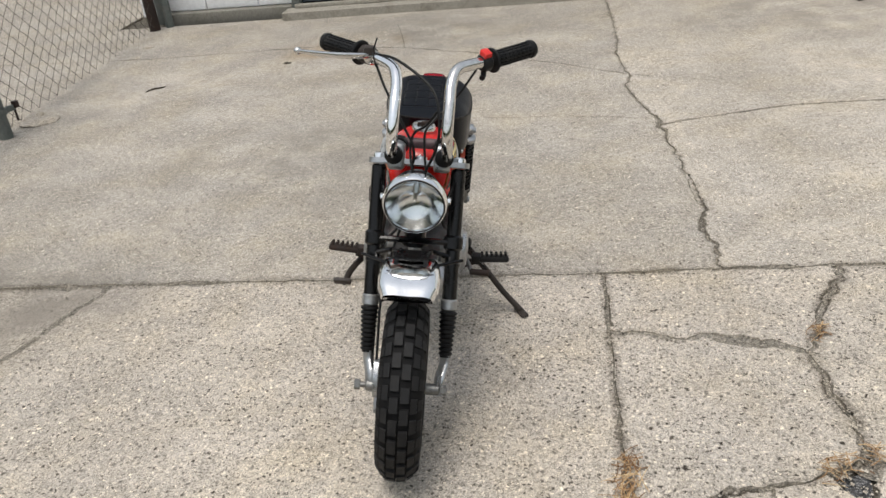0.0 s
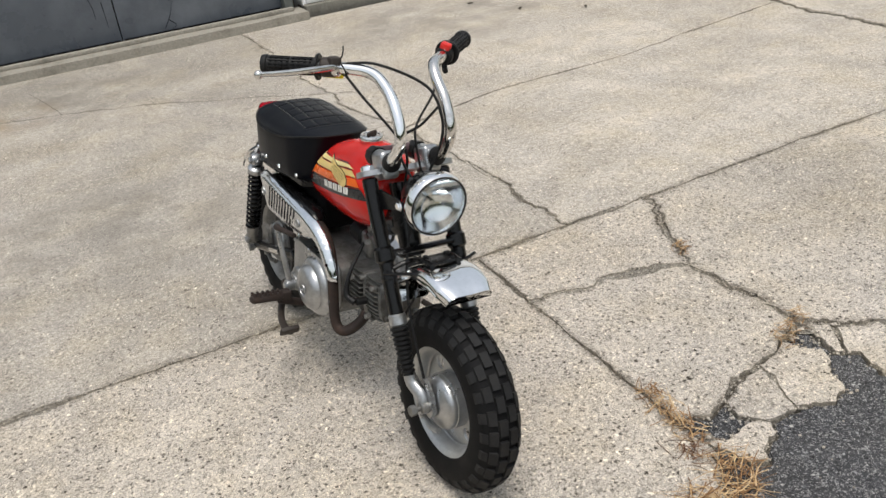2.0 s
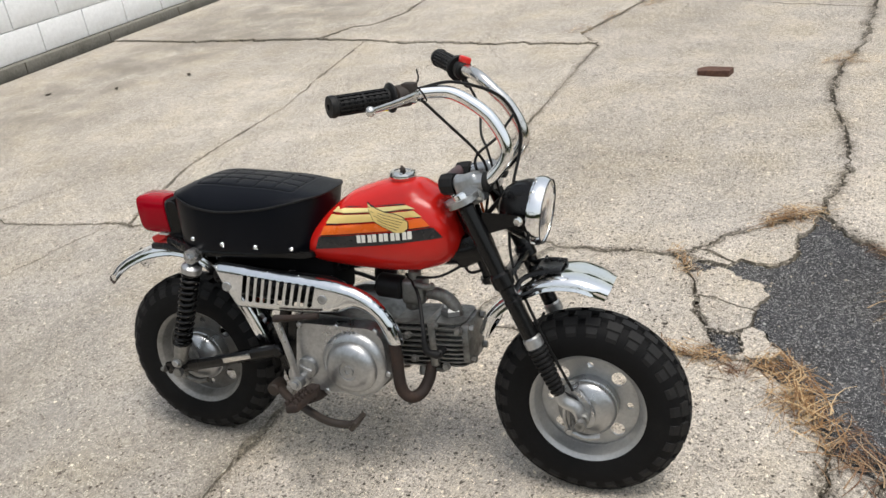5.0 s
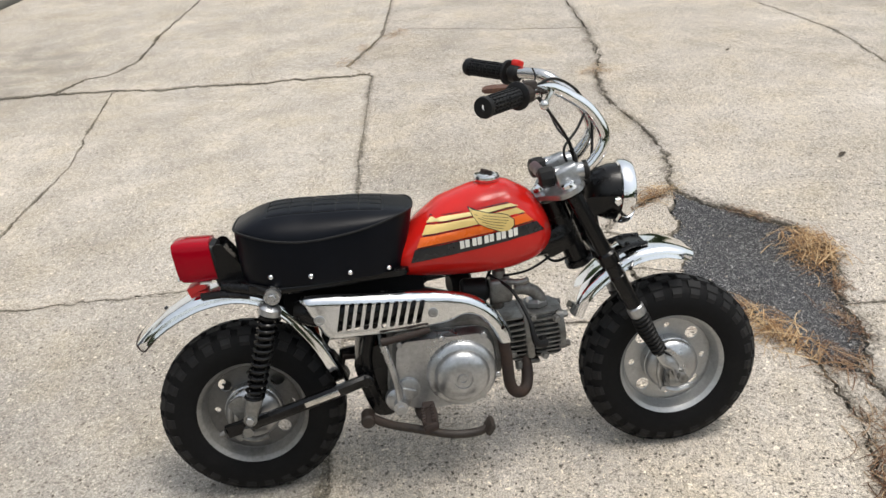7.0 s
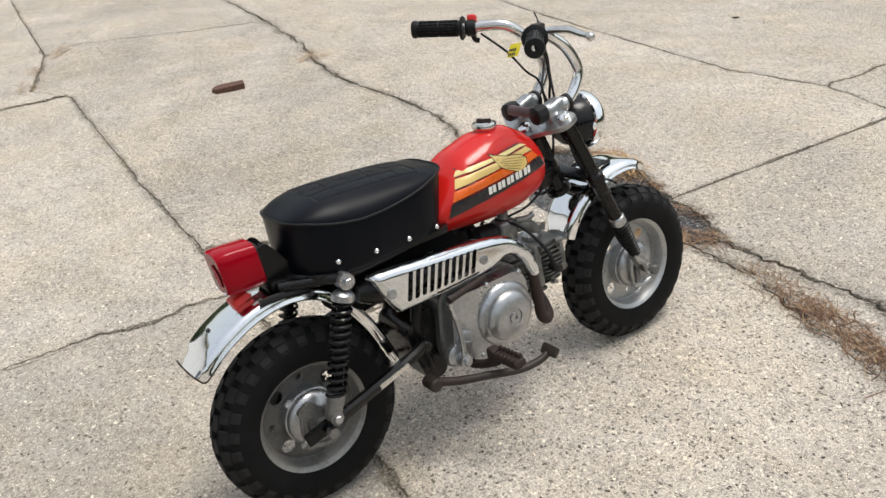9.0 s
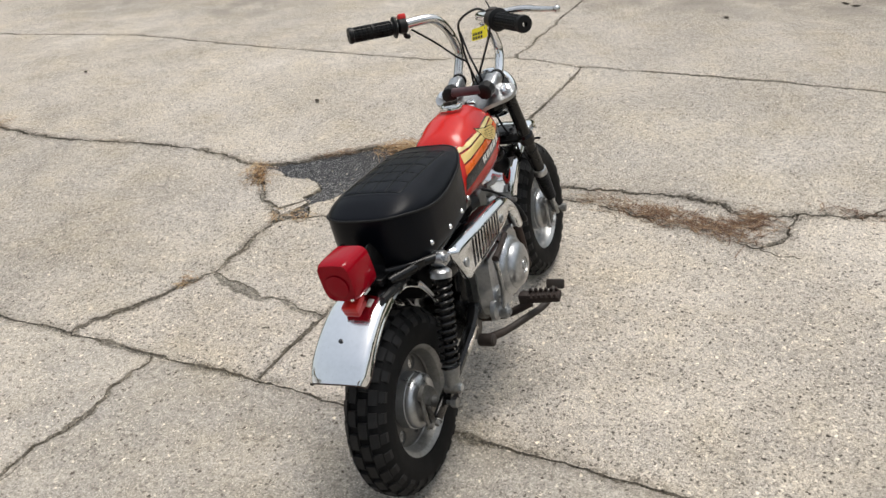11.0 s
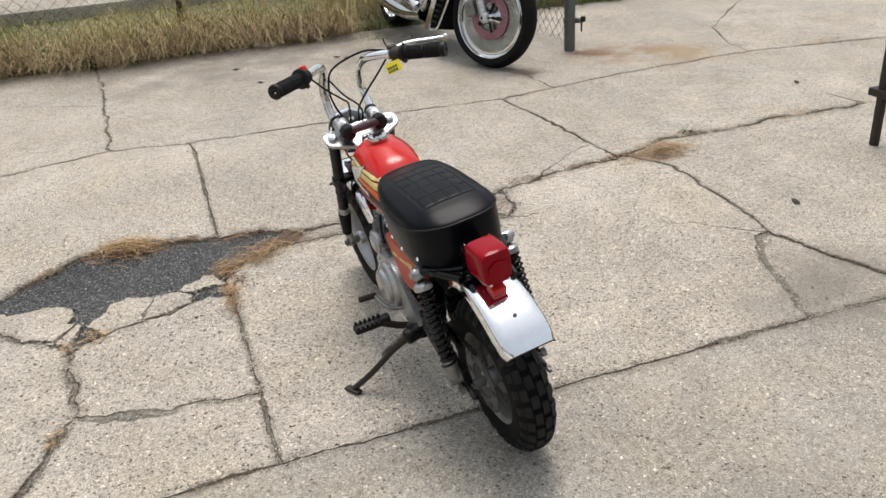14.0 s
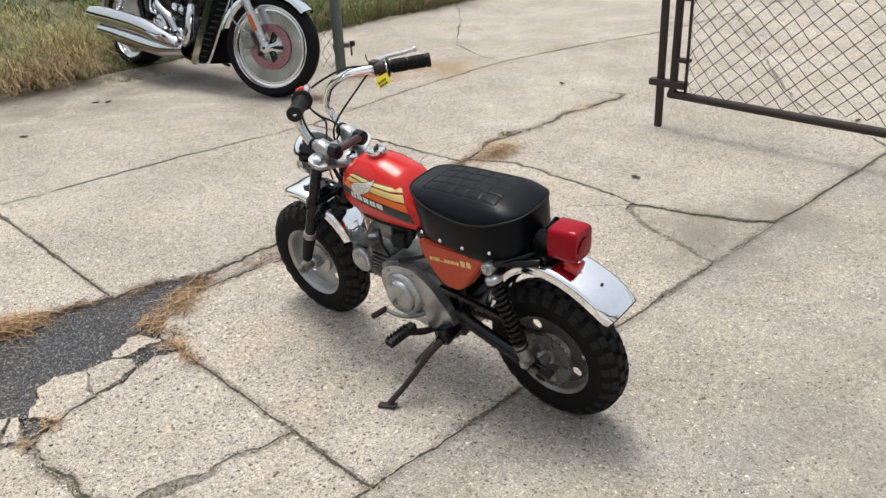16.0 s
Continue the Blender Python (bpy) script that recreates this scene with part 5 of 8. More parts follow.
rear_fender = fender([(-0.193, 0.388), (-0.181, 0.400), (-0.158, 0.421), (-0.118, 0.446), (-0.060, 0.470), (0.010, 0.478), (0.075, 0.462), (0.130, 0.418), (0.175, 0.355), (0.205, 0.290), (0.222, 0.245)],
                     [0.0565, 0.0615, 0.063, 0.062, 0.060, 0.056, 0.054, 0.052, 0.050, 0.048, 0.046], 0.024, "rear_fender", "bright chrome rear fender with a worn edge", M_CHROME)
front_fender = fender([(0.968, 0.450), (0.940, 0.463), (0.900, 0.472), (0.845, 0.466), (0.795, 0.442), (0.750, 0.408), (0.722, 0.375), (0.706, 0.335)],
                      [0.050, 0.060, 0.062, 0.060, 0.056, 0.052, 0.050, 0.044], -0.022, "front_fender", "bright chrome front fender", M_CHROME)
bm = bmesh.new()
lathe(bm, [(0, 0.003), (0.004, 0.003), (0.0045, 0.0)], axis_to((-0.133, 0.0, 0.4395), (-0.5, 0, 0.86)), 12)
part("fender_hole", bm, M_D_BLACK, rear_fender, "dark rubber plug")
bm = bmesh.new()
edge_n = Vector((-0.70, 0, 0.71))
tube(bm, [Vector((x, y, z)) + edge_n * h for x, y, z, h in ((-0.160, -0.0645, 0.419, -0.024), (-0.180, -0.0630, 0.401, -0.024), (-0.1935, -0.0578, 0.3875, -0.022), (-0.1938, -0.053, 0.3872, -0.006), (-0.1938, -0.034, 0.3872, 0.0), (-0.1938, 0.0, 0.3872, 0.002),
                                                              (-0.1938, 0.034, 0.3872, 0.0), (-0.1938, 0.053, 0.3872, -0.006), (-0.1935, 0.0578, 0.3875, -0.022), (-0.180, 0.0630, 0.401, -0.024), (-0.160, 0.0645, 0.419, -0.024))], 0.0016, 6, 3)
part("rolled_edge", bm, M_RUST, rear_fender, "rust-dark rolled edge of the fender")
bm = bmesh.new()
for q in (-1, 1):
    tube(bm, [(0.872, 0.030 * q, 0.476), (0.835, 0.034 * q, 0.474), (0.800, 0.045 * q, 0.460), (0.795, 0.078 * q, 0.448)], 0.0055, 8, 4)
box(bm, (0.050, 0.074, 0.005), pose(0.845, 0, 0.474, 0, -6, 0), 0.002)
for x, y in ((0.832, 0.024), (0.832, -0.024), (0.860, 0.024), (0.860, -0.024)):
    hexbolt(bm, (x, y, 0.475), (0, 0, 1), 0.005, 0.006)
part("fender_stay", bm, M_BLACK, front_fender, "black fender stay with four bolts")
bm = bmesh.new()
box(bm, (0.05, 0.085, 0.016), pose(0.015, 0, 0.489), 0.004)
tube(bm, [(0.10, -0.112, 0.486), (0.06, -0.075, 0.490), (0.03, -0.03, 0.492)], 0.010, 10, 4)
tube(bm, [(0.10, 0.112, 0.486), (0.06, 0.075, 0.490), (0.03, 0.03, 0.492)], 0.010, 10, 4)
tube(bm, [(-0.045, -0.055, 0.474), (0.0, -0.062, 0.476), (0.05, -0.060, 0.468)], 0.008, 8, 4)
part("seat_bracket", bm, M_BLACK, bike)

# tail lamp
tail = thing("tail_lamp", "", "")
tail.parent = bike
tail["label"] = "boxy red tail lamp on a black bracket"


def tail_ring(x, half, z0, z1, round_low):
    pts = []
    for k in range(24):
        a = 2 * math.pi * k / 24
        y = half * math.copysign(abs(math.cos(a)) ** 0.4, math.cos(a))
        s = math.sin(a)
        z = (z0 + z1) / 2 + (z1 - z0) / 2 * math.copysign(abs(s) ** (0.4 if s > 0 else round_low), s)
        pts.append(Vector((x - (z - z0) * 0.10, y, z)))
    return pts


bm = bmesh.new()
loft(bm, [tail_ring(-0.012, 0.037, 0.494, 0.579, 0.6), tail_ring(-0.060, 0.037, 0.493, 0.581, 0.6), tail_ring(-0.080, 0.036, 0.494, 0.580, 0.65), tail_ring(-0.0875, 0.033, 0.498, 0.577, 0.7)])
bmesh.ops.recalc_face_normals(bm, faces=bm.faces)
lens = part("red_lens", bm, M_REDLENS, tail, "deep red plastic lens")
bm = bmesh.new()
lathe(bm, [(0.0, 0.0012), (0.018, 0.001), (0.0235, 0.0)], axis_to((-0.0935, 0.0, 0.532), (-1, 0, -0.1)), 24)
part("reflector", bm, M_REDLENS, tail, "round reflector set in the lens")
for q in (-1, 1):
    bm = bmesh.new()
    lathe(bm, [(0, 0.003), (0.003, 0.002), (0.0035, 0)], axis_to((-0.0905, 0.022 * q, 0.503), (-1, 0, 0)), 10)
    part("screw", bm, M_CHROME, tail)
bm = bmesh.new()
loft(bm, [tail_ring(-0.002, 0.030, 0.492, 0.570, 0.6), tail_ring(-0.016, 0.034, 0.488, 0.574, 0.6)])
box(bm, (0.045, 0.05, 0.060), pose(-0.035, 0, 0.538), 0.01)
part("lamp_base", bm, M_RUBBER, tail, "black lamp base")
bm = bmesh.new()
for q in (-1, 1):
    plate(bm, rounded([(-0.014, 0.570), (0.004, 0.572), (0.055, 0.497), (0.055, 0.480), (-0.016, 0.484)], 0.008, 3), [], 0.003, lambda u, v, w, q=q: Vector((u, q * (0.028 + w), v)))
plate(bm, [(-0.03, 0.560), (0.03, 0.560), (0.03, 0.490), (-0.03, 0.490)], [], 0.003, lambda u, v, w: Vector((0.003 + (0.56 - v) * 0.62 + w, u, v)))
part("bracket", bm, M_BLACK, tail)
bm = bmesh.new()
box(bm, (0.040, 0.034, 0.016), pose(-0.062, 0.0, 0.478, 0, -20, 0), 0.004)
part("fender_reflector", bm, M_SWITCH, tail, "small red reflector on the fender")
bm = bmesh.new()
box(bm, (0.022, 0.012, 0.005), pose(-0.040, -0.020, 0.4915), 0.0015)
part("number_lamp", bm, M_D_WHITE, tail, "clear number lamp window")


# seat: a rounded oblong in plan, with a piped edge that dips in the middle
SEAT_C, SEAT_A, SEAT_N = 0.212, 0.178, 3.4


def seat_width(x):
    return float(np.interp(x, [0.03, 0.12, 0.20, 0.30, 0.39], [0.106, 0.113, 0.113, 0.105, 0.094]))


def seat_half(x):
    return seat_width(x) * max(0.0, 1 - abs((x - SEAT_C) / SEAT_A) ** SEAT_N) ** (1 / SEAT_N)


def smooth_at(x, xs, ys):
    """Linear steps softened by averaging over a short stretch."""
    return float(np.mean(np.interp(x + np.linspace(-0.02, 0.02, 9), xs, ys)))


def seat_edge(x):
    return smooth_at(x, [0.034, 0.055, 0.085, 0.12, 0.17, 0.22, 0.28, 0.34, 0.37, 0.39], [0.602, 0.602, 0.594, 0.587, 0.581, 0.583, 0.590, 0.602, 0.609, 0.610])


def seat_crown(x):
    return smooth_at(x, [0.034, 0.06, 0.10, 0.15, 0.21, 0.28, 0.34, 0.37, 0.39], [0.620, 0.631, 0.636, 0.635, 0.633, 0.629, 0.623, 0.619, 0.615])


SEAM_X = (0.105, 0.150, 0.195, 0.240, 0.285, 0.330)
SEAM_Y = (-0.064, -0.032, 0.0, 0.032, 0.064)


def seat_top(x, y):
    k = min((abs((x - SEAT_C) / SEAT_A) ** SEAT_N + abs(y / seat_width(x)) ** SEAT_N) ** (1 / SEAT_N), 1.0)
    e = seat_edge(SEAT_C + (x - SEAT_C) / max(k, 0.3))
    z = e + (max(seat_crown(x), e + 0.002) - e) * (1 - k ** 2.6) ** 0.6
    if 0.095 < x < 0.34 and abs(y) < 0.074:
        d = 1.0
        if 0.105 <= x <= 0.33:
            d = min(d, min(abs(y - m) for m in SEAM_Y))
        if abs(y) <= 0.064:
            d = min(d, min(abs(x - m) for m in SEAM_X))
        z += 0.0004 - 0.0014 * math.exp(-(d / 0.003) ** 2)
    return z


def seat_rim(i, n=168):
    a = 2 * math.pi * i / n
    c, m = math.cos(a), math.sin(a)
    x = SEAT_C + SEAT_A * math.copysign(abs(c) ** (2 / SEAT_N), c)
    return x, seat_width(x) * math.copysign(abs(m) ** (2 / SEAT_N), m)


seat = thing("seat", "", "")
seat.parent = bike
seat["label"] = "black vinyl seat with quilted stitching and bright studs"
bm = bmesh.new()
rings = []
for low, inset in ((0.0, 0.030), (0.06, 0.012), (0.2, 0.0), (0.45, -0.008), (0.75, -0.010), (0.93, -0.008), (1.0, 0.0)):
    ring = []
    for i in range(168):
        x, y = seat_rim(i)
        e = seat_edge(x)
        slant = (1 - low) * float(np.interp(x, [0.034, 0.10, 0.30, 0.39], [0.003, 0.0, 0.0, -0.024]))
        ring.append(Vector((x + slant - inset * (x - SEAT_C) * 0.5, y * (1 - inset), 0.494 + (e - 0.494) * low)))
    rings.append(ring)
for k in np.linspace(0.985, 0.02, 64):
    rings.append([Vector((SEAT_C + (x - SEAT_C) * k, y * k, seat_top(SEAT_C + (x - SEAT_C) * k, y * k))) for x, y in (seat_rim(i) for i in range(168))])
loft(bm, rings)
bmesh.ops.recalc_face_normals(bm, faces=bm.faces)
part("cushion", bm, M_VINYL, seat, "smooth black vinyl cover")
bm = bmesh.new()
tube(bm, [(SEAT_C + (x - SEAT_C) * 1.006, y * 1.006, seat_edge(x)) for x, y in (seat_rim(i, 84) for i in range(84))], 0.0024, 8, 2, True)
part("piping", bm, M_RUBBER, seat, "thin black piping")
bm = bmesh.new()
for x in SEAM_X:
    tube(bm, [(x, y, seat_top(x, y) + 0.0004) for y in np.linspace(-0.064, 0.064, 25)], 0.0009, 5, 1)
for y in SEAM_Y:
    tube(bm, [(x, y, seat_top(x, y) + 0.0004) for x in np.linspace(0.105, 0.330, 41)], 0.0009, 5, 1)
part("stitching", bm, M_BLACK, seat, "grid of sunken seams")
for q in (-1, 1):
    for x, z in ((0.103, 0.516), (0.180, 0.512), (0.256, 0.509), (0.331, 0.505)):
        bm = bmesh.new()
        lathe(bm, [(0.0055, 0), (0.005, 0.002), (0.003, 0.0038), (0, 0.0045)], axis_to((x, q * (seat_half(x) * 1.0 + 0.0005), z), (0, q, 0)), 14)
        part("stud", bm, M_CHROME, seat, "small domed chrome stud")
bm = bmesh.new()
plate(bm, rounded([(0.05, -0.1), (0.36, -0.09), (0.375, -0.06), (0.375, 0.06), (0.36, 0.09), (0.05, 0.1)], 0.03), [], 0.012, lambda u, v, w: Vector((u, v, 0.484 + w)))
part("seat_pan", bm, M_BLACK, seat)

# tank
TX = [0.340, 0.344, 0.352, 0.366, 0.392, 0.443, 0.515, 0.585, 0.634, 0.655, 0.666, 0.671, 0.673]
T_TOP = [0.503, 0.516, 0.530, 0.548, 0.575, 0.614, 0.637, 0.640, 0.612, 0.584, 0.560, 0.542, 0.528]
T_LOW = [0.490, 0.478, 0.469, 0.461, 0.456, 0.450, 0.447, 0.451, 0.466, 0.482, 0.498, 0.510, 0.522]
T_HALF = [0.030, 0.050, 0.061, 0.070, 0.076, 0.081, 0.084, 0.081, 0.070, 0.058, 0.044, 0.030, 0.012]


def soft(x, ys):
    return float(np.interp(x, TX, ys))


def tank_y(x, z):
    t, l, w = soft(x, T_TOP), soft(x, T_LOW), soft(x, T_HALF)
    h, c = (t - l) / 2, (t + l) / 2
    k = min(abs((z - c) / h), 0.999)
    return w * (1 - k ** 2.7) ** (1 / 2.2)


tank = thing("fuel_tank", "", "")
tank.parent = bike
tank["label"] = "glossy red fuel tank with striped decals and a chrome cap"
bm = bmesh.new()
rings = []
for i in range(49):
    s = i / 48
    x = TX[0] + (TX[-1] - TX[0]) * (0.5 - 0.5 * math.cos(math.pi * s))
    t, l, w = soft(x, T_TOP), soft(x, T_LOW), soft(x, T_HALF)
    ring = []
    for k in range(44):
        a = 2 * math.pi * k / 44
        cs, sn = math.cos(a), math.sin(a)
        y = w * math.copysign(abs(cs) ** (2 / 2.2), cs)
        z = (t + l) / 2 + (t - l) / 2 * math.copysign(abs(sn) ** (2 / 2.7), sn)
        ring.append(Vector((x, y, z)))
    rings.append(ring)
loft(bm, rings)
for _ in range(2):
    bmesh.ops.smooth_vert(bm, verts=bm.verts, factor=0.5, use_axis_x=True, use_axis_y=True, use_axis_z=True)
bmesh.ops.recalc_face_normals(bm, faces=bm.faces)
part("tank_shell", bm, M_RED, tank, "glossy red painted steel")
capm = Matrix.Translation((0.548, 0.0, 0.638)) @ pose(0, 0, 0, 0, 3, 0)
bm = bmesh.new()
lathe(bm, [(0.023, -0.004), (0.0255, 0.001), (0.027, 0.004), (0.027, 0.011), (0.0245, 0.0145), (0.018, 0.0155), (0.017, 0.014), (0.0, 0.0145)], capm, 32)
cap = part("fuel_cap", bm, M_CHROME_OLD, tank, "chrome screw cap with a vent lever")
bm = bmesh.new()
box(bm, (0.006, 0.034, 0.008), capm @ pose(0, 0, 0.018, 0, 0, 30), 0.002)
lathe(bm, [(0, 0.022), (0.005, 0.021), (0.006, 0.014)], capm, 12)
part("vent_lever", bm, M_RUST, tank, "worn vent lever")


def decal(poly, mat, q, lift, name="decal", grid=0.008):
    bm = bmesh.new()
    plate(bm, poly, [], 0.0, lambda u, v, w: Vector((u, q * (tank_y(u, v) + lift), v)), grid)
    if q < 0:
        bmesh.ops.reverse_faces(bm, faces=bm.faces)
    return part(name, bm, mat, tank, "", True)


def band(x0, x1, za, zb, s0, s1, cut0=0.010, cut1=0.016):
    """A slanted stripe: za, zb the lower and upper heights at the ends, sloping from s0 to s1."""
    return [(x0, za[0]), (x1 + cut1, za[1]), (x1, zb[1]), (x0 + cut0, zb[0])]


for q in (-1, 1):
    decal(band(0.376, 0.634, (0.502, 0.540), (0.529, 0.562), 0, 0), M_D_BLACK, q, 0.0011)
    decal(band(0.390, 0.612, (0.5325, 0.5645), (0.552, 0.580), 0, 0), M_D_ORANGE, q, 0.0011)
    decal(band(0.403, 0.596, (0.5565, 0.5825), (0.574, 0.594), 0, 0), M_D_CREAM, q, 0.0011)
    decal(band(0.414, 0.583, (0.578, 0.597), (0.588, 0.604), 0, 0), M_D_PALE, q, 0.0011)
    for a, b in (((0.391, 0.5305), (0.629, 0.563)), ((0.404, 0.5540), (0.610, 0.581)), ((0.415, 0.5758), (0.594, 0.5952)), ((0.422, 0.5895), (0.580, 0.605))):
        decal([a, b, (b[0] - 0.002, b[1] + 0.0018), (a[0] + 0.001, a[1] + 0.0018)], M_D_BLACK, q, 0.0013, "pinstripe")
    # the winged emblem as plain golden feathers, and five plain pale blocks below it
    wing = [(0.497, 0.606), (0.505, 0.588), (0.515, 0.572), (0.532, 0.562), (0.546, 0.556), (0.560, 0.549), (0.578, 0.550), (0.588, 0.560), (0.588, 0.573), (0.575, 0.584), (0.556, 0.589), (0.538, 0.591), (0.520, 0.597)]
    decal(wing, M_D_BLACK, q, 0.0015, "emblem_outline")
    gold = M_D_CREAM if q < 0 else M_D_WHITE
    decal([(0.545 + (x - 0.545) * 0.95, 0.5735 + (z - 0.5735) * 0.91) for x, z in wing], gold, q, 0.0019, "emblem")
    for k in range(5):
        f = k / 4
        a = Vector((0.502 + f * 0.028, 0.598 - f * 0.031))
        b = Vector((0.580 - f * 0.016, 0.577 - f * 0.020))
        m1 = Vector((0.528 + f * 0.014, 0.587 - f * 0.024))
        decal([tuple(a), tuple(m1 - Vector((0, 0.0009))), tuple(b - Vector((0, 0.0009))), tuple(b), tuple(m1), tuple(a + Vector((0.0012, 0.0004)))], M_D_BLACK, q, 0.0023, "feather_line")
    for k in range(5):
        x = 0.476 + k * 0.0245
        z = 0.5245 + k * 0.0032
        for u0, u1, v0, v1 in ((0.0, 0.0085, 0.0, 0.016), (0.0105, 0.0190, 0.0016, 0.0176)):
            decal([(x + u0, z + v0), (x + u1, z + v0 + 0.0008), (x + u1, z + v1 + 0.0008), (x + u0, z + v1)], M_D_WHITE, q, 0.0017, "lettering_block")

# plain black block added to fill the dark space under the seat
bm = bmesh.new()
box(bm, (0.29, 0.10, 0.115), pose(0.255, 0.0, 0.434), 0.012, 2)
part("dark_filler_box", bm, M_MATT, bike, "black filler block for the dark space below the seat")

# heat shield and exhaust on the right
shield_out = spline([Vector((x, z, 0)) for x, z in ((0.150, 0.462), (0.160, 0.440), (0.180, 0.405), (0.197, 0.379), (0.215, 0.374), (0.330, 0.375), (0.430, 0.382), (0.470, 0.394), (0.500, 0.384), (0.522, 0.356), (0.536, 0.324), (0.546, 0.316), (0.560, 0.318), (0.567, 0.326), (0.556, 0.362), (0.530, 0.402), (0.495, 0.430), (0.450, 0.446), (0.380, 0.455), (0.280, 0.463), (0.190, 0.471), (0.158, 0.470))], 3, True)
shield_out = [(p.x, p.y) for p in shield_out]


def shield_put(u, v, w):
    """The plate swells from its rolled edge like a flattened half pipe."""
    p = Vector((u, v))
    best = 1.0
    for i in range(len(shield_out)):
        a, b = Vector(shield_out[i - 1]), Vector(shield_out[i])
        d = b - a
        t = min(max((p - a).dot(d) / max(d.length_squared, 1e-12), 0), 1)
        best = min(best, (a + d * t - p).length)
    k = min(best / 0.0165, 1.0)
    y = 0.106 + 0.018 * math.sqrt(max(0.0, 1 - (1 - k) ** 2)) + float(np.interp(u, [0.15, 0.165, 0.30, 0.45, 0.57], [-0.006, 0.002, 0.003, 0.0, -0.010]))
    return Vector((u, -y - w, v))


slots = []
for k in range(10):
    x = 0.2165 + k * 0.0172
    z0, z1 = 0.3945, 0.4535 - k * 0.0012
    slots.append(rounded([(x, z0), (x + 0.0105, z0), (x + 0.0242, z1), (x + 0.0137, z1)], 0.0045, 3))
bm = bmesh.new()
plate(bm, shield_out, slots + [circle(0.546, 0.360, 0.0045, 10)], 0.0018, shield_put, 0.0055)
bmesh.ops.recalc_face_normals(bm, faces=bm.faces)
shield = part("heat_shield", bm, M_STEEL, bike, "slotted chrome exhaust heat shield")
for x, z in ((0.186, 0.424), (0.408, 0.414)):
    bm = bmesh.new()
    lathe(bm, [(0.0105, 0), (0.010, 0.003), (0.006, 0.004), (0.0055, 0.002), (0, 0.002)], axis_to(shield_put(x, z, 0.001), (0, -1, 0)), 18)
    part("screw", bm, M_ALU, shield)
bm = bmesh.new()
tube(bm, [(0.598, -0.03, 0.262), (0.600, -0.055, 0.228), (0.590, -0.085, 0.205), (0.570, -0.098, 0.203), (0.555, -0.102, 0.228), (0.550, -0.102, 0.300), (0.540, -0.098, 0.350), (0.505, -0.092, 0.395), (0.45, -0.088, 0.415), (0.30, -0.086, 0.420)], 0.0125, 14, 6)
part("exhaust_pipe", bm, M_RUST, bike, "rust-brown exhaust pipe")
bm = bmesh.new()
tube(bm, [(0.445, -0.086, 0.415), (0.40, -0.086, 0.418), (0.25, -0.084, 0.422), (0.17, -0.082, 0.428), (0.135, -0.080, 0.432)], [0.016, 0.032, 0.034, 0.031, 0.018], 18, 5)
part("muffler", bm, M_BLACK, bike, "black muffler behind the shield")

# engine
engine = thing("engine", "", "")
engine.parent = bike
engine["label"] = "air-cooled single-cylinder engine in grimy aluminium"
bm = bmesh.new()
case = rounded([(0.300, 0.225), (0.315, 0.345), (0.335, 0.358), (0.500, 0.356), (0.540, 0.335), (0.545, 0.245), (0.500, 0.200), (0.380, 0.182), (0.318, 0.195)], 0.02, 4)
plate(bm, case, [], 0.150, lambda u, v, w: Vector((u, w - 0.075, v)))
part("crankcase", bm, M_ALU_DIRTY, engine, "grimy cast crankcase")
bm = bmesh.new()
cover = rounded([(0.308, 0.232), (0.322, 0.338), (0.340, 0.352), (0.505, 0.354), (0.530, 0.330), (0.536, 0.250), (0.505, 0.205), (0.44, 0.192), (0.375, 0.186), (0.320, 0.205)], 0.024, 5)


def cover_put(u, v, w):
    cx, cz = 0.425, 0.270
    k = 1.0 - 0.06 * (w / 0.030) ** 2
    return Vector((cx + (u - cx) * k, -0.075 - w, cz + (v - cz) * k))


for h in (0.030,):
    plate(bm, cover, [], h, cover_put, 0.0)
lathe(bm, [(0.074, 0.002), (0.071, 0.010), (0.066, 0.015), (0.060, 0.0175), (0.057, 0.0185), (0.0555, 0.024), (0.051, 0.031), (0.044, 0.0355), (0.034, 0.0385), (0.024, 0.040), (0.0195, 0.0402), (0.0185, 0.0375), (0.0125, 0.0375), (0.0115, 0.041), (0.006, 0.0415), (0.0055, 0.038), (0.0, 0.038)], axis_to((0.456, -0.100, 0.266), (0, -1, 0)), 44)
lathe(bm, [(0.024, 0.0), (0.023, 0.008), (0.018, 0.010), (0, 0.010)], axis_to((0.345, -0.104, 0.246), (0, -1, 0)), 28)
lathe(bm, [(0.028, 0.0), (0.026, 0.010), (0.02, 0.014), (0, 0.015)], axis_to((0.322, -0.098, 0.222), (0, -1, 0)), 22)
bmesh.ops.recalc_face_normals(bm, faces=bm.faces)
rcover = part("clutch_cover", bm, M_ALU, engine, "worn aluminium clutch cover")
bm = bmesh.new()
box(bm, (0.030, 0.006, 0.006), pose(0.345, -0.116, 0.246, 0, 20, 0), 0.0015)
part("oil_plug", bm, M_ALU, engine)
for x, z in ((0.335, 0.342), (0.42, 0.346), (0.507, 0.344), (0.531, 0.252), (0.498, 0.212), (0.385, 0.194)):
    bm = bmesh.new()
    lathe(bm, [(0.0065, 0.0), (0.0065, 0.008), (0.0045, 0.010), (0, 0.010)], axis_to((x, -0.098, z), (0, -1, 0)), 12)
    part("screw", bm, M_ALU, engine)
bm = bmesh.new()
lcase = rounded([(0.262, 0.205), (0.275, 0.262), (0.345, 0.345), (0.40, 0.372), (0.470, 0.366), (0.520, 0.335), (0.530, 0.285), (0.505, 0.225), (0.445, 0.195), (0.36, 0.190), (0.30, 0.182)], 0.03, 5)
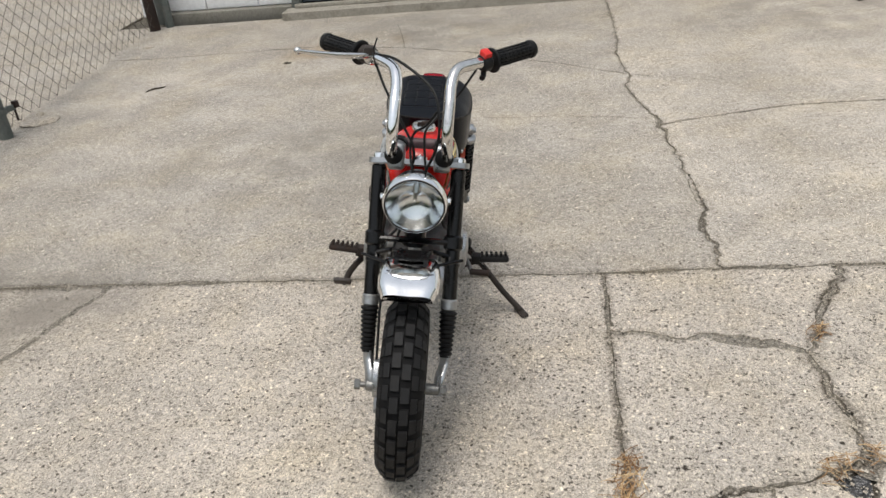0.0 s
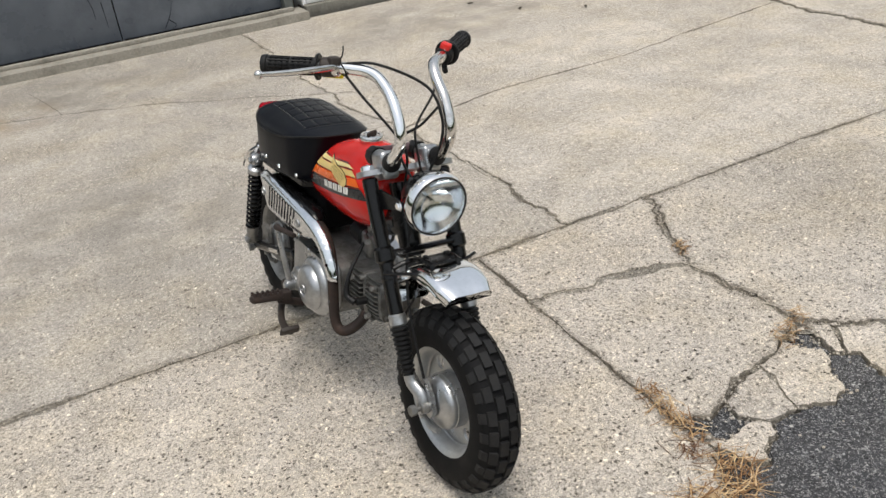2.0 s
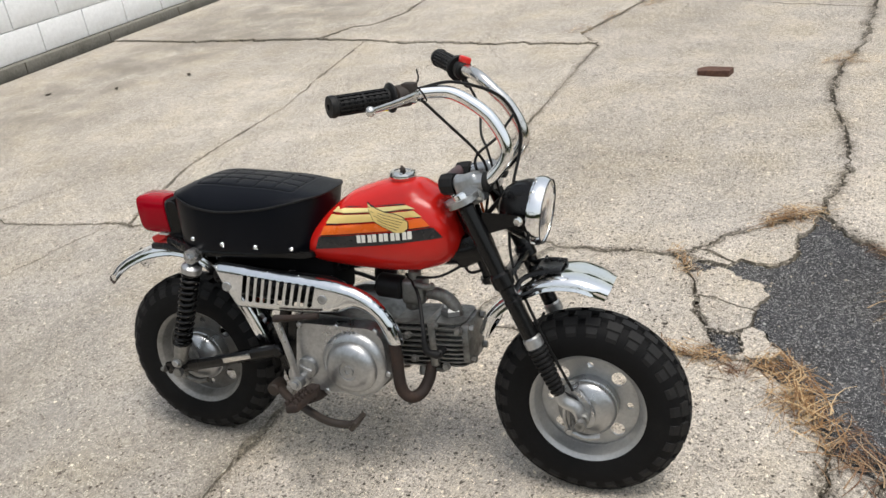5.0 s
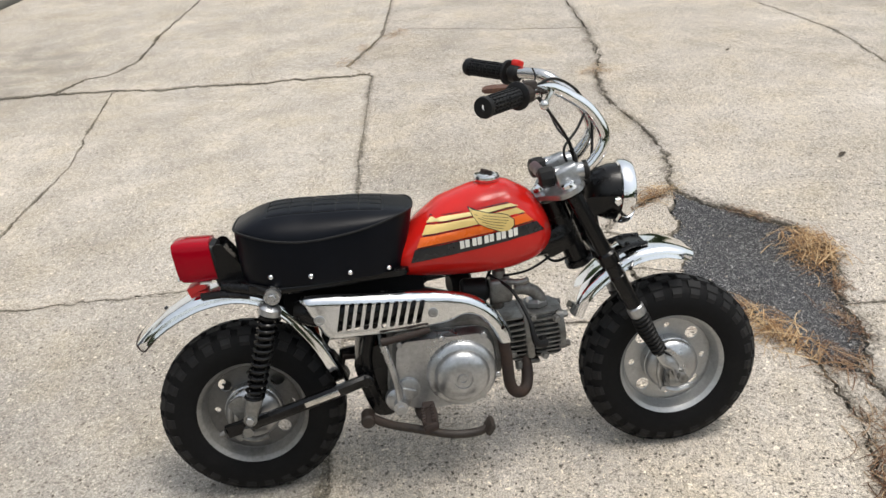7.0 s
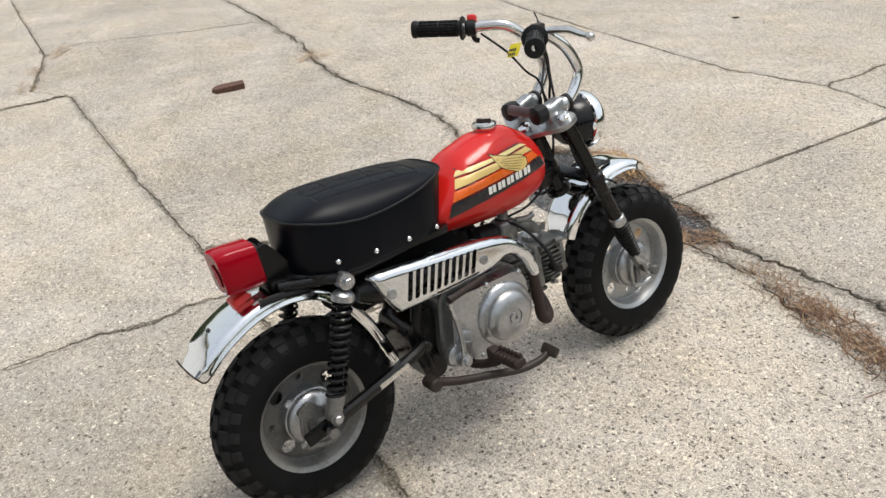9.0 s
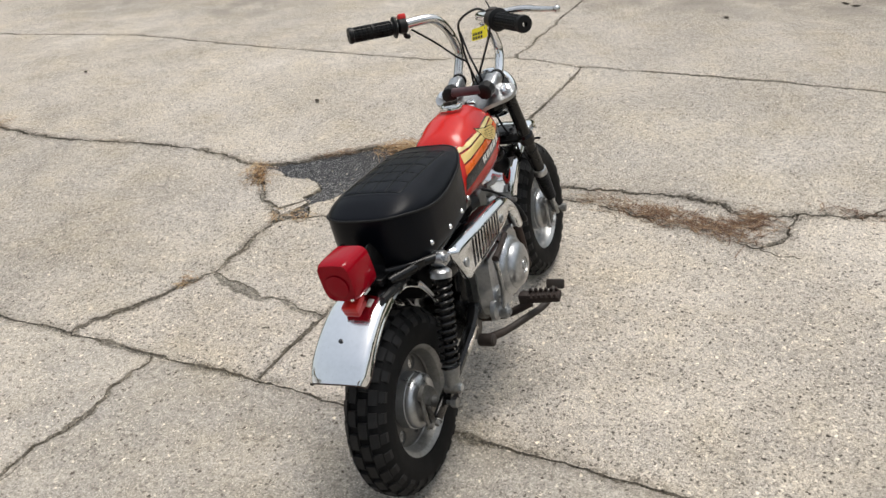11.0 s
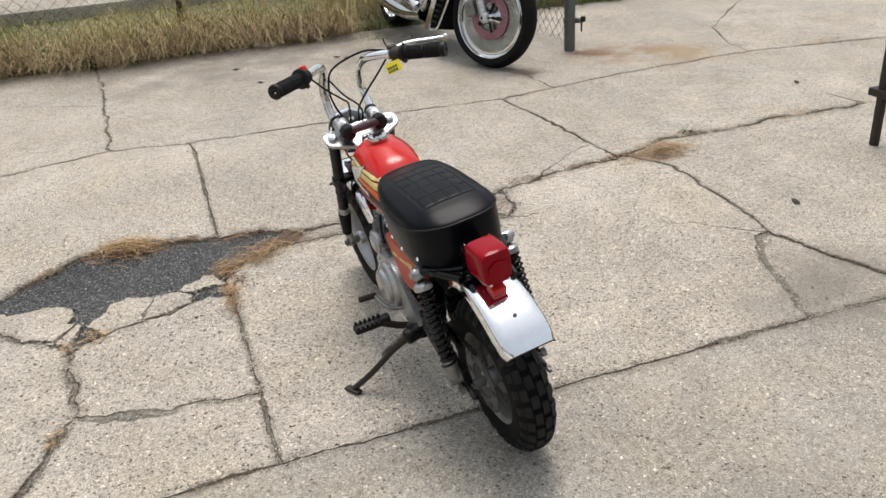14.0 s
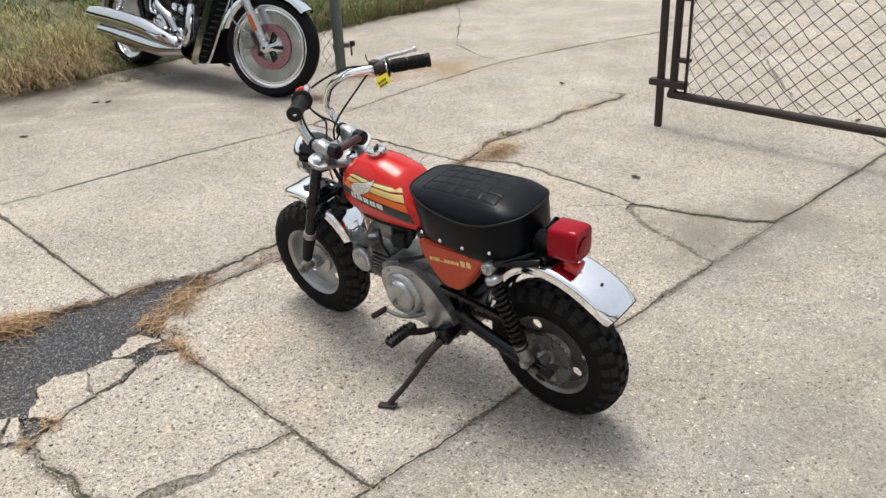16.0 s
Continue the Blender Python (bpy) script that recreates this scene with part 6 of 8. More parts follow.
plate(bm, lcase, [], 0.024, lambda u, v, w: Vector((0.41 + (u - 0.41) * (1 - w * 0.9), 0.075 + w, 0.27 + (v - 0.27) * (1 - w * 0.9))))
lathe(bm, [(0.068, 0.0), (0.0665, 0.010), (0.062, 0.0155), (0.054, 0.018), (0.051, 0.0185), (0.0495, 0.024), (0.046, 0.029), (0.038, 0.0325), (0.020, 0.0345), (0.0, 0.035)], axis_to((0.442, 0.094, 0.276), (0, 1, 0)), 44)
bmesh.ops.recalc_face_normals(bm, faces=bm.faces)
lcover = part("generator_cover", bm, M_ALU, engine, "round grey generator cover")
for x, z in ((0.40, 0.352), (0.49, 0.338), (0.365, 0.208), (0.29, 0.213)):
    bm = bmesh.new()
    lathe(bm, [(0.006, 0.0), (0.006, 0.005), (0, 0.006)], axis_to((x, 0.098, z), (0, 1, 0)), 12)
    part("screw", bm, M_ALU, engine)
# cylinder lies forward, head at its end
cyl_a, cyl_d = Vector((0.520, 0, 0.298)), Vector((1, 0, 0.05)).normalized()
cyl_up = Vector((-0.05, 0, 1)).normalized()


def fin(bm, s, hy, hz, t):
    c = cyl_a + cyl_d * s
    out = rounded([(-hy, -hz), (hy, -hz), (hy, hz), (-hy, hz)], 0.014, 3)
    plate(bm, out, [], t, lambda u, v, w: c + Vector((0, u, 0)) + cyl_up * v + cyl_d * w)


bm = bmesh.new()
rod(bm, cyl_a, cyl_a + cyl_d * 0.085, 0.042, 24)
part("cylinder", bm, M_ENGINE, engine, "dark oily cylinder")
for k in range(9):
    bm = bmesh.new()
    z = -0.050 + k * 0.0118
    c = cyl_a + cyl_d * 0.046 + cyl_up * z
    r = 0.060 * math.sqrt(1 - (z / 0.085) ** 2)
    plate(bm, rounded([(-0.036, -r), (0.036, -r), (0.036, r), (-0.036, r)], 0.008, 3), [], 0.0032, lambda u, v, w, c=c: c + cyl_d * u + Vector((0, v, 0)) + cyl_up * w)
    bmesh.ops.recalc_face_normals(bm, faces=bm.faces)
    part("cooling_fin", bm, M_ENGINE, engine, "", False)
bm = bmesh.new()
box(bm, (0.075, 0.086, 0.094), Matrix.Translation(cyl_a + cyl_d * 0.122) @ pose(0, 0, 0, 0, -3, 0), 0.018, 3)
box(bm, (0.020, 0.106, 0.104), Matrix.Translation(cyl_a + cyl_d * 0.090) @ pose(0, 0, 0, 0, -3, 0), 0.008, 2)
head = part("cylinder_head", bm, M_ALU_DIRTY, engine, "oily cylinder head")
for k in range(10):
    bm = bmesh.new()
    z = -0.049 + k * 0.0105
    c = cyl_a + cyl_d * 0.125 + cyl_up * z
    f = math.sqrt(1 - (z / 0.080) ** 2)
    plate(bm, rounded([(-0.026, -0.060 * f), (0.030 * f, -0.058 * f), (0.043 * f, -0.036), (0.043 * f, 0.036), (0.030 * f, 0.050), (-0.026, 0.052)], 0.009, 3), [], 0.0030, lambda u, v, w, c=c: c + cyl_d * u + Vector((0, v, 0)) + cyl_up * w)
    bmesh.ops.recalc_face_normals(bm, faces=bm.faces)
    part("head_fin", bm, M_ENGINE, engine, "", False)
bm = bmesh.new()
plate(bm, rounded([(-0.046, -0.046), (0.046, -0.046), (0.052, 0), (0.046, 0.046), (-0.046, 0.046), (-0.052, 0)], 0.018, 4), [], 0.014, lambda u, v, w: cyl_a + cyl_d * (0.160 + w - 2.2 * (u * u + v * v)) + Vector((0, u, 0)) + cyl_up * v, 0.012)
bmesh.ops.recalc_face_normals(bm, faces=bm.faces)
rocker = part("rocker_cover", bm, M_ENGINE, engine, "grimy rounded rocker cover")
for u, v in ((-0.036, -0.034), (0.036, -0.034), (0.036, 0.034), (-0.036, 0.034)):
    bm = bmesh.new()
    c = cyl_a + cyl_d * 0.166 + Vector((0, u, 0)) + cyl_up * v
    hexbolt(bm, c, cyl_d, 0.0075, 0.012)
    part("nut", bm, M_ALU_DIRTY, rocker)
for x, z in ((0.040, 0.022), (0.050, -0.030), (0.118, -0.044), (0.150, 0.036), (0.100, 0.046)):
    bm = bmesh.new()
    c = cyl_a + cyl_d * x + Vector((0, -0.054, 0)) + cyl_up * z
    hexbolt(bm, c, (0, -1, 0), 0.0065, 0.012)
    part("bolt", bm, M_ALU_DIRTY, engine)
bm = bmesh.new()
rod(bm, cyl_a + cyl_d * 0.062 - cyl_up * 0.052 + Vector((0, -0.045, 0)), cyl_a + cyl_d * 0.062 - cyl_up * 0.070 + Vector((0, -0.05, 0)), 0.009, 12)
box(bm, (0.046, 0.05, 0.010), Matrix.Translation(cyl_a + cyl_d * 0.085 - cyl_up * 0.060 + Vector((0, -0.02, 0))), 0.003)
part("exhaust_flange", bm, M_ENGINE, engine, "dark exhaust flange")
bm = bmesh.new()
lathe(bm, [(0.038, -0.006), (0.038, 0.014), (0.035, 0.018), (0.027, 0.019), (0.026, 0.022), (0.020, 0.024), (0, 0.0245)], axis_to(cyl_a + cyl_d * 0.122 + Vector((0, 0.048, 0)), (0, 1, 0)), 28)
lathe(bm, [(0.024, 0), (0.024, 0.010), (0.018, 0.016), (0, 0.017)], axis_to(cyl_a + cyl_d * 0.120 + cyl_up * 0.050, cyl_up), 6)
lathe(bm, [(0.024, 0), (0.024, 0.010), (0.018, 0.016), (0, 0.017)], axis_to(cyl_a + cyl_d * 0.120 - cyl_up * 0.050, -cyl_up), 6)
part("head_covers", bm, M_ALU, engine, "round aluminium covers on the cylinder head")
bm = bmesh.new()
rod(bm, cyl_a + Vector((0.115, -0.058, 0.0)), cyl_a + Vector((0.115, -0.085, 0.002)), 0.009, 12)
tube(bm, [cyl_a + Vector((0.115, -0.088, 0.002)), cyl_a + Vector((0.095, -0.098, 0.015)), cyl_a + Vector((0.085, -0.085, 0.06)), cyl_a + Vector((0.06, -0.04, 0.11)), cyl_a + Vector((0.02, 0.0, 0.135))], [0.009, 0.0075, 0.004, 0.0035, 0.0035], 10)
part("spark_plug_lead", bm, M_RUBBER, engine)
bm = bmesh.new()
tube(bm, [(0.648, 0.0, 0.345), (0.640, -0.004, 0.378), (0.618, -0.006, 0.395), (0.590, -0.004, 0.398)], [0.016, 0.014, 0.014, 0.014], 14)
part("intake_pipe", bm, M_ALU_DIRTY, engine)
bm = bmesh.new()
box(bm, (0.050, 0.045, 0.055), pose(0.560, -0.002, 0.400), 0.010, 3)
rod(bm, (0.560, -0.002, 0.42), (0.560, -0.002, 0.446), 0.014, 16)
rod(bm, (0.552, -0.002, 0.358), (0.552, -0.002, 0.378), 0.016, 16)
tube(bm, [(0.575, -0.030, 0.425), (0.60, -0.040, 0.424), (0.615, -0.044, 0.430)], 0.007, 8)
part("carburettor", bm, M_ALU_DIRTY, engine, "oily little carburettor")
bm = bmesh.new()
rod(bm, (0.475, 0.0, 0.405), (0.535, -0.002, 0.402), 0.026, 20)
rod(bm, (0.455, 0.03, 0.41), (0.50, 0.045, 0.41), 0.026, 20)
part("air_cleaner", bm, M_RUBBER, engine, "black air cleaner can")
bm = bmesh.new()
tube(bm, [(0.345, 0.055, 0.41), (0.40, 0.074, 0.392), (0.455, 0.082, 0.372)], 0.005, 8)
tube(bm, [(0.55, 0.05, 0.43), (0.535, 0.062, 0.39), (0.505, 0.07, 0.365)], 0.004, 8)
part("hoses", bm, M_RUBBER, engine)

# kick starter
bm = bmesh.new()
tube(bm, [(0.325, -0.120, 0.217), (0.323, -0.128, 0.260), (0.315, -0.134, 0.310), (0.302, -0.138, 0.362)], [0.0085, 0.0075, 0.0072, 0.008], 12, 5, False, 0.7)
lathe(bm, [(0.0145, -0.014), (0.0145, 0.014), (0.0, 0.014)], axis_to((0.325, -0.118, 0.215), (0, -1, 0)), 18)
hexbolt(bm, (0.325, -0.132, 0.215), (0, -1, 0), 0.0085, 0.006)
kick = part("kick_starter", bm, M_ALU, bike, "aluminium kick-start arm")
bm = bmesh.new()
tube(bm, [(0.300, -0.140, 0.368), (0.335, -0.138, 0.372), (0.398, -0.132, 0.380)], [0.0085, 0.0066, 0.0062], 12)
part("kick_pedal", bm, M_RUST, kick, "rusty folded kick pedal")


# swingarm, shocks
for q in (-1, 1):
    bm = bmesh.new()
    tube(bm, [(0.262, 0.075 * q, 0.262), (0.21, 0.088 * q, 0.252), (0.10, 0.092 * q, 0.222), (0.012, 0.092 * q, 0.199)], 0.0125, 10, 4, False, 1.45)
    box(bm, (0.075, 0.010, 0.030), pose(0.0, 0.092 * q, 0.197, 0, -14, 0), 0.004)
    arm = part("swingarm", bm, M_BLACK, bike, "black swingarm with worn paint")
    bm = bmesh.new()
    hexbolt(bm, (-0.038, 0.096 * q, 0.188), (-0.97, 0, -0.24), 0.006, 0.012)
    part("chain_adjuster", bm, M_ALU_DIRTY, arm)
    bm = bmesh.new()
    rod(bm, (0.262, 0.065 * q, 0.262), (0.262, 0.092 * q, 0.262), 0.014, 14)
    part("pivot", bm, M_BLACK, arm)
    shock = thing("shock_absorber", "", "")
    shock.parent = bike
    shock["label"] = "rear shock absorber with a black coil spring"
    top, low = Vector((0.102, 0.113 * q, 0.481)), Vector((0.022, 0.113 * q, 0.226))
    d = (low - top).normalized()
    bm = bmesh.new()
    rod(bm, top + d * 0.03, low - d * 0.03, 0.011, 14)
    part("damper", bm, M_BLACK, shock)
    bm = bmesh.new()
    e1 = d.orthogonal().normalized()
    e2 = d.cross(e1)
    coil = []
    turns, length = 13.5, 0.195
    for k in range(int(turns * 10) + 1):
        s = k / (turns * 10)
        pos = 0.034 + length * (s ** 0.92)
        a = 2 * math.pi * turns * (s ** 0.86)
        coil.append(top + d * pos + (e1 * math.cos(a) + e2 * math.sin(a)) * 0.0175)
    tube(bm, coil, 0.0036, 7, 1)
    part("spring", bm, M_BLACK, shock, "black coil spring")
    bm = bmesh.new()
    lathe(bm, [(0.009, 0.018), (0.016, 0.020), (0.022, 0.026), (0.022, 0.038), (0.012, 0.040)], axis_to(top, d), 22)
    lathe(bm, [(0.0, -0.013), (0.0155, -0.013), (0.0165, -0.010), (0.0165, 0.010), (0.0155, 0.013), (0.0, 0.013)], axis_to(top, (0, 1, 0)), 22)
    part("top_mount", bm, M_ALU, shock, "aluminium shock eye")
    bm = bmesh.new()
    lathe(bm, [(0.010, 0.0), (0.0145, 0.004), (0.016, 0.022), (0.0185, 0.045), (0.017, 0.050), (0.008, 0.052)], axis_to(low, -d), 18)
    lathe(bm, [(0.0, -0.015), (0.0135, -0.015), (0.0135, 0.015), (0.0, 0.015)], axis_to(low, (0, 1, 0)), 18)
    part("bottom_mount", bm, M_ALU_DIRTY, shock, "dull grey shock foot")
    for p in (top, low):
        bm = bmesh.new()
        hexbolt(bm, p + Vector((0, 0.013 * q, 0)), (0, q, 0), 0.0085, 0.008)
        part("bolt", bm, M_ALU, shock)
bm = bmesh.new()
box(bm, (0.075, 0.0035, 0.012), pose(0.168, -0.1065, 0.2445, 0, -15.5, 0), 0.001)
part("worn_strip", bm, M_CHROME_OLD, bike, "bare metal where the swingarm paint has worn")
# chain
front_c = Vector((0.285, 0.232))
lower = [(0.012 + (front_c.x - 0.012) * t, 0.117 + (0.210 - 0.117) * t - 0.004 * math.sin(math.pi * t)) for t in np.linspace(0.03, 0.97, 26)]
upper = [(0.012 + (front_c.x - 0.012) * t, 0.274 + (0.254 - 0.274) * t) for t in np.linspace(0.0, 0.97, 26)]
for pts in (lower, upper):
    bm = bmesh.new()
    for k, (p, r) in enumerate(zip(pts, pts[1:])):
        c, dv = ((p[0] + r[0]) / 2, (p[1] + r[1]) / 2), (r[0] - p[0], r[1] - p[1])
        ang = math.degrees(math.atan2(dv[1], dv[0]))
        box(bm, (math.hypot(*dv) * (1.15 if k % 2 else 0.9), 0.010 if k % 2 else 0.006, 0.009), pose(c[0], 0.053, c[1], 0, -ang, 0))
    part("chain_run", bm, M_RUST, bike, "dirty run of the drive chain", False, "stuff")
bm = bmesh.new()
tube(bm, [(0.30, 0.085, 0.335), (0.22, 0.088, 0.330), (0.12, 0.083, 0.312), (0.05, 0.075, 0.290)], [0.020, 0.022, 0.020, 0.014], 12, 5, False, 0.5)
part("chain_guard", bm, M_BLACK, bike, "black chain guard")

# left side cover
bm = bmesh.new()
sc = [(0.352, 0.488), (0.342, 0.446), (0.292, 0.372), (0.270, 0.358), (0.226, 0.357), (0.196, 0.380), (0.120, 0.482), (0.130, 0.492)]
sc = rounded(sc, 0.022, 5)


def sc_put(u, v, w):
    c = (0.25, 0.43)
    k = 1.0 if w < 0.001 else 0.93
    return Vector((c[0] + (u - c[0]) * k, 0.070 + w, c[1] + (v - c[1]) * k))


plate(bm, sc, [], 0.034, sc_put)
bmesh.ops.recalc_face_normals(bm, faces=bm.faces)
bmesh.ops.bevel(bm, geom=[e for e in bm.edges if len(e.link_faces) == 2 and e.calc_face_angle(0) > 0.9], offset=0.004, segments=2, affect="EDGES")
sidecov = part("side_cover", bm, M_ORANGE, bike, "faded orange-red plastic side cover")
bm = bmesh.new()
for x0, x1, h in ((0.308, 0.300, 0.010), (0.297, 0.293, 0.010), (0.290, 0.281, 0.010), (0.278, 0.274, 0.010), (0.270, 0.262, 0.003), (0.258, 0.249, 0.010), (0.246, 0.238, 0.010), (0.235, 0.227, 0.010), (0.224, 0.220, 0.010), (0.217, 0.210, 0.010), (0.203, 0.189, 0.017), (0.184, 0.170, 0.017)):
    zb = 0.436 + (0.308 - x0) * 0.10
    plate(bm, [(x1, zb), (x0, zb), (x0, zb + h), (x1, zb + h)], [], 0.0008, lambda u, v, w: Vector((u, 0.1045 + w, v)))
bmesh.ops.recalc_face_normals(bm, faces=bm.faces)
part("lettering_bars", bm, M_D_CREAM, sidecov, "row of pale yellow bars", False)

# pegs, brake pedal, shifter, side stand
bm = bmesh.new()
tube(bm, [(0.375, -0.17, 0.208), (0.365, -0.10, 0.180), (0.36, 0, 0.172), (0.365, 0.10, 0.182), (0.375, 0.165, 0.214)], 0.010, 12, 5)
part("peg_bar", bm, M_RUST, bike, "rusty bar under the engine")
for q in (-1, 1):
    bm = bmesh.new()
    c = Vector((0.380, 0.203 * q, 0.222))
    box(bm, (0.030, 0.082, 0.018), Matrix.Translation(c) @ pose(0, 0, 0, 4 * q, -15, 0), 0.006)
    for k in range(6):
        for s in (-1, 1):
            box(bm, (0.008, 0.007, 0.012), Matrix.Translation(c) @ pose(0, 0, 0, 4 * q, -15, 0) @ pose(0.010 * s, -0.032 + k * 0.0128, 0.011), 0.0015, 1)
    box(bm, (0.026, 0.026, 0.028), Matrix.Translation(c - Vector((0, 0.048 * q, 0.004))), 0.005)
    part("foot_peg", bm, M_RUST if q < 0 else M_RUBBER, bike, "toothed folding foot peg")
bm = bmesh.new()
tube(bm, [(0.262, -0.095, 0.182), (0.30, -0.125, 0.178), (0.36, -0.160, 0.178), (0.42, -0.182, 0.172), (0.465, -0.186, 0.172), (0.492, -0.188, 0.180)], [0.010, 0.009, 0.0088, 0.0085, 0.0085, 0.008], 12, 6)
rod(bm, (0.255, -0.075, 0.182), (0.255, -0.115, 0.182), 0.015, 16)
box(bm, (0.024, 0.046, 0.012), pose(0.496, -0.192, 0.187, 0, -55, 0), 0.004)
part("brake_pedal", bm, M_BROWN, bike, "rust-brown rear brake pedal")
bm = bmesh.new()
tube(bm, [(0.375, 0.092, 0.232), (0.405, 0.125, 0.228), (0.450, 0.138, 0.228), (0.485, 0.142, 0.236)], 0.006, 10)
part("shift_lever", bm, M_ALU_DIRTY, bike, "dull steel gear lever")
bm = bmesh.new()
rod(bm, (0.484, 0.138, 0.236), (0.490, 0.188, 0.238), 0.0085, 14)
part("shift_rubber", bm, M_RUST, bike, "brown rubber toe piece")
bm = bmesh.new()
foot = Vector((0.370, 0.292, 0.055))
tube(bm, [(0.285, 0.125, 0.205), (0.31, 0.17, 0.168), (0.345, 0.24, 0.10), foot + Vector((0, 0, 0.004))], [0.011, 0.0085, 0.0082, 0.0085], 12, 5)
stand = part("side_stand", bm, M_BROWN, bike, "brown steel side stand, folded out")
bm = bmesh.new()
box(bm, (0.052, 0.022, 0.008), Matrix.Translation(foot) @ pose(0.004, 0.004, -0.0015, 9, 0, 25), 0.003)
part("stand_foot", bm, M_BROWN, stand)
bm = bmesh.new()
coil = []
for k in range(121):
    s = k / 120
    p = Vector((0.275, 0.118, 0.222)) + (Vector((0.328, 0.196, 0.146)) - Vector((0.275, 0.118, 0.222))) * s
    coil.append(p + Vector((0.012 + 0.005 * math.cos(k * 1.2), 0.004, 0.005 * math.sin(k * 1.2))))
tube(bm, coil, 0.0012, 5, 1)
part("stand_spring", bm, M_BLACK, stand)
bm = bmesh.new()
rod(bm, (0.282, 0.075, 0.215), (0.282, 0.140, 0.205), 0.021, 18)
box(bm, (0.055, 0.05, 0.04), pose(0.295, 0.105, 0.205, 10, 20, 0), 0.008)
part("stand_pivot", bm, M_BLACK, stand, "black greasy pivot")

# ---- the big chrome motorcycle parked by the fence ----
# x forward from the rear contact, y to its left, z up
cruiser = thing("motorcycle", "large chrome and black cruiser motorcycle parked at the grass edge", "motorcycle",
                pose(-1.690, -2.720, 0.0, 0, 0, 93.4) @ pose(0, 0, 0, -9.0, 0, 0))
REAR, FRONT = pose(0.0, 0, 0.312), pose(1.655, 0, 0.312, 0, 0, 26)


def smooth_tyre(big, half, bead):
    bm = bmesh.new()
    prof = [(bead, -half * 0.8), (bead + 0.02, -half * 0.98), (bead + (big - bead) * 0.6, -half), (big - 0.022, -half * 0.75), (big - 0.006, -half * 0.38), (big, 0)]
    prof += [(r, -z) for r, z in prof[-2::-1]]
    lathe(bm, prof + [(bead - 0.006, half * 0.6), (bead - 0.006, -half * 0.6), prof[0]], None, 72)
    return bm


def cruiser_wheel(name, m, half, front):
    w = thing(name, "", "", m @ Matrix(((1, 0, 0), (0, 0, 1), (0, -1, 0))).to_4x4())
    w.parent = cruiser
    w["label"] = "polished solid disc wheel with a smooth black tyre"
    part("tyre", smooth_tyre(0.312, half, 0.245), M_TYRE, w, "black road tyre")
    bm = bmesh.new()
    for q in (-1, 1):
        lathe(bm, [(0.236, half * 0.45 * q), (0.240, half * 0.75 * q), (0.246, half * 0.86 * q), (0.252, half * 0.83 * q), (0.250, half * 0.6 * q)], None, 64)
        lathe(bm, [(0.236, half * 0.45 * q), (0.225, half * 0.40 * q), (0.215, half * 0.46 * q)], None, 64)
    part("rim", bm, M_CHROME, w, "bright rim lip")
    bm = bmesh.new()
    slots = []
    for g in range(3):
        for k in range(9):
            a = math.radians(g * 120 + k * 6.2 - 80)
            c, s = math.cos(a), math.sin(a)
            r0, r1, t = 0.140, 0.205, 0.0018
            slots.append([(r0 * c - t * s, r0 * s + t * c), (r0 * c + t * s, r0 * s - t * c), (r1 * c + t * s, r1 * s - t * c), (r1 * c - t * s, r1 * s + t * c)])
    for q in (-1, 1):
        plate(bm, circle(0, 0, 0.217, 56), slots, 0.003, lambda u, v, t, q=q: Vector((u, v, q * (half * 0.46 - 0.10 * (0.217 - math.hypot(u, v)) * 0.3 + t))), 0.03)
    bmesh.ops.recalc_face_normals(bm, faces=bm.faces)
    part("wheel_disc", bm, M_DISC, w, "polished aluminium disc with fine slots")
    bm = bmesh.new()
    rod(bm, (0, 0, -half - 0.05), (0, 0, half + 0.05), 0.032, 22)
    rod(bm, (0, 0, -half - 0.062), (0, 0, half + 0.062), 0.014, 6)
    part("hub", bm, M_CHROME, w)
    if front:
        for q in (-1, 1):
            bm = bmesh.new()
            holes = [circle(r * math.cos(a), r * math.sin(a), 0.0045, 8) for r, off in ((0.105, 0), (0.122, 0.13)) for a in (off + k * math.pi / 12 for k in range(24))]
            plate(bm, circle(0, 0, 0.138, 48), [circle(0, 0, 0.088, 36)] + holes, 0.005, lambda u, v, t, q=q: Vector((u, v, q * (half * 0.46 + 0.016) + t)))
            part("brake_disc", bm, M_PINK, w, "drilled brake disc with a pinkish sheen", False)
            bm = bmesh.new()
            for k in range(5):
                a = 2 * math.pi * k / 5
                box(bm, (0.085, 0.020, 0.008), Matrix.Translation((0.052 * math.cos(a), 0.052 * math.sin(a), q * (half * 0.46 + 0.020))) @ pose(0, 0, 0, 0, 0, math.degrees(a)), 0.003)
            part("disc_carrier", bm, M_BLACK, w, "black five-arm carrier")
    return w


cruiser_wheel("front_wheel", FRONT, 0.062, True)
cruiser_wheel("rear_wheel", REAR, 0.092, False)


def front_part(name, bm, mat, label=""):
    bmesh.ops.transform(bm, matrix=FRONT, verts=bm.verts)
    return part(name, bm, mat, cruiser, label)


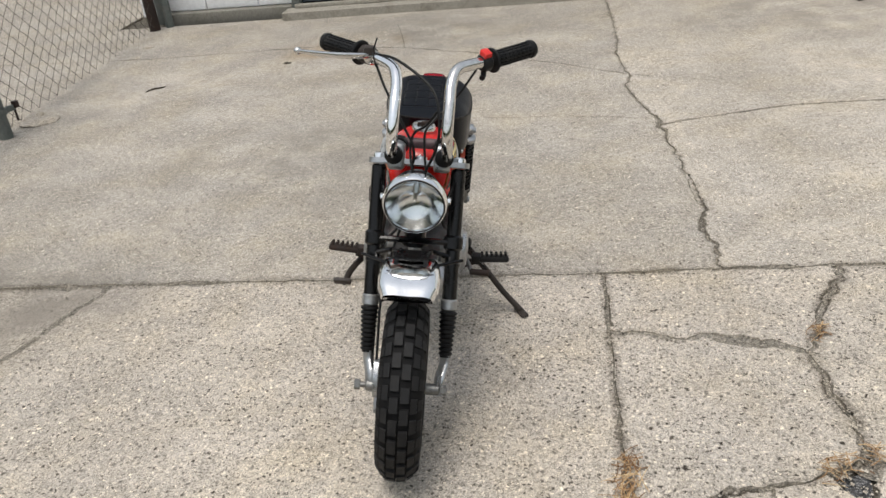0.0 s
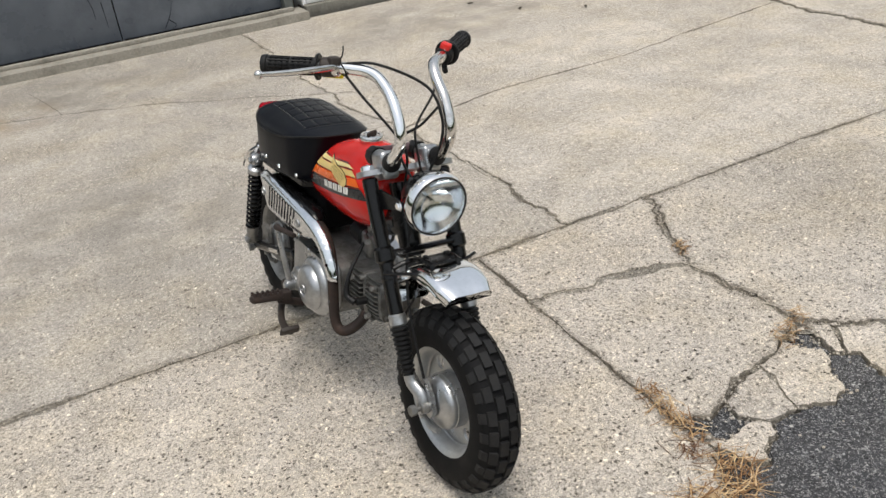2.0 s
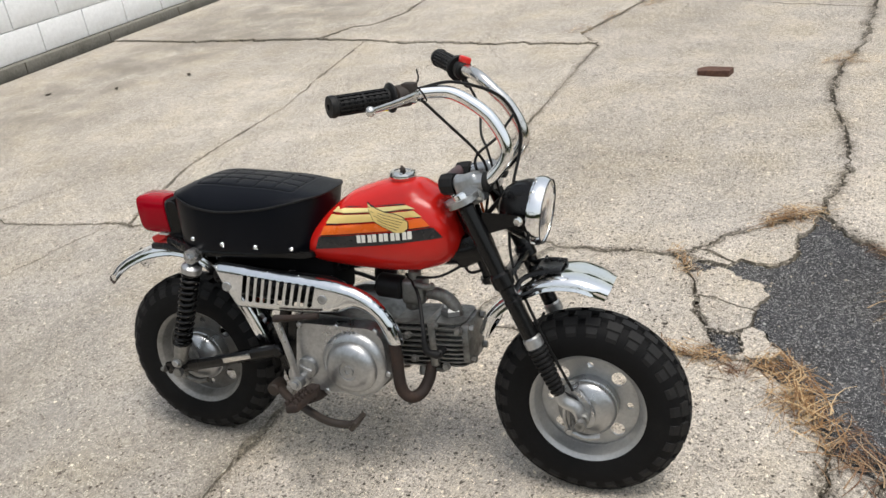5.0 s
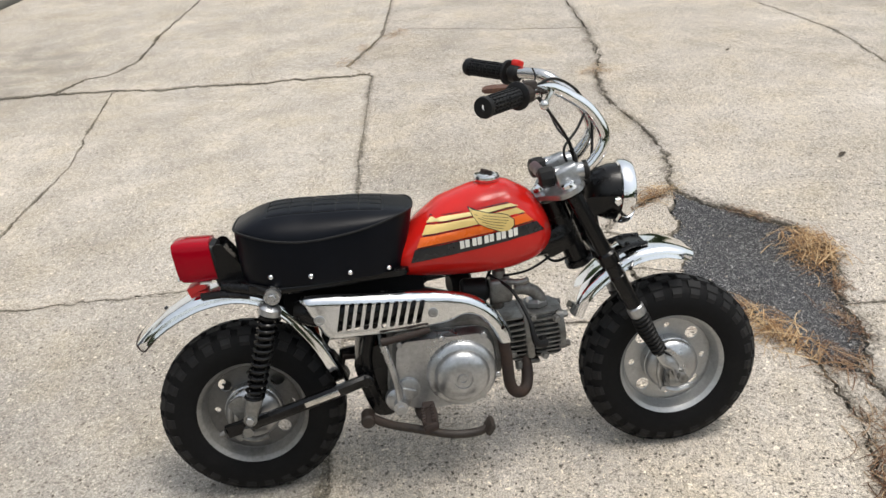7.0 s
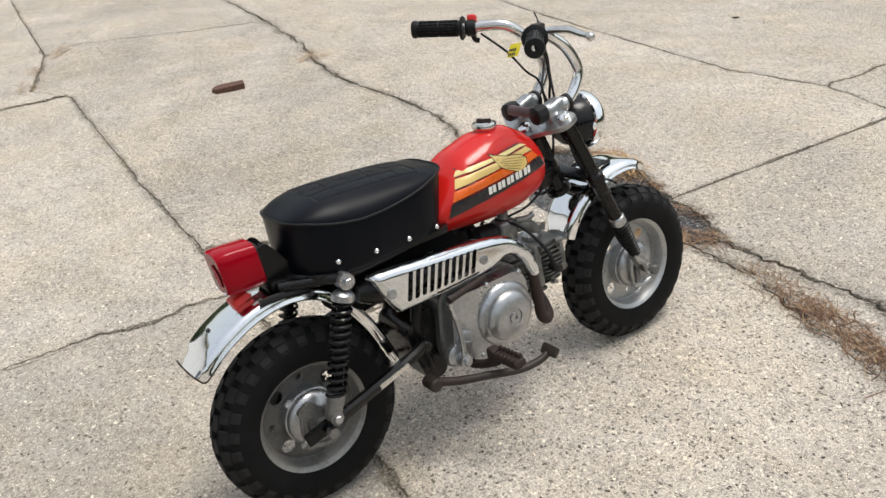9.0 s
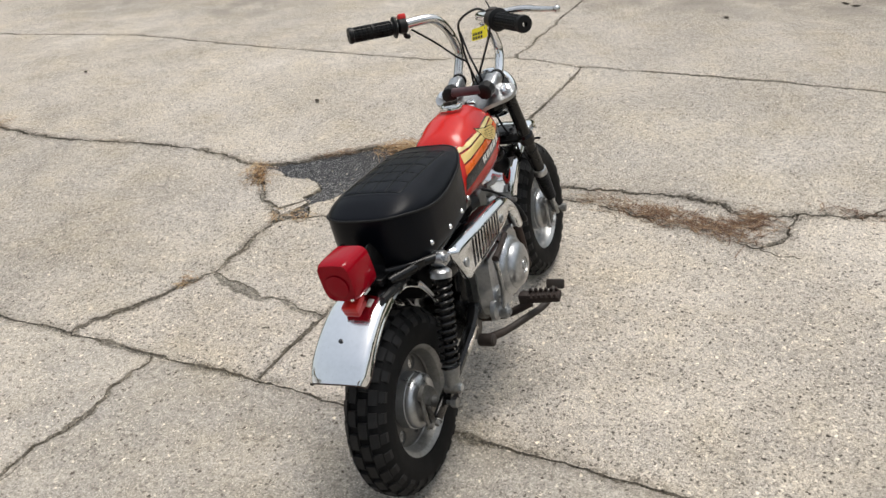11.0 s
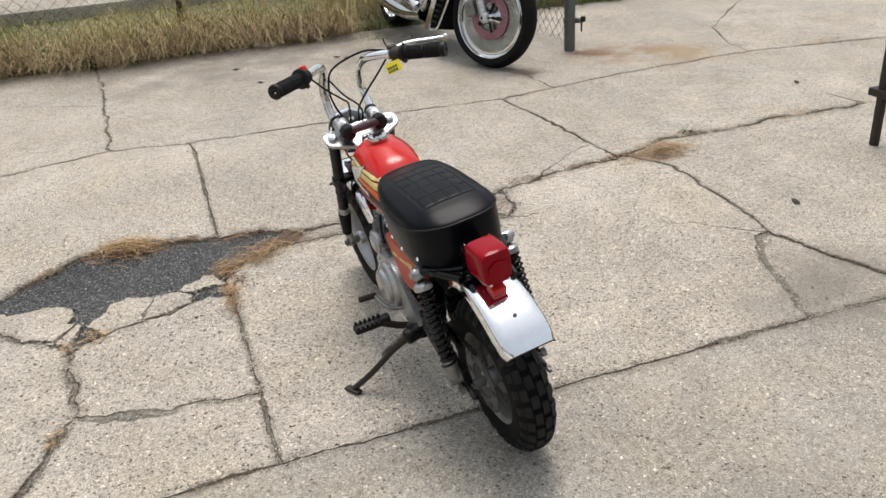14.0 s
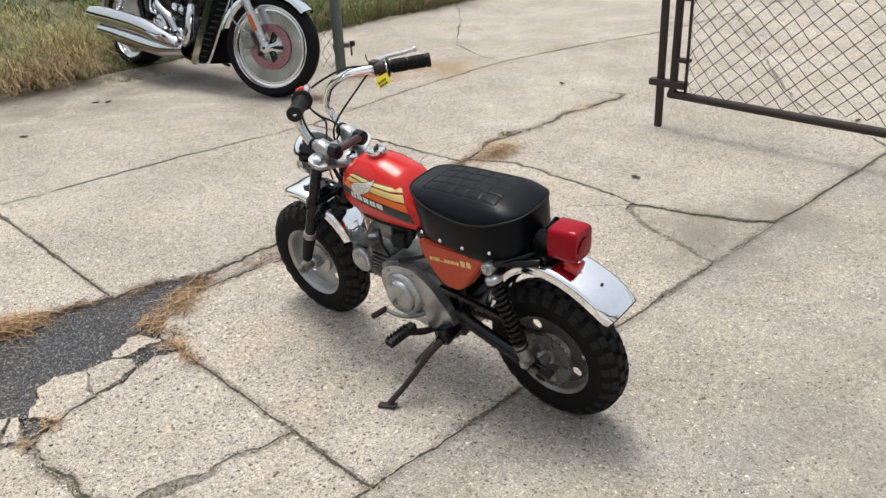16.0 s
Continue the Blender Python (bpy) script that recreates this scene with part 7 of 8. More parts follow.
UP = Vector((-0.44, 0, 0.90)).normalized()
for q in (-1, 1):
    base = Vector((0.0, 0.098 * q, 0.0))
    bm = bmesh.new()
    rod(bm, base - UP * 0.03, base + UP * 0.36, 0.025, 20)
    rod(bm, base + UP * 0.34, base + UP * 0.72, 0.020, 18)
    box(bm, (0.06, 0.035, 0.05), Matrix.Translation(base), 0.012)
    leg = front_part("fork_leg", bm, M_SILVER, "polished silver fork leg")
    bm = bmesh.new()
    box(bm, (0.026, 0.008, 0.105), Matrix.Translation(base + UP * 0.16 + Vector((-0.004, 0.031 * q, 0))) @ UP.to_track_quat("Z", "Y").to_matrix().to_4x4() @ pose(0, 0, 0, 0, 0, 90), 0.003)
    bmesh.ops.transform(bm, matrix=FRONT, verts=bm.verts)
    part("reflector", bm, M_REFL, leg, "long amber reflector")
    bm = bmesh.new()
    box(bm, (0.075, 0.045, 0.10), Matrix.Translation(base + Vector((-0.125, -0.02 * q, 0.035))) @ pose(0, 0, 0, 0, -25, 0), 0.014, 3)
    front_part("brake_caliper", bm, M_ALU_DIRTY, "chrome brake caliper")
    bm = bmesh.new()
    tube(bm, [base + Vector((-0.13, 0.0, 0.08)), base + Vector((-0.22, 0.01 * q, 0.16)), base + Vector((-0.20, 0.02 * q, 0.30)), base + Vector((-0.14, 0, 0.42)), base + Vector((-0.25, -0.03 * q, 0.60))], 0.004, 8)
    front_part("brake_hose", bm, M_ALU, "braided brake hose")
rings = []
for k in range(25):
    a = math.radians(166 - k * 5.1)
    c = Vector((math.cos(a), 0, math.sin(a)))
    R = 0.338
    ring = []
    for s, h in ((-1, -0.028), (-1, -0.016), (-0.9, -0.004), (-0.5, 0.006), (0, 0.010), (0.5, 0.006), (0.9, -0.004), (1, -0.016), (1, -0.028), (0.96, -0.028), (0.96, -0.016), (0.86, -0.008), (0.5, 0.002), (0, 0.005), (-0.5, 0.002), (-0.86, -0.008), (-0.96, -0.016), (-0.96, -0.028)):
        ring.append(c * (R + h) + Vector((0, 0.078 * s, 0)))
    rings.append(ring)
bm = bmesh.new()
loft(bm, rings)
bmesh.ops.recalc_face_normals(bm, faces=bm.faces)
front_part("front_fender", bm, M_STEEL, "silver front fender")
bm = bmesh.new()
tube(bm, [UP * 0.62 + Vector((0, -0.13, 0)), UP * 0.62 + Vector((0, 0.13, 0))], 0.035, 14, 1)
box(bm, (0.07, 0.27, 0.04), Matrix.Translation(UP * 0.74), 0.012)
front_part("fork_bridge", bm, M_SILVER)
bm = bmesh.new()
hb = UP * 0.80
tube(bm, [hb + Vector((0.0, -0.10, 0.0)), hb + Vector((0.0, -0.12, 0.10)), hb + Vector((-0.10, -0.30, 0.14)), hb + Vector((-0.26, -0.42, 0.08))], 0.016, 12)
tube(bm, [hb + Vector((0.0, 0.10, 0.0)), hb + Vector((0.0, 0.12, 0.10)), hb + Vector((-0.10, 0.30, 0.14)), hb + Vector((-0.26, 0.42, 0.08))], 0.016, 12)
tube(bm, [hb + Vector((0.0, -0.12, 0.10)), hb + Vector((0.0, 0.12, 0.10))], 0.016, 12, 1)
front_part("handlebar", bm, M_CHROME, "wide chrome handlebar")
bm = bmesh.new()
lathe(bm, [(0, -0.10), (0.05, -0.09), (0.085, -0.03), (0.092, 0.03), (0.088, 0.05), (0.0, 0.062)], axis_to(UP * 0.66 + Vector((0.13, 0, 0)), (1, 0, -0.05)), 30)
front_part("headlamp", bm, M_CHROME, "chrome headlamp")

# radiator between silver blades
for q in (-1, 1):
    def side(u, v, w, q=q):
        return Vector((u, q * (0.165 + w - 0.25 * max(0, u - 1.25)), v))
    bm = bmesh.new()
    plate(bm, rounded([(1.055, 0.150), (1.115, 0.140), (1.165, 0.22), (1.33, 0.62), (1.385, 0.665), (1.32, 0.68), (1.27, 0.60)], 0.018, 4), [], 0.05, side)
    bmesh.ops.recalc_face_normals(bm, faces=bm.faces)
    cheek = part("radiator_cheek", bm, M_STEEL, cruiser, "silver blade beside the radiator")
    bm = bmesh.new()
    plate(bm, rounded([(1.10, 0.150), (1.25, 0.19), (1.43, 0.60), (1.40, 0.66), (1.33, 0.65), (1.16, 0.23)], 0.02, 3), [], 0.03, side)
    bmesh.ops.recalc_face_normals(bm, faces=bm.faces)
    part("shroud", bm, M_MATT, cheek, "black radiator shroud", False)
    bm = bmesh.new()
    tube(bm, [side(u, v, 0.034) for u, v in ((1.11, 0.148), (1.20, 0.155), (1.26, 0.20), (1.35, 0.41), (1.43, 0.60), (1.40, 0.665))], 0.007, 8, 5)
    part("trim", bm, M_STEEL, cheek, "thin bright trim")
    for k in range(11):
        t = k / 10
        bm = bmesh.new()
        x, z = 1.150 + t * 0.215, 0.205 + t * 0.380
        box(bm, (0.080, 0.010, 0.010), pose(x + 0.030, q * (0.200 - 0.25 * max(0, x - 1.22)), z, 0, 0, 0), 0.003)
        part("grille_slat", bm, M_RUBBER, cheek)
bm = bmesh.new()
box(bm, (0.16, 0.34, 0.52), pose(1.22, 0, 0.42, 0, 22, 0), 0.02)
part("radiator", bm, M_MATT, cruiser, "black radiator core")

# engine
bm = bmesh.new()
box(bm, (0.50, 0.24, 0.26), pose(0.78, 0, 0.31), 0.05, 3)
part("crankcase", bm, M_BLACK, cruiser, "black crankcase")
for x, tilt in ((0.62, -28), (0.94, 28)):
    bm = bmesh.new()
    box(bm, (0.17, 0.19, 0.30), pose(x, 0, 0.54, 0, tilt, 0), 0.03, 3)
    cyl = part("cylinder", bm, M_BLACK, cruiser, "black engine cylinder")
    bm = bmesh.new()
    box(bm, (0.19, 0.21, 0.10), pose(x, 0, 0.54, 0, tilt, 0) @ pose(0, 0, 0.19), 0.03, 3)
    part("rocker_cover", bm, M_CHROME, cyl, "chrome rocker cover")
for x, z, r in ((0.63, 0.33, 0.10), (0.86, 0.29, 0.075)):
    bm = bmesh.new()
    lathe(bm, [(r, 0), (r, 0.05), (r * 0.92, 0.066), (r * 0.7, 0.072), (r * 0.66, 0.066), (r * 0.3, 0.070), (0, 0.074)], axis_to((x, -0.12, z), (0, -1, 0)), 36)
    part("engine_cover", bm, M_CHROME_BIG, cruiser, "round chrome engine cover")
bm = bmesh.new()
tube(bm, [(0.60, -0.17, 0.50), (0.66, -0.19, 0.47), (0.78, -0.19, 0.41), (0.84, -0.18, 0.33)], 0.027, 14)
tube(bm, [(0.98, -0.15, 0.50), (1.02, -0.19, 0.42), (1.02, -0.20, 0.32), (0.96, -0.20, 0.26)], 0.027, 14)
part("header_pipe", bm, M_CHROME_BIG, cruiser, "chrome exhaust headers")
for x, z, r, y in ((0.74, 0.47, 0.035, -0.10), (0.80, 0.56, 0.030, -0.11), (0.70, 0.60, 0.026, -0.11), (0.86, 0.46, 0.028, -0.12), (0.52, 0.46, 0.040, -0.11), (1.00, 0.60, 0.03, -0.11)):
    bm = bmesh.new()
    lathe(bm, [(r, 0), (r, 0.03), (r * 0.85, 0.042), (r * 0.45, 0.046), (0, 0.046)], axis_to((x, y, z), (0.15, -1, 0.2)), 20)
    part("cover_cap", bm, M_CHROME_BIG, cruiser, "small chrome engine cap")
for pts, r in (([(0.50, -0.13, 0.62), (0.62, -0.16, 0.58), (0.72, -0.15, 0.66)], 0.014), ([(0.78, -0.12, 0.70), (0.82, -0.15, 0.60), (0.92, -0.14, 0.56)], 0.012), ([(0.45, -0.14, 0.52), (0.50, -0.17, 0.44), (0.58, -0.17, 0.42)], 0.010)):
    bm = bmesh.new()
    tube(bm, pts, r, 10)
    part("engine_pipe", bm, M_CHROME_BIG, cruiser, "short chrome engine pipe")
bm = bmesh.new()
tube(bm, [(0.92, -0.21, 0.245), (0.74, -0.225, 0.285), (0.52, -0.235, 0.330), (0.20, -0.24, 0.352), (-0.10, -0.24, 0.362), (-0.22, -0.24, 0.366)], [0.044, 0.056, 0.064, 0.064, 0.060, 0.050], 20, 5)
part("muffler", bm, M_CHROME_BIG, cruiser, "long chrome upper muffler")
bm = bmesh.new()
tube(bm, [(0.98, -0.20, 0.225), (0.74, -0.22, 0.205), (0.50, -0.235, 0.222), (0.20, -0.24, 0.245), (-0.08, -0.24, 0.258)], [0.042, 0.052, 0.058, 0.056, 0.048], 20, 5)
part("muffler", bm, M_CHROME_BIG, cruiser, "chrome lower muffler")
bm = bmesh.new()
for z in (0.30,):
    tube(bm, [(0.45, -0.20, 0.36), (0.62, -0.23, 0.345), (0.80, -0.22, 0.285)], 0.012, 10)
box(bm, (0.13, 0.09, 0.03), pose(0.78, -0.30, 0.30, 0, 8, 0), 0.01)
part("foot_peg", bm, M_CHROME_BIG, cruiser, "chrome rider's foot peg")
bm = bmesh.new()
box(bm, (0.34, 0.20, 0.30), pose(0.40, 0, 0.50), 0.04, 3)
part("side_panel", bm, M_BLACK, cruiser, "black panel below the seat")
# frame, tank, seat
bm = bmesh.new()
for q in (-1, 1):
    tube(bm, [(1.28, 0.05 * q, 0.86), (1.0, 0.13 * q, 0.80), (0.55, 0.15 * q, 0.72), (0.30, 0.14 * q, 0.55), (0.42, 0.13 * q, 0.28), (0.9, 0.13 * q, 0.17), (1.10, 0.10 * q, 0.20), (1.27, 0.05 * q, 0.70)], 0.022, 12)
    tube(bm, [(0.40, 0.12 * q, 0.34), (0.2, 0.135 * q, 0.33), (0.0, 0.135 * q, 0.312)], 0.030, 12)
part("frame", bm, M_BLACK, cruiser, "black tubular frame")
bm = bmesh.new()
rings = []
for x, hw, z0, z1 in ((0.52, 0.06, 0.74, 0.80), (0.58, 0.12, 0.70, 0.88), (0.75, 0.16, 0.70, 0.94), (0.95, 0.165, 0.72, 0.97), (1.12, 0.14, 0.75, 0.96), (1.22, 0.10, 0.79, 0.92), (1.26, 0.05, 0.82, 0.88)):
    rings.append([Vector((x, hw * math.copysign(abs(math.cos(a)) ** 0.7, math.cos(a)), (z0 + z1) / 2 + (z1 - z0) / 2 * math.copysign(abs(math.sin(a)) ** 0.7, math.sin(a)))) for a in (2 * math.pi * k / 28 for k in range(28))])
loft(bm, rings)
bmesh.ops.recalc_face_normals(bm, faces=bm.faces)
part("tank_cover", bm, M_SILVER, cruiser, "silver tank cover")
bm = bmesh.new()
rings = []
for x, hw, z0, z1 in ((-0.22, 0.06, 0.72, 0.76), (-0.16, 0.09, 0.70, 0.79), (0.05, 0.11, 0.68, 0.77), (0.18, 0.13, 0.65, 0.74), (0.32, 0.16, 0.63, 0.71), (0.46, 0.13, 0.64, 0.74), (0.55, 0.08, 0.68, 0.78)):
    rings.append([Vector((x, hw * math.copysign(abs(math.cos(a)) ** 0.6, math.cos(a)), (z0 + z1) / 2 + (z1 - z0) / 2 * math.copysign(abs(math.sin(a)) ** 0.6, math.sin(a)))) for a in (2 * math.pi * k / 24 for k in range(24))])
loft(bm, rings)
bmesh.ops.recalc_face_normals(bm, faces=bm.faces)
part("seat", bm, M_VINYL, cruiser, "low black seat")
rings = []
for k in range(19):
    a = math.radians(50 + k * 6.5)
    c = Vector((math.cos(a), 0, math.sin(a)))
    rings.append([Vector((0.0, 0, 0.312)) + c * (0.37 + h) + Vector((0, 0.115 * s, 0)) for s, h in ((-1, -0.06), (-0.95, -0.01), (-0.5, 0.008), (0, 0.012), (0.5, 0.008), (0.95, -0.01), (1, -0.06), (0.95, -0.06), (0.9, -0.02), (0.5, 0.0), (0, 0.004), (-0.5, 0.0), (-0.9, -0.02), (-0.95, -0.06))])
bm = bmesh.new()
loft(bm, rings)
bmesh.ops.recalc_face_normals(bm, faces=bm.faces)
part("rear_fender", bm, M_SILVER, cruiser, "silver rear fender")
for q in (-1, 1):
    bm = bmesh.new()
    a, b = Vector((0.02, 0.155 * q, 0.40)), Vector((0.16, 0.155 * q, 0.66))
    d = (b - a).normalized()
    e1 = d.orthogonal().normalized()
    e2 = d.cross(e1)
    tube(bm, [a + (b - a) * (k / 120) + (e1 * math.cos(k * 0.52) + e2 * math.sin(k * 0.52)) * 0.024 for k in range(121)], 0.006, 7, 1)
    spring = part("shock_spring", bm, M_CHROME_BIG, cruiser, "chrome shock spring")
    bm = bmesh.new()
    rod(bm, a - d * 0.03, b + d * 0.03, 0.013, 12)
    part("shock_body", bm, M_CHROME, spring)
bm = bmesh.new()
tube(bm, [(0.62, 0.14, 0.22), (0.66, 0.27, 0.10), (0.68, 0.335, 0.062)], 0.012, 10)
part("side_stand", bm, M_BLACK, cruiser)

# ---- loose things on the concrete ----
brick = thing("brick", "broken reddish-brown brick lying on the concrete", "brick", pose(2.42, 1.57, 0.0, 0, 0, 84))
bm = bmesh.new()
plate(bm, [(-0.082, -0.036), (0.035, -0.040), (0.060, -0.026), (0.084, -0.012), (0.072, 0.034), (-0.02, 0.038), (-0.074, 0.028)], [], 0.028, lambda u, v, w: Vector((u, v, w + (0.004 * noise.noise((u * 60, v * 60, 1)) - 0.10 * max(0, u - 0.02) if w else 0))), 0.012)
bmesh.ops.recalc_face_normals(bm, faces=bm.faces)
for v in bm.verts:
    v.co += Vector((0.006 * noise.noise(v.co * 40), 0.005 * noise.noise(v.co * 40 + Vector((3, 0, 0))), 0))
part("brick_piece", bm, M_BRICKRED, brick, "", False)
stick = thing("twig", "short dark twig lying on the concrete", "twig", pose(-2.26, 4.33, 0.004, 0, 0, 40))
bm = bmesh.new()
tube(bm, [(-0.055, 0, 0.0), (-0.01, 0.008, 0.004), (0.03, 0.002, 0.002), (0.06, 0.012, 0.0)], [0.003, 0.005, 0.004, 0.0015], 7)
part("stem", bm, M_STICK, stick)
rng = random.Random(44)
leaf0 = None
for x, y in ((-0.99, -1.9), (-1.05, -1.85), (-0.4, -1.5), (1.6, -1.2), (-2.0, 1.5), (-1.6, 4.7), (1.9, 4.9), (1.75, 5.3), (2.2, 4.6), (-0.3, -1.95), (-3.4, 1.9), (-3.1, 0.2), (1.2, 0.3), (2.9, 0.2)):
    m = pose(x, y, 0.002, 0, 0, rng.uniform(0, 360))
    if leaf0 is None:
        leaf0 = thing("dead_leaf", "small curled brown leaf on the concrete", "leaf", m, "scattered leaves")
        bm = bmesh.new()
        plate(bm, rounded([(-0.03, 0), (-0.012, 0.010), (0.012, 0.009), (0.032, 0.001), (0.012, -0.010), (-0.014, -0.009)], 0.006, 3), [], 0.0008, lambda u, v, w: Vector((u, v, w + 60 * v * v + 6 * u * u)), 0.006)
        part("blade", bm, M_STICK, leaf0)
    else:
        copy_thing(leaf0, m)
stone0 = None
for x, y, s, a in ((-0.62, -2.62, 1.0, 10), (-0.86, -2.66, 0.75, 70), (-2.70, 3.88, 0.8, 30), (-2.80, 3.98, 0.55, 100), (-2.74, 5.30, 0.35, 0), (-2.72, 5.05, 0.3, 50)):
    m = pose(x, y, 0.0, 0, 0, a) @ Matrix.Scale(s, 4)
    if stone0 is None:
        stone0 = thing("stone", "pale flat stone at the edge of the concrete", "stone", m, "edge stones")
        bm = bmesh.new()
        bmesh.ops.create_icosphere(bm, subdivisions=3, radius=1.0)
        for v in bm.verts:
            k = 1 + 0.25 * noise.noise(v.co * 1.7) + 0.08 * noise.noise(v.co * 5)
            v.co = Vector((v.co.x * 0.13 * k, v.co.y * 0.085 * k, max(v.co.z * 0.022 * k, -0.010) + 0.006))
        part("rock", bm, M_CONC, stone0)
    else:
        o = copy_thing(stone0, m)
        o.scale = (s, s, s)

# ---- the broken concrete yard: slabs parted by joints and cracks ----
from mathutils.geometry import delaunay_2d_cdt


LINES = []


def ragged(pts, amp, step=0.012, seed=0):
    """A polyline cut into short steps, each pushed a little aside."""
    out = []
    rng = random.Random(seed)
    for a, b in zip(pts, pts[1:]):
        a, b = Vector(a), Vector(b)
        d = b - a
        n = max(1, int(d.length / (step if max(a.length, b.length) < 6 else 0.1)))
        s = Vector((-d.y, d.x)).normalized()
        for i in range(n):
            p = a + d * (i / n)
            if amp:
                p = p + s * amp * (1.3 * noise.noise((p.x * 7, p.y * 7, seed)) + 0.9 * noise.noise((p.x * 24, p.y * 24, seed)) + 0.55 * noise.noise((p.x * 70, p.y * 70, seed)) + rng.uniform(-0.22, 0.22))
            out.append(p)
    out.append(Vector(pts[-1]))
    return out


def nearest_on(poly, p):
    best = None
    for i in range(len(poly)):
        a, b = poly[i][0], poly[(i + 1) % len(poly)][0]
        d = b - a
        t = min(max((p - a).dot(d) / max(d.length_squared, 1e-12), 0), 1)
        q = a + d * t
        if best is None or (q - p).length < best[0]:
            best = ((q - p).length, i, t, q)
    return best


def insert_at(poly, p, w):
    """Sets p on the polygon's edge as a corner and gives its index."""
    _, i, t, q = nearest_on(poly, p)
    if t < 1e-4:
        return i
    if t > 1 - 1e-4:
        return (i + 1) % len(poly)
    poly.insert(i + 1, (q, w))
    return i + 1


def holder(polys, p):
    for poly in polys:
        if inside((p.x, p.y), [(v[0].x, v[0].y) for v in poly]):
            return poly
    return None


SLABS = [[(Vector(p), 0.0) for p in ((-16, -2.66), (14, -2.66), (14, 5.9), (-16, 5.9))]]


FILLS, FILMS = [], []


def crack(pts, w, amp=0.012, fill=0.0, dirt=0.0, dark=False, west=-99.0):
    """Parts the slab that holds this line in two, w the half width of the gap.
    fill: how deep crumbled filling lies in it; dirt: how far dirt spreads to its sides; past west it closes to a hairline."""
    line = ragged(pts, amp, seed=len(SLABS))
    LINES.append((line, w))
    if fill:
        FILLS.append((line, w * 2.5 + 0.02, fill))
    if dirt:
        FILMS.append(([p for p in line if p.x > west], w * 0.7, dirt * 0.75, dark))
    poly = holder(SLABS, line[len(line) // 2] * 0.5 + line[len(line) // 2 - 1] * 0.5)
    a = insert_at(poly, line[0], w)
    pa = poly[a][0]
    b = insert_at(poly, line[-1], w)
    a = next(i for i, v in enumerate(poly) if v[0] is pa)
    w = w * 0.62 + 0.0008
    mid = [(p, 0.0005 + w * (0.05 if p.x < west else 1.0) * (0.10 + 2.3 * abs(noise.noise((p.x * 3.3, p.y * 3.3, 2))) + 0.8 * abs(noise.noise((p.x * 40, p.y * 40, 2))))) for p in line[1:-1]]
    if a < b:
        one = poly[a:b + 1] + mid[::-1]
        two = poly[b:] + poly[:a + 1] + mid
    else:
        one = poly[a:] + poly[:b + 1] + mid[::-1]
        two = poly[b:a + 1] + mid
    SLABS.remove(poly)
    SLABS.extend([one, two])


def slit(pts, w, amp=0.012):
    """A crack that runs into a slab and ends there."""
    line = ragged(pts, amp, seed=len(SLABS) + 7)
    LINES.append((line, w * 0.6))
    poly = holder(SLABS, line[1] if len(line) > 2 else (line[0] + line[1]) / 2)
    a = insert_at(poly, line[0], w)
    mid = [(p, w * (1 - 0.7 * i / len(line))) for i, p in enumerate(line)][1:]
    root = poly[a]
    poly[a + 1:a + 1] = mid + [(p + Vector((1e-5, 1e-5)), ww) for p, ww in mid[-2::-1]] + [(root[0] + Vector((1e-5, 0)), root[1])]


JOINT = 0.006
crack([(-16, 2.3), (-1.9, 2.19), (-0.9, 2.195), (0.1, 2.20), (0.77, 2.22), (1.6, 2.25), (2.9, 2.27), (3.15, 2.43), (3.55, 2.33), (3.93, 2.25), (6, 2.2), (14, 2.2)], 0.007, 0.006, 0.007, 0.035)
crack([(-16, 0.4), (-4.87, -0.17), (-4.2, -0.37), (-3.36, -0.53), (-2.45, -0.50), (-1.57, -0.37), (-0.84, -0.45), (0.13, -0.485), (0.52, -0.56), (0.94, -0.44), (1.7, -0.46), (2.25, -0.48), (3.2, -0.55), (4.68, -0.34), (14, -0.3)], 0.0045, 0.012, 0.006, 0.03)
crack([(2.95, 2.27), (2.93, 2.79), (2.92, 2.95), (2.95, 3.3), (2.94, 3.6), (2.98, 3.75), (3.0, 4.18), (2.92, 5.17), (2.92, 5.9)], 0.008, 0.020)
crack([(3.0, 4.16), (3.3, 4.07), (3.34, 3.96), (3.68, 3.86), (4.41, 3.94), (14, 4.1)], 0.012)
crack([(0.45, 2.215), (0.44, 2.41), (0.46, 2.75), (0.42, 3.14), (0.40, 3.42), (0.30, 3.93), (0.32, 4.14), (0.29, 4.6), (0.32, 5.0), (0.30, 5.5), (0.29, 5.9)], 0.0040, 0.016, 0.008, 0.02)
crack([(0.40, 3.42), (0.72, 3.52), (0.96, 3.58), (1.23, 3.59), (1.73, 3.59), (2.19, 3.68), (2.96, 3.8)], 0.0060, 0.008)
crack([(0.32, 4.14), (0.01, 4.36), (-0.53, 4.72), (-0.91, 4.89), (-1.4, 5.05), (-2.6, 5.0), (-4, 5.1), (-16, 5.2)], 0.0035)
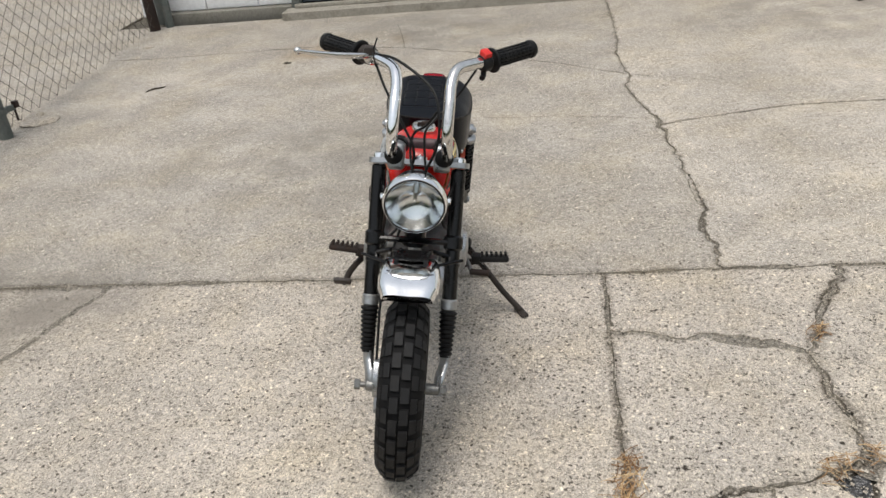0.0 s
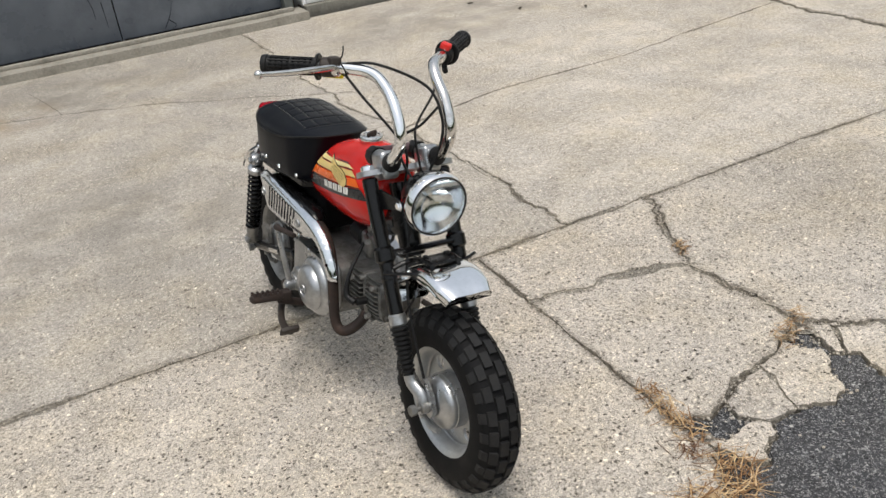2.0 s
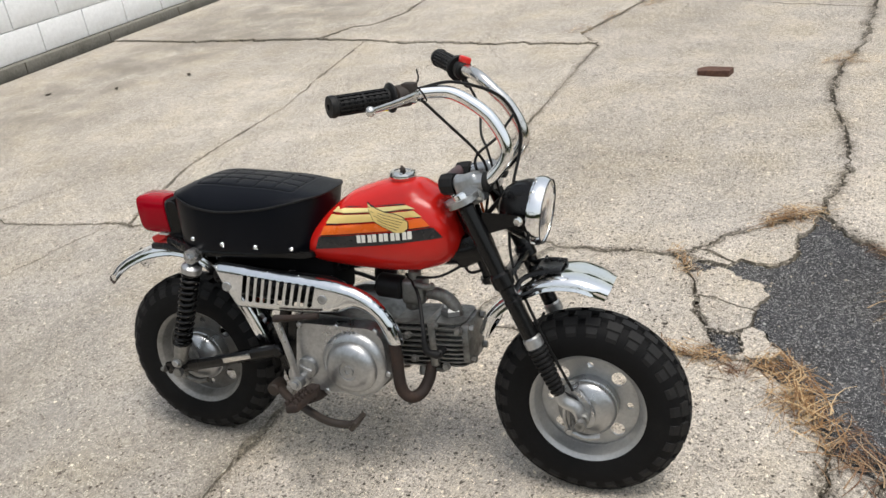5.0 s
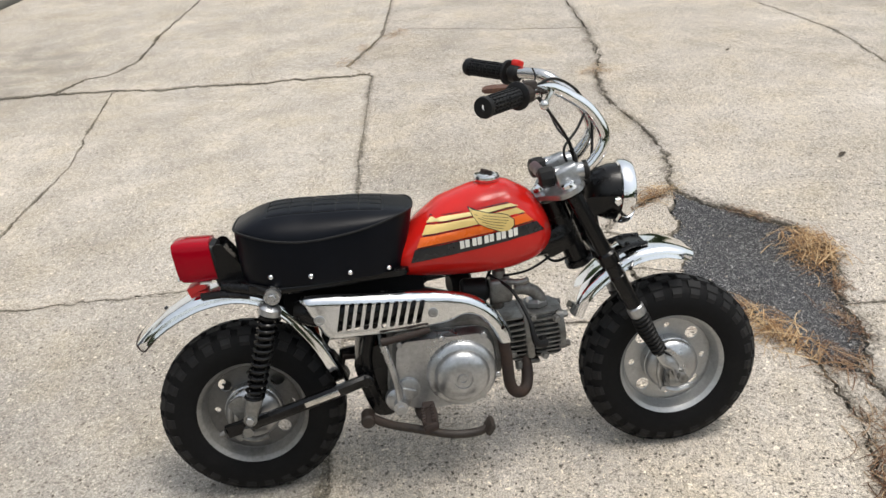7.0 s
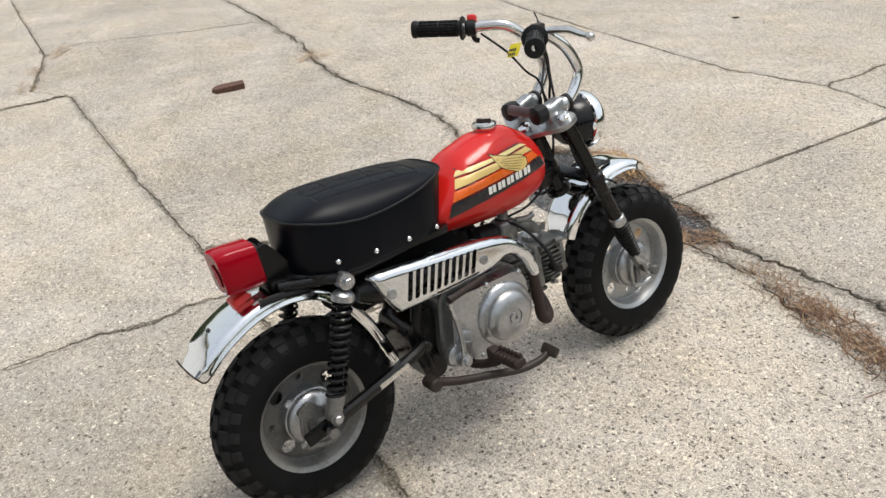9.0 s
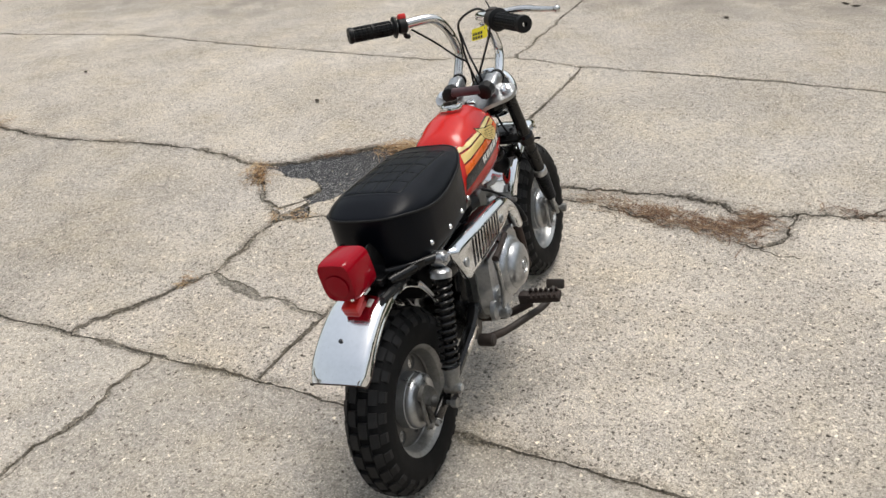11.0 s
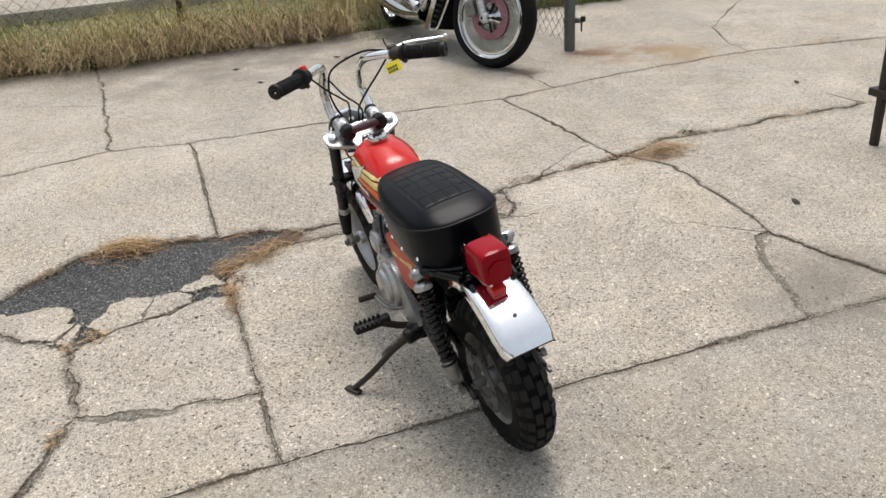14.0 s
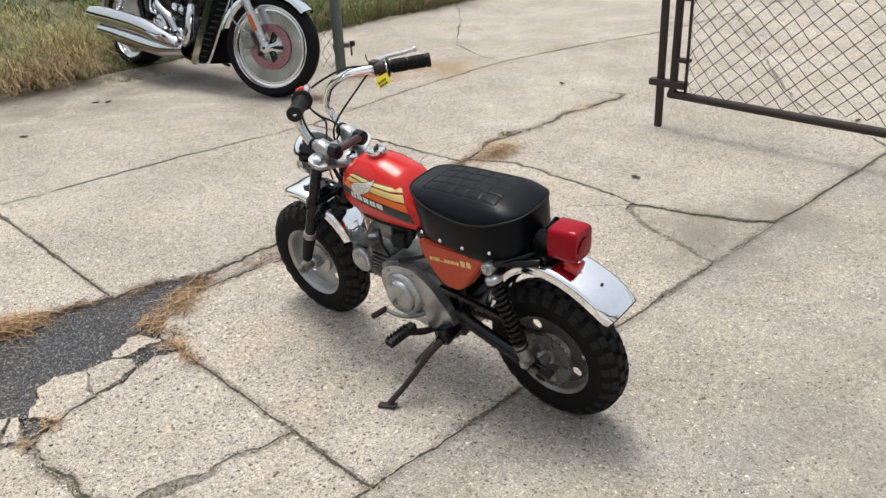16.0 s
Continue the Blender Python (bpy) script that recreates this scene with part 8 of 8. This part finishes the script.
# the line from west to east through the patch
crack([(-3.06, 2.21), (-3.41, 1.67), (-3.48, 1.54), (-4.08, 1.11), (-4.93, 0.51), (-5.84, -0.12)], 0.006, 0.018, 0.008)
crack([(-4.45, 0.85), (-4.2, 0.75), (-3.15, 0.67), (-2.85, 0.65), (-2.59, 0.64), (-2.28, 0.67), (-1.96, 0.65), (-1.61, 0.76), (-1.32, 0.77), (-1.14, 0.84), (-0.92, 0.90), (-0.67, 0.82), (-0.43, 0.85), (-0.21, 0.88),
       (-0.03, 0.785), (0.10, 0.79), (0.22, 0.75), (0.45, 0.68), (0.60, 0.72), (0.75, 0.85), (0.85, 0.94), (0.96, 1.03), (1.36, 0.965), (1.73, 0.98), (2.09, 1.04), (2.53, 1.03), (3.06, 0.92), (3.78, 0.87), (6, 0.85), (14, 0.7)], 0.0075, 0.018, 0.0, 0.055, True, -3.12)
crack([(3.93, 2.25), (4.12, 2.05), (3.86, 1.35), (3.75, 0.88)], 0.005, 0.012, 0.006)
crack([(0.12, -0.485), (0.105, -0.3), (0.105, 0.3), (0.105, 0.785)], JOINT, 0.003, 0.012, 0.018, True)
crack([(-1.57, -0.37), (-1.61, -0.11), (-1.64, 0.28), (-1.66, 0.60), (-1.67, 0.73)], 0.0045, 0.012, 0.0, 0.02, True)
crack([(-1.655, 0.53), (-1.59, 0.55), (-1.40, 0.68), (-1.27, 0.78)], 0.002)
crack([(-1.70, 0.73), (-1.82, 0.96), (-1.79, 1.34), (-1.75, 1.66), (-1.81, 1.90), (-1.88, 2.09), (-1.93, 2.19)], 0.006, 0.012, 0.009, 0.02, True)
crack([(-1.75, 1.66), (-1.68, 1.67), (-1.57, 1.85), (-1.52, 2.03), (-1.46, 2.19)], 0.002, 0.010, 0.005, 0.012)
crack([(-3.35, -0.53), (-3.38, -0.78), (-3.59, -1.24), (-4.33, -1.93), (-5.0, -2.66)], 0.0035)
crack([(0.51, -0.56), (0.53, -1.1), (0.55, -1.76), (0.60, -2.45), (0.62, -2.66)], 0.0045, 0.016, 0.009, 0.02)
# below the patch
crack([(0.105, 2.20), (0.105, 1.9), (0.108, 1.6), (0.108, 1.3), (0.12, 1.16), (0.04, 1.05), (-0.05, 1.0), (-0.16, 0.96), (-0.21, 0.90)], JOINT, 0.004, 0.010, 0.022, True)
crack([(-0.14, 0.975), (-0.24, 0.975), (-0.38, 0.955), (-0.50, 0.99), (-0.70, 1.055), (-0.97, 1.11), (-1.05, 1.0), (-1.06, 0.87)], 0.006, 0.014, 0.0, 0.05, True)
crack([(0.77, 2.22), (0.73, 2.09), (0.66, 1.97), (0.61, 1.80), (0.59, 1.72), (0.61, 1.52), (0.605, 1.40), (0.68, 1.37), (0.79, 1.26), (0.90, 1.13), (0.99, 1.025)], 0.009, 0.016, 0.008, 0.03, True)
crack([(0.107, 1.90), (0.18, 1.88), (0.26, 1.855), (0.34, 1.865), (0.47, 1.84), (0.60, 1.79)], 0.013, 0.014, 0.0035, 0.02)
crack([(0.112, 1.27), (0.18, 1.26), (0.25, 1.275), (0.32, 1.31), (0.40, 1.33), (0.48, 1.352), (0.55, 1.375), (0.607, 1.405)], 0.007, 0.012, 0.0, 0.015, True)
crack([(0.120, 1.16), (0.15, 1.09), (0.19, 1.08), (0.26, 1.12), (0.285, 1.17), (0.36, 1.17), (0.44, 1.145), (0.50, 1.16), (0.545, 1.23), (0.575, 1.295), (0.605, 1.23),
       (0.615, 1.16), (0.65, 1.11), (0.72, 1.07), (0.80, 1.09), (0.90, 1.065), (0.975, 1.04)], 0.003, 0.016)
crack([(0.245, 1.272), (0.235, 1.22), (0.262, 1.188), (0.282, 1.168)], 0.005, 0.010)
crack([(0.116, 1.198), (0.17, 1.182), (0.222, 1.188), (0.262, 1.188)], 0.005, 0.010)
crack([(0.40, 1.33), (0.395, 1.28), (0.37, 1.22), (0.355, 1.17)], 0.003, 0.006, 0.005)
crack([(0.53, 1.366), (0.545, 1.33), (0.572, 1.295)], 0.004, 0.008)
crack([(0.622, 1.395), (0.605, 1.35), (0.588, 1.272)], 0.004, 0.008)
crack([(0.69, 1.36), (0.655, 1.32), (0.603, 1.245)], 0.006, 0.008)
for pts, w in (([(-1.75, 1.67), (-1.55, 1.48), (-1.42, 1.39), (-1.32, 1.345)], 0.0018), ([(-3.13, 0.66), (-3.09, 0.36)], 0.006), ([(-1.93, -0.43), (-1.91, -0.60), (-1.91, -0.85)], 0.004),
               ([(0.55, -1.5), (0.73, -1.6), (0.85, -1.66), (1.28, -1.97)], 0.002), ([(0.385, 3.5), (0.01, 3.58), (-0.4, 3.61)], 0.0026), ([(0.31, 4.15), (0.79, 3.93), (1.18, 3.70)], 0.0026),
               ([(-0.93, 4.90), (-0.97, 5.1), (-1.07, 5.5)], 0.0026), ([(3.95, 2.24), (3.9, 1.95), (3.52, 1.93)], 0.003),
               ([(3.13, 2.42), (3.02, 2.30), (2.88, 2.20)], 0.005), ([(0.44, 2.64), (0.45, 2.9), (0.2, 3.0)], 0.0015), ([(-0.97, 1.11), (-1.02, 1.14), (-1.1, 1.13)], 0.003)):
    slit(pts, w * 0.6)
for pts in ([(2.925, 2.95), (2.78, 2.85), (2.38, 2.59)], [(-1.96, 0.63), (-1.86, 0.57), (-1.67, 0.545)], [(1.77, -2.35), (1.45, -2.08), (1.27, -1.96)], [(1.95, -1.81), (1.66, -1.97), (1.45, -1.98)]):
    FILMS.append((ragged(pts, 0.012, seed=3), 0.0, 0.006, True))

yard = thing("concrete_yard", "cracked exposed-aggregate concrete yard of several slabs", "pavement", kind="structure")


def slab_at(x, y):
    return holder(SLABS, Vector((x, y)))


PATCH = slab_at(0.4, 0.95)
LOW = [slab_at(-1.68, 2.1), slab_at(-0.75, 0.98)]
CRUMBLED = LOW[:1]
SLIVERS = [slab_at(0.165, 1.228), slab_at(0.578, 1.345)]
RAISED = [slab_at(3.6, 5.0), slab_at(3.6, 3.2)]
DROP = {id(SLIVERS[0]): 0.009, id(SLIVERS[1]): 0.009, id(RAISED[0]): -0.011, id(RAISED[1]): -0.008, id(PATCH): 0.008, id(LOW[0]): 0.006, id(LOW[1]): 0.002}
for poly in SLABS:
    n = len(poly)
    area = sum(poly[i][0].x * poly[(i + 1) % n][0].y - poly[(i + 1) % n][0].x * poly[i][0].y for i in range(n))
    if area < 0:
        poly.reverse()
    drop = DROP.get(id(poly), 0.0)
    kind_patch = poly is PATCH or poly in SLIVERS

    def ring(extra, z):
        out = []
        for i in range(n):
            p, w = poly[i]
            d = (poly[(i + 1) % n][0] - poly[i - 1][0])
            s = Vector((-d.y, d.x)).normalized() if d.length > 1e-9 else Vector((0, 0))
            e = extra * min(1.0, w / 0.005) if w else 0
            q = p + s * (w + e * (0.4 + 3.2 * max(0.0, noise.noise((p.x * 9, p.y * 9, 5)) + 0.6 * noise.noise((p.x * 45, p.y * 45, 5)))))
            out.append((q.x, q.y, z))
        return out
    bm = bmesh.new()
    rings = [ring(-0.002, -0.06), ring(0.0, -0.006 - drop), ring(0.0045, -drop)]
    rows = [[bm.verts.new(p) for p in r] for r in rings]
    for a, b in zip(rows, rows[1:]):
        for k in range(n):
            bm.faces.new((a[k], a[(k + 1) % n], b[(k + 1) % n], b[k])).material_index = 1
    vs, _, fs, *_ = delaunay_2d_cdt([Vector(p[:2]) for p in rings[-1]], [], [list(range(n))], 1, 1e-7)
    cap = [bm.verts.new((v.x, v.y, -drop)) for v in vs]
    for f in fs:
        face = bm.faces.new([cap[i] for i in f])
        face.normal_update()
        if face.normal.z < 0:
            face.normal_flip()
    cy = sum(v[0].y for v in poly) / n
    small = abs(area) < 0.2
    mat_here = M_ASPHALT if kind_patch else M_CONC if poly in CRUMBLED or small or cy < 2.2 and max(v[0].y for v in poly) < 2.6 else M_CONC_PALE if sum(v[0].x for v in poly) / n > 0.6 else M_CONC_SMOOTH
    name = "asphalt_patch" if kind_patch else "slab"
    piece = part(name, bm, mat_here, yard, "dark grey asphalt filling in the broken concrete" if kind_patch else "sunken corner of the concrete" if poly in CRUMBLED else "", False)
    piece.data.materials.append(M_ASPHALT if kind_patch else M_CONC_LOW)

bm = bmesh.new()
box(bm, (12.75, 9.0, 0.06), pose(-9.62, 10.41, -0.032), 0.003)
part("slab", bm, M_CONC_SMOOTH, yard, "", False)

# crumbled filling in the shallow cracks, and dirt along their edges
def strip(line, near, far, z, rough=0.0):
    """Two rows of points beside a line, at the distances near and far (negative: the other side)."""
    rows = []
    for i, p in enumerate(line):
        d = line[min(i + 1, len(line) - 1)] - line[max(i - 1, 0)]
        nrm = Vector((-d.y, d.x)).normalized() if d.length > 1e-9 else Vector((0, 0))
        a, b = p + nrm * near, p + nrm * far
        lift = rough * noise.noise((p.x * 30, p.y * 30, 4.0))
        rows.append(((a.x, a.y, z + lift), (b.x, b.y, z + lift)))
    return rows


def strips_mesh(name, all_rows, material, label):
    verts, faces, across = [], [], []
    for rows in all_rows:
        k = len(verts)
        for a, b in rows:
            verts += [a, b]
            across += [0.0, 1.0]
        faces += [(k + 2 * i, k + 2 * i + 2, k + 2 * i + 3, k + 2 * i + 1) for i in range(len(rows) - 1)]
    me = bpy.data.meshes.new(name)
    me.from_pydata(verts, [], faces)
    layer = me.uv_layers.new(name="across")
    for loop in me.loops:
        layer.data[loop.index].uv = (across[loop.vertex_index], 0.0)
    me.materials.append(material)
    ob = new(name, me)
    ob.parent = yard
    return tagged(ob, label, kind="stuff")


def near_yard(line):
    return [p for p in line if p.length < 7]


strips_mesh("joint_filling", [strip(near_yard(l), -w, w, -z, 0.003) for l, w, z in FILLS], M_CRUMB, "crumbled grey filling in the shallow cracks")
for dark, mat, name in ((False, M_FILM, "joint_dirt"), (True, M_FILM_DARK, "crack_dirt")):
    rows = [strip(near_yard(l), q * w, q * (w + d), 0.0013) for l, w, d, k in FILMS if k == dark for q in (-1, 1)]
    strips_mesh(name, rows, mat, "dark dirt spread along the cracks" if dark else "grey-brown dust along the joints")

# loose bits of aggregate and chips in the broken places
rng = random.Random(12)
verts, faces = [], []
for cx, cy, r, k in ((0.2, 1.27, 0.1, 60), (0.6, 1.37, 0.06, 40), (0.3, 1.31, 0.1, 40), (-0.6, 0.98, 0.3, 90), (0.61, 1.6, 0.12, 20), (0.3, 1.0, 0.4, 60), (-1.7, 0.8, 0.3, 40), (3.1, 2.45, 0.25, 160), (3.6, 2.33, 0.25, 120), (0.0, 2.2, 1.2, 40), (-1.6, 2.1, 0.2, 25), (0, 4.5, 3.0, 60), (-2.8, 5.6, 0.3, 40), (-2.75, 3.8, 0.2, 30), (-1, -1.4, 1.6, 60)):
    for _ in range(k):
        a, q, s = rng.uniform(0, 6.3), rng.random() ** 0.5 * r, rng.uniform(0.0018, 0.006)
        c = Vector((cx + q * math.cos(a), cy + q * math.sin(a), s * 0.3 - 0.002))
        b0 = len(verts)
        verts += [c + Vector((s * rng.uniform(0.6, 1.3), 0, 0)), c + Vector((0, s * rng.uniform(0.6, 1.3), 0)), c - Vector((s * rng.uniform(0.6, 1.3), 0, 0)), c - Vector((0, s * rng.uniform(0.6, 1.3), 0)), c + Vector((0, 0, s * 0.8)), c - Vector((0, 0, s * 0.6))]
        faces += [(b0 + i, b0 + (i + 1) % 4, b0 + 4) for i in range(4)] + [(b0 + (i + 1) % 4, b0 + i, b0 + 5) for i in range(4)]
for line, w in LINES:
    for p in line:
        if p.length > 5.5:
            continue
        for _ in range(2 if w < 0.005 else 4 if w < 0.0078 else 9):
            s = rng.uniform(0.0012, 0.0042)
            c = Vector((p.x + rng.gauss(0, w * 1.3 + 0.002), p.y + rng.gauss(0, w * 1.3 + 0.002), rng.uniform(-0.014, -0.002)))
            b0 = len(verts)
            verts += [c + Vector((s * rng.uniform(0.6, 1.3), 0, 0)), c + Vector((0, s * rng.uniform(0.6, 1.3), 0)), c - Vector((s * rng.uniform(0.6, 1.3), 0, 0)), c - Vector((0, s * rng.uniform(0.6, 1.3), 0)), c + Vector((0, 0, s * 0.8)), c - Vector((0, 0, s * 0.6))]
            faces += [(b0 + i, b0 + (i + 1) % 4, b0 + 4) for i in range(4)] + [(b0 + (i + 1) % 4, b0 + i, b0 + 5) for i in range(4)]
me = bpy.data.meshes.new("grit")
me.from_pydata(verts, [], faces)
me.materials.append(M_CONC)
tagged(new("grit", me), "loose chips and grit on the concrete", "grit", kind="stuff")
